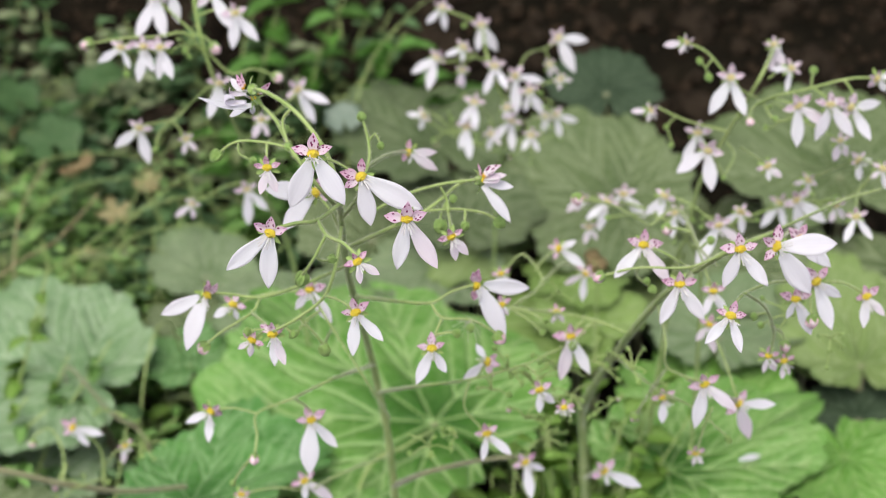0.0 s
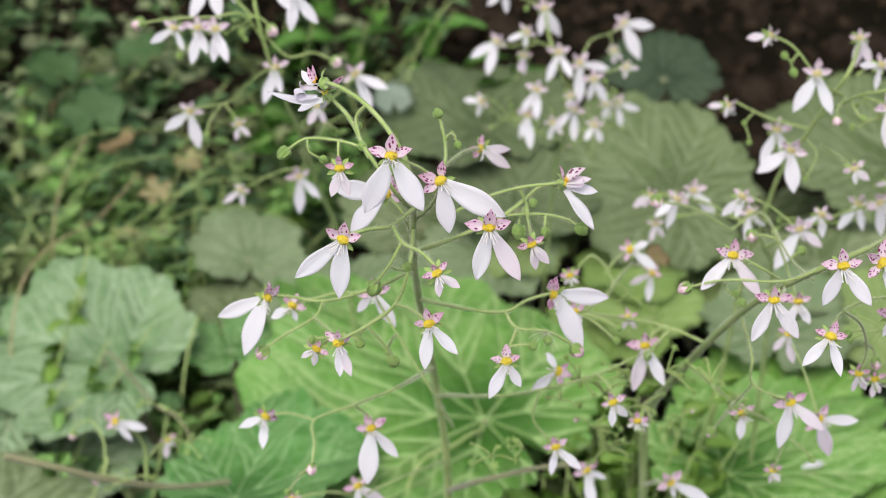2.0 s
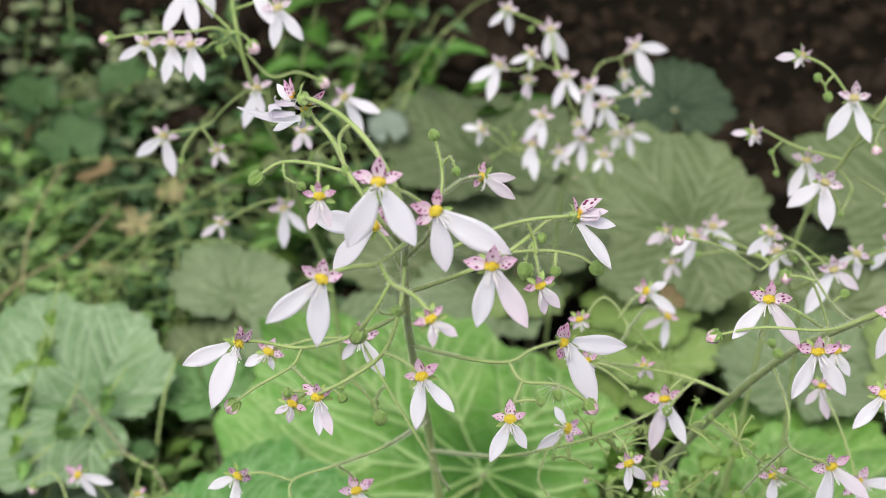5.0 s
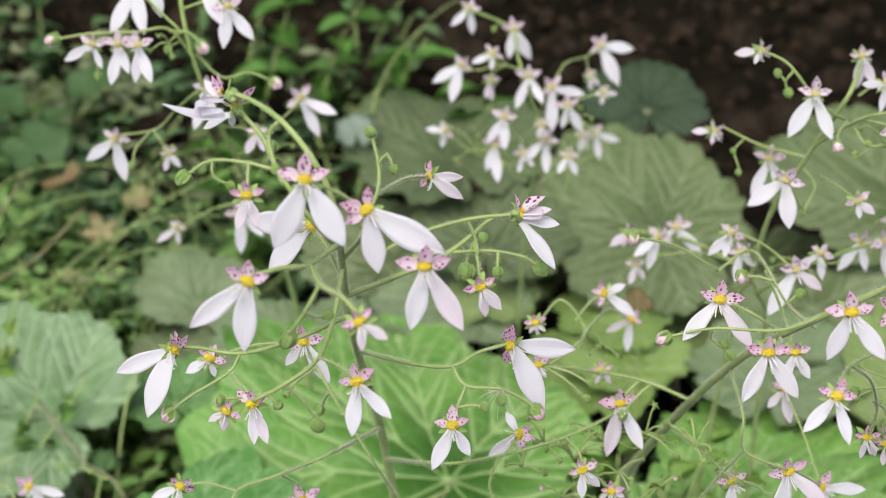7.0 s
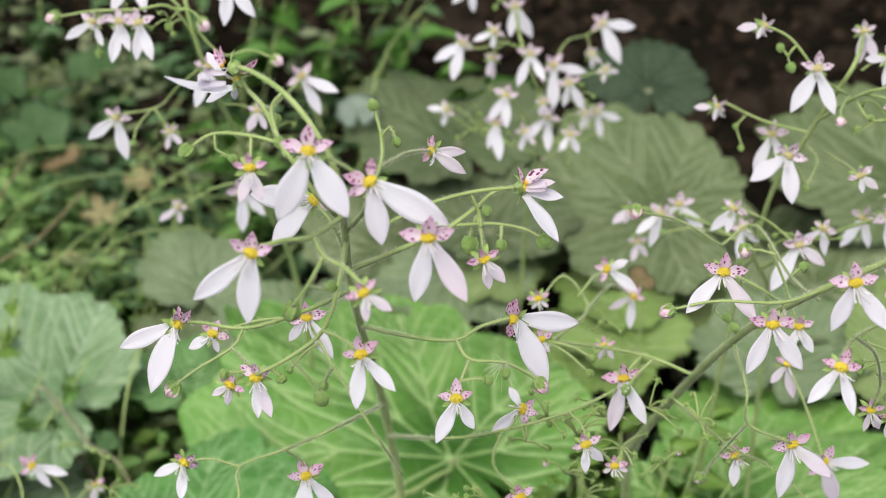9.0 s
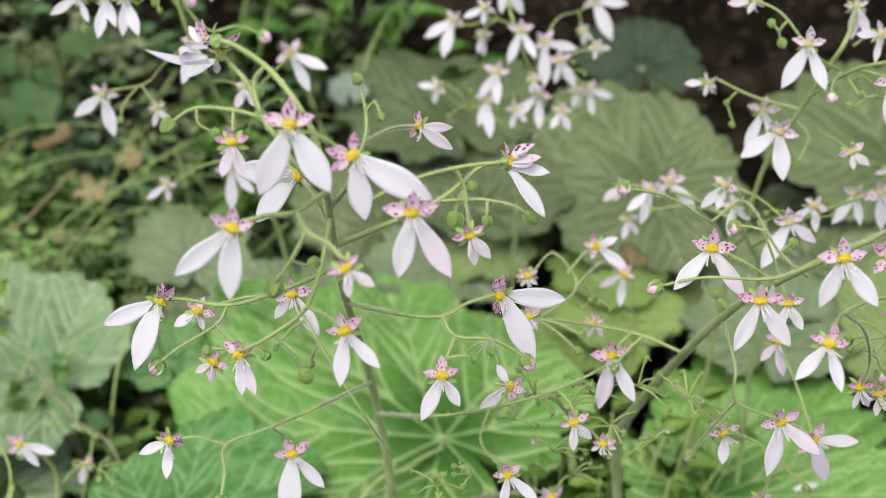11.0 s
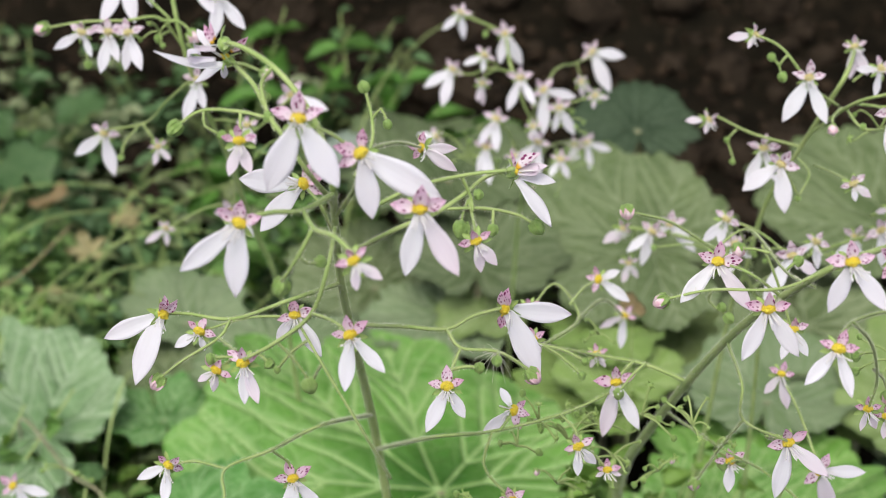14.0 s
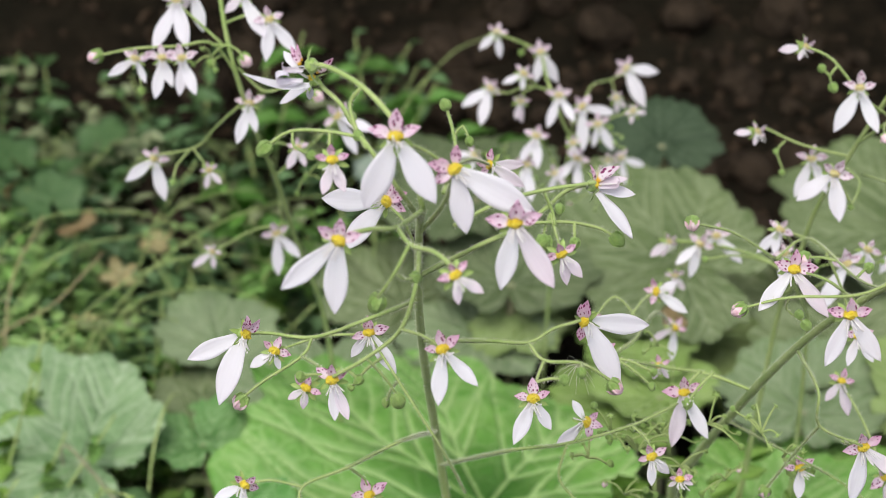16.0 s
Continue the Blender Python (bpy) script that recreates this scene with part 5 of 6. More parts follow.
branch(leaning, 0.32, 0.26, (0.0667, 0.2462, 0.2656), (0.0680, 0.2468, 0.2667), (0.0692, 0.2472, 0.2673), name="pedicel")
bud(leaning, (0.0692, 0.2472, 0.2673), 2.2)
branch(leaning, 0.32, 0.26, (0.0797, 0.2280, 0.2586), (0.0784, 0.2288, 0.2580), (0.0771, 0.2294, 0.2569), name="pedicel")
bud(leaning, (0.0771, 0.2294, 0.2569), 2.0)
bud(leaning, (0.0905, 0.2286, 0.2558), 3.5, True, lean=(0.07, -0.76, -1.06))
bud(leaning, (0.0889, 0.2422, 0.2396), 3.0, True, lean=(0.22, -0.75, -1.04))
bud(leaning, (0.0541, 0.2501, 0.2128), 3.2, True, lean=(-0.10, 0.30, -1.03))
branch(leaning, 0.32, 0.26, (0.0443, 0.2631, 0.2346), (0.0413, 0.2617, 0.2323), (0.0383, 0.2598, 0.2290), name="pedicel")
bud(leaning, (0.0383, 0.2598, 0.2290), 2.6)
branch(leaning, 0.32, 0.26, (0.0207, 0.2621, 0.2403), (0.0254, 0.2602, 0.2383), (0.0302, 0.2576, 0.2349), name="pedicel")
bud(leaning, (0.0302, 0.2576, 0.2349), 2.0)
branch(leaning, 0.32, 0.26, (0.0229, 0.2693, 0.2350), (0.0271, 0.2666, 0.2355), (0.0314, 0.2633, 0.2348), name="pedicel")
bud(leaning, (0.0314, 0.2633, 0.2348), 1.8)
bud(leaning, (0.0765, 0.2387, 0.2136), 2.0, lean=(0.52, -1.10, -0.26))
branch(leaning, 0.32, 0.26, (0.0634, 0.2501, 0.2190), (0.0619, 0.2512, 0.2178), (0.0603, 0.2519, 0.2160), name="pedicel")
bud(leaning, (0.0603, 0.2519, 0.2160), 2.0)
grow_hairs(leaning, 14, 0.00070)

upright = stalk("upright flowering stalk with white flowers against dark soil", faint=True)
branch(upright, 1.03, 0.55, (0.0813, 0.3977, 0.0035), (0.0815, 0.3849, 0.0847), (0.0836, 0.3627, 0.1879), (0.0850, 0.3554, 0.2051), (0.0863, 0.3470, 0.2302), (0.0915, 0.3405, 0.2489), (0.0946, 0.3357, 0.2604), (0.0984, 0.3315, 0.2730), (0.1076, 0.3582, 0.2693), name="stem")
branch(upright, 0.45, 0.35, (0.0931, 0.3381, 0.2547), (0.0987, 0.3232, 0.2688), (0.1058, 0.3151, 0.2749), (0.1170, 0.3119, 0.2795), (0.1250, 0.3119, 0.2797))
branch(upright, 0.40, 0.30, (0.0977, 0.3323, 0.2646), (0.0898, 0.3281, 0.2711), (0.0821, 0.3300, 0.2800), (0.0758, 0.3318, 0.2829))
branch(upright, 0.30, 0.25, (0.0832, 0.3292, 0.2787), (0.0812, 0.3280, 0.2766), (0.0820, 0.3268, 0.2745))
branch(upright, 0.40, 0.30, (0.0923, 0.3411, 0.2499), (0.0805, 0.3429, 0.2526), (0.0711, 0.3443, 0.2568))
branch(upright, 0.28, 0.25, (0.0763, 0.3436, 0.2537), (0.0740, 0.3422, 0.2513), (0.0753, 0.3396, 0.2469))
branch(upright, 0.40, 0.30, (0.0995, 0.3232, 0.2688), (0.1018, 0.3163, 0.2710), (0.1041, 0.3111, 0.2720))
branch(upright, 0.35, 0.30, (0.0999, 0.3306, 0.2716), (0.1030, 0.3309, 0.2740), (0.1060, 0.3301, 0.2748))
branch(upright, 0.35, 0.30, (0.1084, 0.3136, 0.2764), (0.1115, 0.3113, 0.2745), (0.1122, 0.3084, 0.2735))
branch(upright, 0.35, 0.28, (0.1162, 0.3117, 0.2793), (0.1184, 0.3099, 0.2762), (0.1180, 0.3081, 0.2731))
branch(upright, 0.30, 0.28, (0.0985, 0.3321, 0.2642), (0.0938, 0.3216, 0.2661), (0.0923, 0.3158, 0.2659))
branch(upright, 0.35, 0.28, (0.0982, 0.3273, 0.2660), (0.0993, 0.3156, 0.2658), (0.1081, 0.3197, 0.2631), (0.1201, 0.3213, 0.2562))
branch(upright, 0.35, 0.28, (0.0914, 0.3397, 0.2474), (0.0918, 0.3286, 0.2483), (0.0867, 0.3167, 0.2477))
branch(upright, 0.35, 0.28, (0.0956, 0.3387, 0.2459), (0.0962, 0.3191, 0.2521), (0.0966, 0.3081, 0.2550))
branch(upright, 0.35, 0.28, (0.1155, 0.3500, 0.2260), (0.1218, 0.3428, 0.2336), (0.1254, 0.3182, 0.2510), (0.1291, 0.3080, 0.2535))
branch(upright, 0.32, 0.26, (0.0852, 0.3422, 0.2515), (0.0845, 0.3440, 0.2497), (0.0837, 0.3454, 0.2471), name="pedicel")
bloom(upright, (0.0837, 0.3444, 0.2477), "white", -26, 10.0, 21, 8.9, small=0.0030)
branch(upright, 0.32, 0.26, (0.0867, 0.3167, 0.2477), (0.0837, 0.3165, 0.2527), (0.0808, 0.3157, 0.2564), name="pedicel")
bloom(upright, (0.0808, 0.3146, 0.2570), "white", -57, 10.1, 5, 10.9, small=0.0031, broad=True)
bloom(upright, (0.0880, 0.3257, 0.2740), "white", -31, 11.1, 22, 10.8, small=0.0031)
bloom(upright, (0.0755, 0.3320, 0.2828), "pink", -83, 5.7, -26, 3.0, 40, small=0.0025)
bloom(upright, (0.1076, 0.3587, 0.2701), "pink", 23, 7.5, -6, 7.7, small=0.0027)
bloom(upright, (0.1059, 0.3299, 0.2749), "white", -91, 5.2, -13, 6.3, small=0.0026)
bloom(upright, (0.1041, 0.3110, 0.2721), "white", 0, 10.9, 56, 9.1, small=0.0031)
bloom(upright, (0.1122, 0.3083, 0.2733), "white", -19, 9.9, 37, 10.4, small=0.0031)
bloom(upright, (0.1180, 0.3079, 0.2729), "white", 97, 8.4, 29, 9.8, -30, small=0.0030)
bloom(upright, (0.1252, 0.3119, 0.2797), "white", 33, 4.1, 98, 5.8, -30, small=0.0025)
bloom(upright, (0.1201, 0.3211, 0.2559), "pink", -16, 5.5, 31, 4.8, small=0.0025)
branch(upright, 0.32, 0.26, (0.1205, 0.3442, 0.2320), (0.1194, 0.3437, 0.2319), (0.1183, 0.3430, 0.2315), name="pedicel")
bloom(upright, (0.1183, 0.3420, 0.2321), "pink", -78, 3.9, -1, 4.2, small=0.0023)
bloom(upright, (0.0967, 0.3084, 0.2549), "white", 4, 3.6, 53, 4.6, small=0.0024)
bloom(upright, (0.1254, 0.3182, 0.2510), "white", 2, 5.2, 89, 3.9, small=0.0024)
bloom(upright, (0.1291, 0.3080, 0.2535), "white", -52, 3.5, 9, 5.2, small=0.0024)
branch(upright, 0.32, 0.26, (0.0711, 0.3443, 0.2568), (0.0699, 0.3448, 0.2564), (0.0686, 0.3451, 0.2555), name="pedicel")
bloom(upright, (0.0686, 0.3440, 0.2561), "pink", -86, 5.1, -8, 3.1, 40, small=0.0024)
bud(upright, (0.0820, 0.3266, 0.2743), 2.6, lean=(0.30, -0.74, -1.02))
branch(upright, 0.32, 0.26, (0.0812, 0.3280, 0.2766), (0.0803, 0.3286, 0.2776), (0.0794, 0.3290, 0.2783), name="pedicel")
bud(upright, (0.0794, 0.3290, 0.2783), 2.2)
bud(upright, (0.0750, 0.3394, 0.2466), 1.8, lean=(0.24, -0.75, -1.04))
bud(upright, (0.0737, 0.3422, 0.2513), 1.7)
branch(upright, 0.32, 0.26, (0.1080, 0.3145, 0.2759), (0.1092, 0.3187, 0.2772), (0.1104, 0.3224, 0.2776), name="pedicel")
bud(upright, (0.1104, 0.3224, 0.2776), 2.6)
bud(upright, (0.0923, 0.3155, 0.2655), 3.0, True, lean=(-0.24, -1.22, -0.23))
bud(upright, (0.0864, 0.3165, 0.2473), 1.8, lean=(-0.39, -1.17, -0.24))
bud(upright, (0.0993, 0.3158, 0.2661), 1.8)
grow_hairs(upright, 5, 0.00050)

branching = stalk("branching flowering stalk with small white flowers", faint=True)
branch(branching, 0.92, 0.50, (0.0989, 0.3937, 0.0032), (0.0982, 0.3806, 0.0814), (0.0919, 0.3587, 0.1813), (0.0859, 0.3493, 0.2045), (0.0763, 0.3453, 0.2173), (0.0667, 0.3658, 0.2124), (0.0538, 0.3670, 0.2141), name="stem")
branch(branching, 0.60, 0.35, (0.0859, 0.3493, 0.2045), (0.0955, 0.3358, 0.2212), (0.1142, 0.3429, 0.2238), (0.1247, 0.3216, 0.2371), (0.1318, 0.3176, 0.2502))
branch(branching, 0.35, 0.28, (0.0717, 0.3235, 0.2392), (0.0774, 0.3296, 0.2300), (0.0842, 0.3434, 0.2142))
bloom(branching, (0.0520, 0.3668, 0.2138), "pink", -51, 6.0, -23, 4.0, 30, small=0.0025)
branch(branching, 0.32, 0.26, (0.0641, 0.3660, 0.2127), (0.0648, 0.3672, 0.2136), (0.0655, 0.3682, 0.2142), name="pedicel")
bloom(branching, (0.0655, 0.3672, 0.2148), "white", -52, 5.5, 45, 9.9, small=0.0030)
branch(branching, 0.32, 0.26, (0.0590, 0.3665, 0.2134), (0.0590, 0.3627, 0.2158), (0.0590, 0.3584, 0.2170), name="pedicel")
bloom(branching, (0.0590, 0.3573, 0.2176), "white", -52, 8.2, -16, 9.2, small=0.0029)
branch(branching, 0.32, 0.26, (0.0717, 0.3235, 0.2392), (0.0708, 0.3211, 0.2402), (0.0699, 0.3185, 0.2405), name="pedicel")
bloom(branching, (0.0699, 0.3174, 0.2411), "white", -44, 7.2, -14, 5.4, small=0.0027)
branch(branching, 0.32, 0.26, (0.0801, 0.3351, 0.2237), (0.0787, 0.3370, 0.2238), (0.0774, 0.3387, 0.2234), name="pedicel")
bloom(branching, (0.0774, 0.3377, 0.2240), "white", -11, 7.4, 51, 5.1, small=0.0027)
branch(branching, 0.32, 0.26, (0.0564, 0.3667, 0.2138), (0.0558, 0.3697, 0.2079), (0.0553, 0.3718, 0.2003), name="pedicel")
bloom(branching, (0.0553, 0.3707, 0.2009), "pink", -17, 5.5, 32, 4.5, small=0.0025)
branch(branching, 0.32, 0.26, (0.0955, 0.3358, 0.2212), (0.0946, 0.3302, 0.2274), (0.0938, 0.3237, 0.2317), name="pedicel")
bloom(branching, (0.0938, 0.3227, 0.2323), "white", -59, 6.9, 7, 6.1, small=0.0026)
branch(branching, 0.32, 0.26, (0.1142, 0.3429, 0.2238), (0.1142, 0.3505, 0.2209), (0.1142, 0.3571, 0.2160), name="pedicel")
bloom(branching, (0.1142, 0.3561, 0.2166), "white", -41, 9.9, 10, 7.7, small=0.0030)
branch(branching, 0.32, 0.26, (0.1184, 0.3344, 0.2291), (0.1155, 0.3337, 0.2301), (0.1126, 0.3327, 0.2304), name="pedicel")
bloom(branching, (0.1126, 0.3317, 0.2310), "white", 9, 9.5, 53, 10.9, small=0.0031)
branch(branching, 0.32, 0.26, (0.1205, 0.3301, 0.2318), (0.1223, 0.3303, 0.2309), (0.1241, 0.3302, 0.2296), name="pedicel")
bloom(branching, (0.1241, 0.3291, 0.2302), "pink", -18, 4.8, 30, 4.0, small=0.0024)
branch(branching, 0.32, 0.26, (0.1276, 0.3200, 0.2424), (0.1244, 0.3117, 0.2430), (0.1213, 0.3023, 0.2414), name="pedicel")
bloom(branching, (0.1213, 0.3013, 0.2420), "white", -27, 7.4, 35, 7.2, small=0.0027)
branch(branching, 0.32, 0.26, (0.0728, 0.3247, 0.2374), (0.0788, 0.3182, 0.2373), (0.0848, 0.3105, 0.2349), name="pedicel")
bloom(branching, (0.0848, 0.3095, 0.2355), "white", -30, 12.4, 54, 7.9, small=0.0032)
branch(branching, 0.32, 0.26, (0.0763, 0.3453, 0.2173), (0.0664, 0.3421, 0.2216), (0.0565, 0.3374, 0.2232), name="pedicel")
bud(branching, (0.0565, 0.3374, 0.2232), 1.8)
branch(branching, 0.32, 0.26, (0.1205, 0.3301, 0.2318), (0.1223, 0.3303, 0.2321), (0.1241, 0.3302, 0.2321), name="pedicel")
bud(branching, (0.1241, 0.3302, 0.2321), 2.4)
grow_hairs(branching, 5, 0.00050)

slender = stalk("slender flowering stalk with white flowers before the weeds", faint=True)
branch(slender, 1.15, 0.60, (-0.0453, 0.4526, 0.0102), (-0.0456, 0.4408, 0.0747), (-0.0489, 0.4176, 0.1602), (-0.0546, 0.3955, 0.2012), (-0.0575, 0.3776, 0.2299), (-0.0610, 0.3660, 0.2496), (-0.0636, 0.3585, 0.2664), (-0.0660, 0.3600, 0.2787), (-0.0678, 0.3661, 0.2889), name="stem")
branch(slender, 0.40, 0.30, (-0.0642, 0.3599, 0.2686), (-0.0698, 0.3592, 0.2773), (-0.0778, 0.3561, 0.2778), (-0.0889, 0.3570, 0.2771), (-0.0990, 0.3582, 0.2750))
branch(slender, 0.40, 0.30, (-0.0671, 0.3617, 0.2816), (-0.0595, 0.3629, 0.2837), (-0.0544, 0.3622, 0.2826))
branch(slender, 0.40, 0.30, (-0.0673, 0.3592, 0.2772), (-0.0747, 0.3628, 0.2832), (-0.0787, 0.3648, 0.2866))
branch(slender, 0.40, 0.30, (-0.0698, 0.3590, 0.2770), (-0.0647, 0.3587, 0.2765), (-0.0614, 0.3572, 0.2739))
branch(slender, 0.40, 0.30, (-0.0639, 0.3607, 0.2701), (-0.0574, 0.3594, 0.2640), (-0.0508, 0.3627, 0.2639), (-0.0443, 0.3614, 0.2619))
branch(slender, 0.40, 0.30, (-0.0630, 0.3609, 0.2606), (-0.0713, 0.3653, 0.2521), (-0.0779, 0.3691, 0.2446), (-0.0892, 0.3709, 0.2416))
branch(slender, 0.30, 0.28, (-0.0788, 0.3689, 0.2443), (-0.0760, 0.3662, 0.2417), (-0.0741, 0.3639, 0.2399))
branch(slender, 0.30, 0.28, (-0.0797, 0.3687, 0.2439), (-0.0828, 0.3638, 0.2414), (-0.0833, 0.3600, 0.2389))
branch(slender, 0.35, 0.28, (-0.0580, 0.3785, 0.2315), (-0.0471, 0.3830, 0.2393), (-0.0400, 0.3864, 0.2453))
branch(slender, 0.35, 0.28, (-0.0569, 0.3896, 0.2110), (-0.0676, 0.3933, 0.2071), (-0.0788, 0.3932, 0.2008))
branch(slender, 0.35, 0.28, (-0.0579, 0.3837, 0.2206), (-0.0576, 0.3857, 0.2142), (-0.0594, 0.3865, 0.2095))
branch(slender, 0.32, 0.26, (-0.0822, 0.3565, 0.2775), (-0.0820, 0.3556, 0.2764), (-0.0818, 0.3545, 0.2748), name="pedicel")
bloom(slender, (-0.0818, 0.3535, 0.2754), "white", -11, 9.9, 19, 7.2, small=0.0030)
branch(slender, 0.32, 0.26, (-0.0778, 0.3561, 0.2778), (-0.0771, 0.3545, 0.2768), (-0.0765, 0.3526, 0.2753), name="pedicel")
bloom(slender, (-0.0765, 0.3515, 0.2759), "white", -7, 8.7, 20, 9.3, small=0.0029)
branch(slender, 0.32, 0.26, (-0.0889, 0.3570, 0.2771), (-0.0887, 0.3559, 0.2762), (-0.0886, 0.3546, 0.2749), name="pedicel")
bloom(slender, (-0.0886, 0.3536, 0.2755), "white", -58, 7.6, 23, 6.1, small=0.0027)
bloom(slender, (-0.0548, 0.3619, 0.2822), "white", -6, 10.0, 38, 9.9, small=0.0030)
branch(slender, 0.32, 0.26, (-0.0610, 0.3627, 0.2833), (-0.0615, 0.3646, 0.2855), (-0.0619, 0.3663, 0.2871), name="pedicel")
bloom(slender, (-0.0619, 0.3653, 0.2877), "white", 28, 12.1, -45, 5.6, small=0.0032)
bloom(slender, (-0.0787, 0.3650, 0.2869), "white", -28, 13.3, 10, 12.4, small=0.0032)
branch(slender, 0.32, 0.26, (-0.0779, 0.3644, 0.2859), (-0.0763, 0.3659, 0.2873), (-0.0746, 0.3671, 0.2881), name="pedicel")
bloom(slender, (-0.0746, 0.3660, 0.2887), "white", 14, 9.8, -34, 4.7, small=0.0030)
bloom(slender, (-0.0615, 0.3596, 0.2603), "white", -18, 10.5, 13, 7.1, small=0.0031)
branch(slender, 0.32, 0.26, (-0.0892, 0.3709, 0.2416), (-0.0897, 0.3719, 0.2407), (-0.0901, 0.3726, 0.2395), name="pedicel")
bloom(slender, (-0.0901, 0.3716, 0.2401), "white", -54, 9.5, 13, 11.2, small=0.0031)
bloom(slender, (-0.0742, 0.3643, 0.2396), "pink", -13, 4.5, 42, 4.4, small=0.0023)
bloom(slender, (-0.0400, 0.3872, 0.2453), "white", 25, 11.3, 66, 10.9, small=0.0032)
branch(slender, 0.32, 0.26, (-0.0603, 0.3683, 0.2457), (-0.0552, 0.3669, 0.2462), (-0.0500, 0.3648, 0.2454), name="pedicel")
bloom(slender, (-0.0500, 0.3637, 0.2460), "pink", -25, 5.8, 24, 4.9, small=0.0025)
bloom(slender, (-0.0798, 0.3930, 0.2005), "pink", -54, 6.8, 4, 4.5, small=0.0026)
bloom(slender, (-0.0594, 0.3864, 0.2093), "white", -1, 11.7, 44, 9.2, small=0.0032)
bud(slender, (-0.0996, 0.3587, 0.2748), 4.2, True, lean=(-0.97, -0.13, -0.40))
bud(slender, (-0.0614, 0.3569, 0.2735), 4.0, True, lean=(0.75, -0.59, -0.77))
bud(slender, (-0.0439, 0.3613, 0.2616), 3.8, True, lean=(0.94, -0.43, -0.49))
branch(slender, 0.32, 0.26, (-0.0676, 0.3595, 0.2738), (-0.0689, 0.3582, 0.2736), (-0.0702, 0.3566, 0.2729), name="pedicel")
bud(slender, (-0.0702, 0.3566, 0.2729), 2.4)
bud(slender, (-0.0835, 0.3597, 0.2385), 2.0, lean=(-0.10, -1.08, -0.74))
branch(slender, 0.32, 0.26, (-0.0889, 0.3570, 0.2771), (-0.0884, 0.3555, 0.2727), (-0.0879, 0.3534, 0.2670), name="pedicel")
bud(slender, (-0.0879, 0.3534, 0.2670), 2.4)
grow_hairs(slender, 5, 0.00050)

distant = stalk("far flowering stalk with many small white flowers", faint=True)
branch(distant, 0.80, 0.45, (0.0286, 0.5003, 0.0193), (0.0287, 0.4896, 0.0817), (0.0295, 0.4653, 0.1638), (0.0306, 0.4465, 0.1910), (0.0316, 0.4314, 0.2147), (0.0273, 0.4275, 0.2277), (0.0237, 0.4384, 0.2362), (0.0222, 0.4524, 0.2403), (0.0119, 0.4503, 0.2464), (0.0084, 0.4510, 0.2475), name="stem")
branch(distant, 0.35, 0.28, (0.0254, 0.4316, 0.2347), (0.0176, 0.4375, 0.2345), (0.0115, 0.4412, 0.2309), (0.0058, 0.4428, 0.2316))
branch(distant, 0.35, 0.28, (0.0326, 0.4310, 0.2238), (0.0386, 0.4463, 0.2303), (0.0467, 0.4570, 0.2289), (0.0524, 0.4623, 0.2300))
branch(distant, 0.35, 0.28, (0.0294, 0.4290, 0.2204), (0.0438, 0.4318, 0.2254), (0.0505, 0.4318, 0.2275))
branch(distant, 0.35, 0.28, (0.0308, 0.4397, 0.1991), (0.0232, 0.4270, 0.2169), (0.0189, 0.4198, 0.2244))
branch(distant, 0.35, 0.28, (0.0308, 0.4397, 0.1991), (0.0381, 0.4342, 0.2098), (0.0528, 0.4693, 0.1948))
branch(distant, 0.35, 0.28, (0.0297, 0.4328, 0.2072), (0.0315, 0.4310, 0.2238), (0.0336, 0.4261, 0.2313))
branch(distant, 0.35, 0.28, (0.0295, 0.4465, 0.1910), (0.0113, 0.4456, 0.1990), (0.0008, 0.4450, 0.2075))
branch(distant, 0.30, 0.28, (0.0192, 0.4371, 0.2340), (0.0159, 0.4363, 0.2325), (0.0150, 0.4350, 0.2304))
bloom(distant, (0.0058, 0.4434, 0.2316), "white", -62, 10.4, -16, 11.7, small=0.0032)
branch(distant, 0.32, 0.26, (0.0207, 0.4351, 0.2346), (0.0180, 0.4315, 0.2391), (0.0152, 0.4271, 0.2421), name="pedicel")
bloom(distant, (0.0152, 0.4260, 0.2427), "white", -68, 6.5, -6, 4.6, small=0.0026)
bloom(distant, (0.0227, 0.4524, 0.2403), "white", -10, 9.0, 31, 11.0, small=0.0031)
bloom(distant, (0.0084, 0.4511, 0.2477), "white", -47, 7.4, 9, 7.7, small=0.0027)
bloom(distant, (0.0150, 0.4346, 0.2303), "pink", 3, 6.1, -15, 5.2, small=0.0025)
branch(distant, 0.32, 0.26, (0.0254, 0.4316, 0.2347), (0.0259, 0.4291, 0.2353), (0.0263, 0.4262, 0.2352), name="pedicel")
bloom(distant, (0.0263, 0.4251, 0.2358), "white", -22, 10.2, 28, 9.1, small=0.0030)
bloom(distant, (0.0336, 0.4263, 0.2314), "white", 81, 10.1, 1, 13.1, small=0.0032)
branch(distant, 0.32, 0.26, (0.0380, 0.4306, 0.2234), (0.0383, 0.4282, 0.2248), (0.0386, 0.4255, 0.2256), name="pedicel")
bloom(distant, (0.0386, 0.4244, 0.2262), "white", -13, 6.8, 32, 9.1, small=0.0029)
bloom(distant, (0.0524, 0.4624, 0.2305), "white", 87, 11.1, 21, 13.8, small=0.0032)
branch(distant, 0.32, 0.26, (0.0467, 0.4570, 0.2289), (0.0476, 0.4576, 0.2257), (0.0485, 0.4578, 0.2216), name="pedicel")
bloom(distant, (0.0485, 0.4567, 0.2222), "pink", 5, 4.1, 48, 3.9, small=0.0023)
bloom(distant, (0.0504, 0.4314, 0.2276), "pink", -11, 3.5, 83, 3.9, small=0.0023)
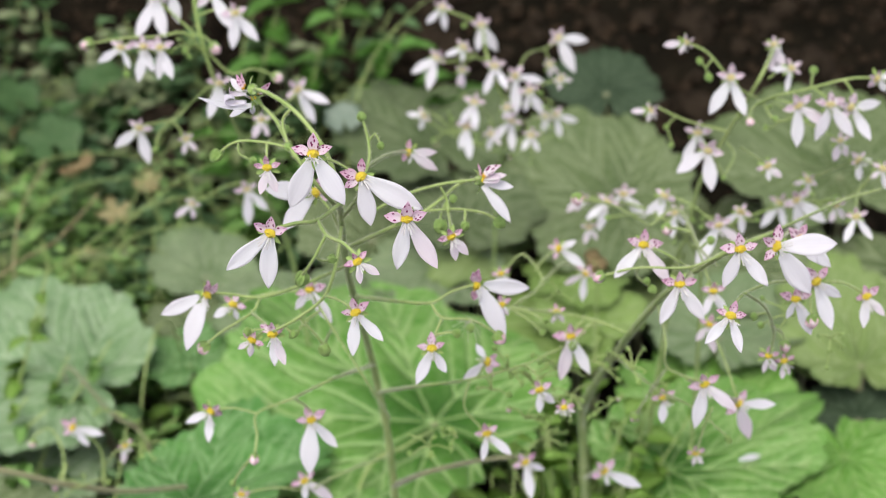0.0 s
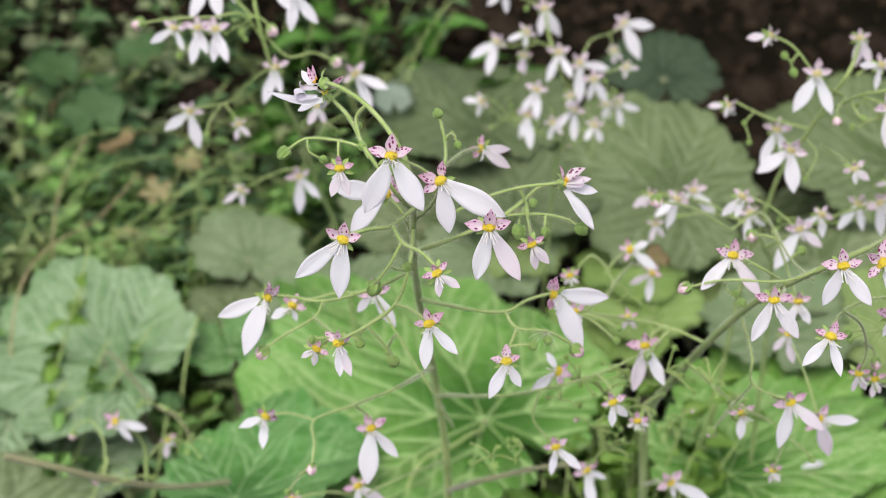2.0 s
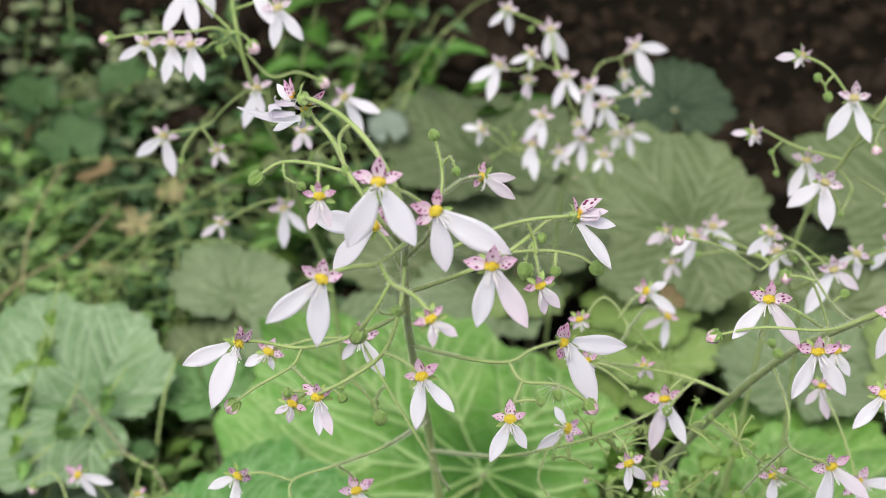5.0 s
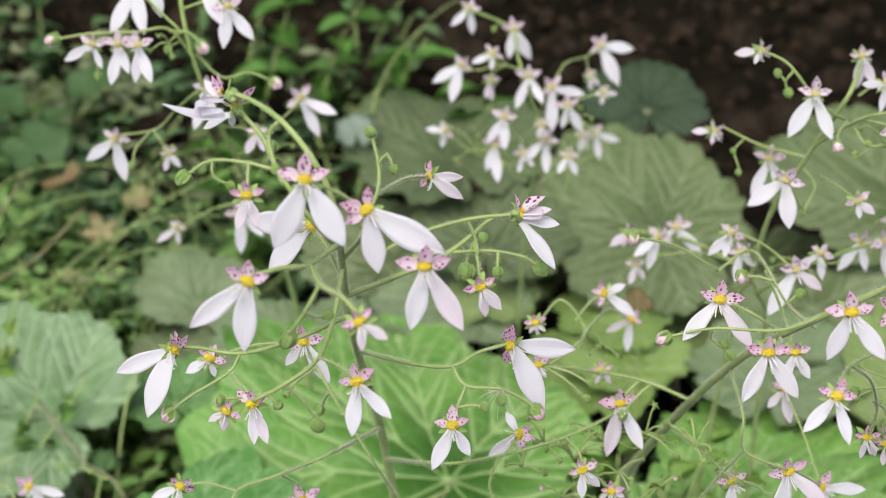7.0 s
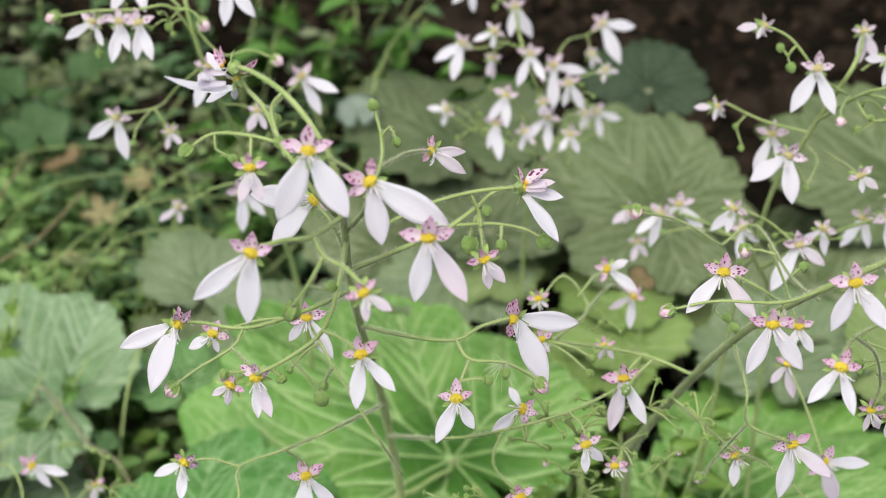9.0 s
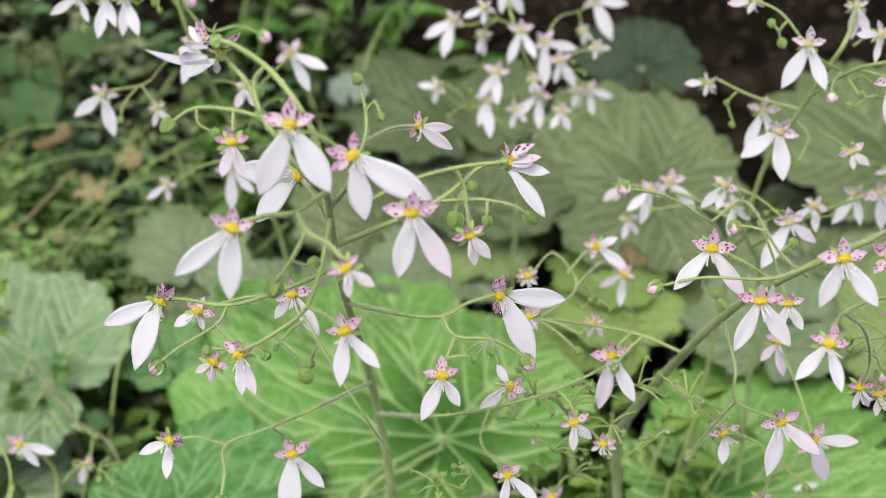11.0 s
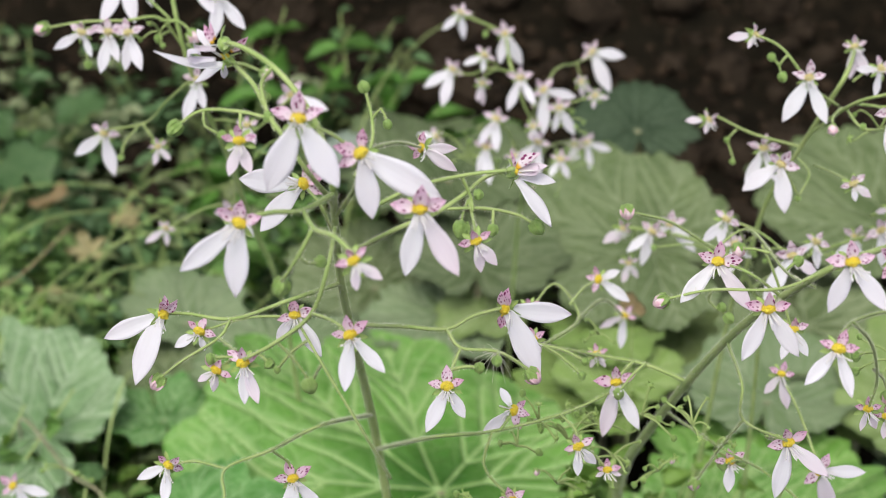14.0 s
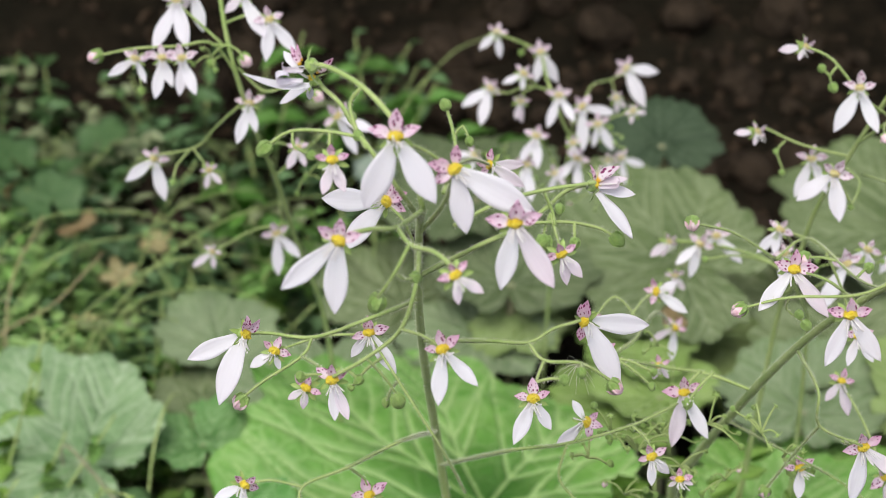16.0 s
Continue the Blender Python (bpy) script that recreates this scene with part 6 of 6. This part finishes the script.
bloom(distant, (0.0188, 0.4172, 0.2256), "white", -35, 9.0, -1, 9.5, small=0.0029)
branch(distant, 0.32, 0.26, (0.0198, 0.4213, 0.2229), (0.0177, 0.4192, 0.2202), (0.0157, 0.4166, 0.2164), name="pedicel")
bloom(distant, (0.0157, 0.4155, 0.2170), "white", 6, 11.1, -16, 7.7, small=0.0031)
branch(distant, 0.32, 0.26, (0.0294, 0.4290, 0.2204), (0.0298, 0.4247, 0.2216), (0.0303, 0.4199, 0.2218), name="pedicel")
bloom(distant, (0.0303, 0.4189, 0.2224), "pink", -14, 3.7, 23, 3.9, small=0.0023)
branch(distant, 0.32, 0.26, (0.0308, 0.4306, 0.2173), (0.0315, 0.4276, 0.2164), (0.0322, 0.4242, 0.2146), name="pedicel")
bloom(distant, (0.0322, 0.4232, 0.2152), "white", -48, 10.3, 2, 10.1, small=0.0030)
branch(distant, 0.32, 0.26, (0.0381, 0.4342, 0.2098), (0.0386, 0.4282, 0.2107), (0.0392, 0.4215, 0.2101), name="pedicel")
bloom(distant, (0.0392, 0.4204, 0.2107), "white", -33, 5.7, 24, 5.8, small=0.0025)
bloom(distant, (0.0530, 0.4705, 0.1945), "white", 6, 8.9, 74, 8.5, small=0.0029)
branch(distant, 0.32, 0.26, (0.0528, 0.4693, 0.1948), (0.0507, 0.4704, 0.1944), (0.0485, 0.4712, 0.1934), name="pedicel")
bloom(distant, (0.0485, 0.4702, 0.1940), "white", -8, 5.4, 18, 4.7, small=0.0024)
bloom(distant, (0.0008, 0.4451, 0.2077), "white", -97, 5.9, -13, 5.0, small=0.0025)
branch(distant, 0.32, 0.26, (0.0247, 0.4295, 0.2134), (0.0249, 0.4260, 0.2125), (0.0250, 0.4220, 0.2107), name="pedicel")
bloom(distant, (0.0250, 0.4209, 0.2113), "white", -12, 5.4, 40, 4.6, small=0.0024)
branch(distant, 0.32, 0.26, (0.0181, 0.4516, 0.2428), (0.0173, 0.4522, 0.2418), (0.0164, 0.4525, 0.2404), name="pedicel")
bud(distant, (0.0164, 0.4525, 0.2404), 2.2)
branch(distant, 0.32, 0.26, (0.0409, 0.4312, 0.2244), (0.0420, 0.4308, 0.2238), (0.0431, 0.4302, 0.2228), name="pedicel")
bud(distant, (0.0431, 0.4302, 0.2228), 2.0)
grow_hairs(distant, 5, 0.00050)

low = stalk("low reddish flowering stalk with few pinkish flowers")
branch(low, 1.15, 0.95, (-0.1449, 0.3110, 0.1546), (-0.1304, 0.3130, 0.1485), (-0.1168, 0.3187, 0.1388), (-0.0998, 0.3290, 0.1270), (-0.0842, 0.3451, 0.1152), mat=STEM_BROWN, name="stem")
branch(low, 0.70, 0.40, (-0.1071, 0.3260, 0.1316), (-0.1067, 0.3279, 0.1446), (-0.1094, 0.3244, 0.1544), (-0.1125, 0.3224, 0.1589))
branch(low, 0.35, 0.30, (-0.1069, 0.3267, 0.1386), (-0.1042, 0.3358, 0.1384), (-0.1014, 0.3383, 0.1387))
branch(low, 0.35, 0.30, (-0.1186, 0.3190, 0.1391), (-0.1193, 0.3281, 0.1448), (-0.1244, 0.3360, 0.1482), (-0.1305, 0.3376, 0.1448), (-0.1313, 0.3364, 0.1429))
branch(low, 0.30, 0.28, (-0.1186, 0.3191, 0.1393), (-0.1175, 0.3239, 0.1435), (-0.1212, 0.3214, 0.1374))
bloom(low, (-0.1128, 0.3220, 0.1592), "white", 36, 7.4, 76, 9.2, small=0.0029)
bloom(low, (-0.1014, 0.3384, 0.1386), "pink", -9, 5.4, 50, 2.4, small=0.0024)
bud(low, (-0.1212, 0.3208, 0.1367), 3.2, True, lean=(-0.49, -0.57, -1.01))
bud(low, (-0.1313, 0.3361, 0.1425), 3.1, True, lean=(-0.34, -0.73, -1.01))
grow_hairs(low, 5, 0.00050)


# ---- sprays of tiny curled buds on the lower branches ----
def spray(plant, place, count, reach, seed):
    rng4 = random.Random(seed)
    p = Vector(place)
    for _ in range(count):
        d = Vector((rng4.uniform(-1, 1), rng4.uniform(-0.6, 0.3), rng4.uniform(-0.5, 0.9))).normalized() * reach * rng4.uniform(0.5, 1.1)
        e = p + d
        tip = e + Vector((d.x * 0.25, d.y * 0.2, d.length * rng4.uniform(-0.25, 0.2)))
        branch(plant, 0.26, 0.2, p, p + d * 0.5 + Vector((0, 0, reach * 0.12)), e, tip, name="pedicel", hairy=False)
        if rng4.random() < 0.5:
            bud(plant, tip, rng4.uniform(1.1, 1.8), rng4.random() < 0.15)
        else:
            # a spent flower: only its star of sepals is left
            m = (tip - e).to_track_quat("Z", "Y").to_matrix().to_4x4()
            obj("spent_calyx", CALYX_MESH, plant, "empty green star of sepals", Matrix.Translation(tip) @ m @ Matrix.Scale(rng4.uniform(0.0008, 0.0012), 4))


spray(near, (0.0213, 0.2528, 0.2267), 5, 0.006, 0)
spray(near, (0.0080, 0.2482, 0.2088), 4, 0.006, 1)
spray(leaning, (0.0288, 0.2631, 0.2147), 8, 0.008, 2)
spray(leaning, (0.0357, 0.2730, 0.2120), 8, 0.008, 3)
spray(leaning, (0.0329, 0.2792, 0.1831), 6, 0.008, 4)
spray(leaning, (0.0539, 0.2563, 0.2233), 6, 0.006, 5)
spray(leaning, (0.0582, 0.2536, 0.2189), 5, 0.006, 6)
spray(leaning, (0.0387, 0.3005, 0.2193), 4, 0.006, 7)
spray(leaning, (0.0905, 0.2459, 0.2458), 6, 0.007, 8)
spray(leaning, (0.1028, 0.2511, 0.2353), 5, 0.006, 9)
spray(distant, (0.0375, 0.4278, 0.2185), 7, 0.008, 10)
spray(distant, (0.0112, 0.4416, 0.2021), 9, 0.012, 11)
spray(distant, (0.0435, 0.4473, 0.1927), 7, 0.010, 12)
spray(upright, (0.1062, 0.3247, 0.2617), 4, 0.007, 13)
spray(branching, (0.0937, 0.3354, 0.2205), 6, 0.007, 14)
spray(branching, (0.0798, 0.3448, 0.2165), 5, 0.007, 15)
spray(branching, (0.1199, 0.3380, 0.2254), 6, 0.008, 16)
spray(low, (-0.1113, 0.3184, 0.1384), 4, 0.006, 17)
spray(low, (-0.1049, 0.3425, 0.1497), 4, 0.008, 18)
spray(slender, (-0.0699, 0.3575, 0.2743), 4, 0.006, 19)
spray(slender, (-0.0492, 0.3784, 0.2314), 4, 0.007, 20)
spray(leaning, (0.0390, 0.2654, 0.2090), 7, 0.006, 21)
spray(leaning, (0.0447, 0.2658, 0.2196), 6, 0.006, 22)
spray(leaning, (0.0488, 0.2636, 0.2062), 6, 0.006, 23)
spray(leaning, (0.0270, 0.2665, 0.2008), 6, 0.006, 24)
spray(near, (0.0170, 0.2544, 0.2194), 6, 0.005, 25)
spray(low, (-0.0899, 0.3126, 0.1584), 5, 0.006, 26)
spray(near, (0.0005, 0.2552, 0.2007), 5, 0.006, 27)

# ---- litter ----
def lobed_mesh(name, mat, lobes, depth, curl, seed):
    bm = bmesh.new()
    rng5 = random.Random(seed)
    na, rings = 60, 5
    c = bm.verts.new((0, 0, 0))
    grid = []
    for k in range(na):
        a = -math.pi * 0.93 + 2 * math.pi * 0.93 * k / (na - 1)
        r = (1 - depth + depth * abs(math.cos(lobes * a / 2)) ** 0.7) * (0.75 + 0.25 * math.cos(a / 2)) * (1 + 0.05 * rng5.uniform(-1, 1))
        grid.append([bm.verts.new((math.sin(a) * r * q, math.cos(a) * r * q, curl * (q * r) ** 2 * (1 + 0.6 * math.sin(3 * a + seed)) + 0.03 * noise.noise(Vector((math.sin(a) * q * 3, math.cos(a) * q * 3, seed))))) for q in (0.25, 0.5, 0.75, 1.0)])
    for a, b in zip(grid, grid[1:]):
        bm.faces.new((c, b[0], a[0]))
        for i in range(3):
            bm.faces.new((a[i], b[i], b[i + 1], a[i + 1]))
    bmesh.ops.solidify(bm, geom=bm.faces[:], thickness=0.025)
    return mesh_of(name, bm, mat)


GREY_LEAF = plain_material("leaf_grey", (0.3, 0.38, 0.3), (0.42, 0.48, 0.4), 2, 0.6, 0.2)


def litter(name, label, category, mat, place, size, turn, lobes, depth, curl, seed):
    top = tagged(new(name), label, category)
    obj("leaf_blade", lobed_mesh("leaf_blade", mat, lobes, depth, curl, seed), top, "", pose(*place, *turn) @ Matrix.Scale(size, 4))
    x, y, z = place
    bm = bmesh.new()
    tube(bm, curve_points([(x, y, z), (x + 0.002, y + 0.006, z - 0.012), (x + 0.006, y + 0.014, ground_height(x, y) - 0.003)], 0.004), 0.0003, 0.0004, 6)
    part("leaf_stalk", bm, STEM, top)


litter("dead_leaf", "pale brown withered lobed leaf among the weeds", "dead leaf", DEAD, (-0.130, 0.566, 0.117), 0.010, (20, 5, -70), 5, 0.6, 0.3, 1)
litter("dead_leaf", "yellowish withered lobed leaf among the weeds", "dead leaf", DEAD, (-0.140, 0.534, 0.119), 0.009, (25, -10, 20), 5, 0.65, 0.35, 2)
litter("dead_leaf", "small tan withered leaf among the weeds", "dead leaf", DEAD, (-0.150, 0.515, 0.110), 0.007, (10, 20, 120), 3, 0.4, 0.3, 3)
litter("ivy_leaf", "deep green lobed ivy leaf in the weeds", "ivy leaf", WEED[1], (-0.181, 0.601, 0.124), 0.019, (28, 0, 20), 5, 0.35, 0.1, 4)
litter("ivy_leaf", "deep green lobed leaf among the weeds", "ivy leaf", WEED[1], (-0.186, 0.64, 0.12), 0.014, (20, -8, -60), 5, 0.35, 0.1, 5)
litter("ivy_leaf", "deep green lobed leaf over the soil", "ivy leaf", WEED[1], (-0.215, 0.665, 0.118), 0.017, (24, 6, 40), 5, 0.3, 0.1, 10)
litter("ivy_leaf", "deep green broad lobed leaf in the weeds", "ivy leaf", WEED[1], (-0.176, 0.690, 0.116), 0.017, (22, -6, -20), 5, 0.3, 0.1, 11)
litter("dead_leaf", "rusty brown withered leaf beside the ivy leaf", "dead leaf", RUST, (-0.196, 0.606, 0.121), 0.009, (15, 10, 60), 3, 0.4, 0.3, 8)
litter("dead_leaf", "rusty tan withered leaf beside the ivy leaf", "dead leaf", RUST, (-0.166, 0.578, 0.119), 0.011, (20, -10, -60), 3, 0.4, 0.3, 9)
litter("round_leaf", "pale grey-green small round leaf", "leaf", GREY_LEAF, (-0.036, 0.560, 0.152), 0.010, (28, 0, 10), 7, 0.12, 0.1, 6)
litter("dead_leaf", "dark red withered leaf under the round leaves", "dead leaf", RED_LEAF, (0.150, 0.442, 0.030), 0.016, (20, 10, 60), 3, 0.3, 0.3, 7)


# ---- straws, runners and leaf stalks ----
def strand(name, label, mat, r0, r1, *pts):
    bm = bmesh.new()
    tube(bm, curve_points(pts, 0.004), r0 * 0.001, r1 * 0.001, 6, 0.15)
    o = new(name, mesh_of(name, bm, mat))
    tagged(o, label, name.replace("_", " "))


strand("dry_straw", "thin reddish dry straw leaning over the leaves", STRAW, 0.5, 0.35, (-0.190, 0.42, 0.02), (-0.182, 0.455, 0.118), (-0.158, 0.505, 0.125), (-0.146, 0.535, 0.13))
strand("dry_straw", "thin pale dry straw among the weeds", STRAW, 0.4, 0.3, (-0.175, 0.46, 0.03), (-0.178, 0.50, 0.12), (-0.172, 0.55, 0.14))
strand("runner", "thin brown creeping runner over the leaves", STEM_BROWN, 0.55, 0.5, (-0.146, 0.445, 0.05), (-0.1445, 0.432, 0.106), (-0.122, 0.406, 0.102), (-0.105, 0.391, 0.095), (-0.088, 0.375, 0.02))
strand("leaf_stalk", "thin green stalk between the leaves", STEM, 0.5, 0.4, (-0.120, 0.40, 0.03), (-0.112, 0.424, 0.105), (-0.106, 0.455, 0.112), (-0.104, 0.478, 0.06))
strand("grass_stem", "long thin green stem across the weeds", STEM, 0.38, 0.28, (-0.190, 0.50, 0.05), (-0.124, 0.513, 0.132), (-0.074, 0.555, 0.142), (-0.03, 0.60, 0.12))
strand("grass_stem", "long thin green stem across the weeds", STEM, 0.34, 0.26, (-0.210, 0.49, 0.05), (-0.140, 0.500, 0.128), (-0.090, 0.520, 0.135), (-0.050, 0.58, 0.08))
for x, y, dx, dy, top in ((-0.215, 0.52, 0.11, 0.05, 0.128), (-0.175, 0.495, 0.10, 0.035, 0.122), (-0.16, 0.535, 0.085, 0.07, 0.135), (-0.235, 0.555, 0.12, 0.03, 0.13), (-0.2, 0.475, 0.09, 0.05, 0.118)):
    strand("grass_stem", "long thin green stem across the weeds", STEM, 0.36, 0.24, (x, y, 0.04), (x + 0.35 * dx, y + 0.3 * dy, top - 0.01), (x + 0.7 * dx, y + 0.65 * dy, top), (x + dx, y + dy, top - 0.02), (x + 1.2 * dx, y + 1.2 * dy, 0.06))
strand("grass_stem", "thin pale stem behind the flowers", STEM, 0.4, 0.3, (-0.045, 0.55, 0.05), (-0.030, 0.575, 0.155), (-0.005, 0.63, 0.175), (0.02, 0.68, 0.17))
strand("leaf_stalk", "yellowish green leaf stalk rising to the big leaf", STEM, 0.9, 0.8, (-0.045, 0.33, 0.0), (-0.026, 0.350, 0.105), (-0.008, 0.372, 0.110), (0.004, 0.392, 0.102))


def fallen_petal(place, turn, size):
    o = new("fallen_petal", PETALS["long", "white"][1])
    o.matrix_basis = pose(*place, *turn) @ Matrix.Scale(size, 4)
    tagged(o, "fallen white petal lying on a green leaf", "petal")


fallen_petal((0.113, 0.366, 0.1045), (4, 0, -70), 0.009)


def young_leaf(place, foot):
    """A folded young leaf on its own thin stalk."""
    top = tagged(new("young_leaf"), "pale green pointed young leaf on a thin stalk", "leaf")
    m = look(place, (place[0] + 0.1, place[1] - 0.6, place[2] + 0.35)) @ Matrix.Rotation(radians(190), 4, "Z")
    obj("leaf_blade", WEED_LEAVES[3][0], top, "", m @ Matrix.Translation((0, -0.005, 0)) @ Matrix.Diagonal((0.008, 0.0125, 0.008, 1)))
    bm = bmesh.new()
    up = m @ Vector((0, -0.005, 0))
    tube(bm, curve_points([up, (up.x - 0.002, up.y + 0.006, up.z + 0.004), (foot[0], foot[1], ground_height(*foot) - 0.003)], 0.004), 0.0005, 0.0008, 6)
    part("leaf_stalk", bm, STEM, top)


young_leaf((0.0711, 0.3791, 0.0968), (0.071, 0.429))
litter("dead_leaf", "small orange withered leaf on the green leaves", "dead leaf", RUST, (0.0619, 0.4038, 0.1665), 0.0055, (35, 0, 30), 3, 0.35, 0.3, 12)


def seed_tuft(place):
    """A tuft of silky seed hairs caught on a pedicel."""
    rng7 = random.Random(9)
    bm = bmesh.new()
    p = Vector(place)
    for _ in range(22):
        d = Vector((rng7.uniform(-1, 1), rng7.uniform(-0.8, 0.4), rng7.uniform(-1, 0.5))).normalized() * rng7.uniform(0.002, 0.0055)
        tube(bm, curve_points([p, p + d * 0.6, p + d + Vector((0, 0, -0.0006))], 0.0008), 0.00004, 0.000025, 4)
    o = new("seed_tuft", mesh_of("seed_tuft", bm, HAIR))
    tagged(o, "wisp of silky white seed hairs caught on a pedicel", "seed tuft")


seed_tuft((0.0103, 0.2228, 0.2619))
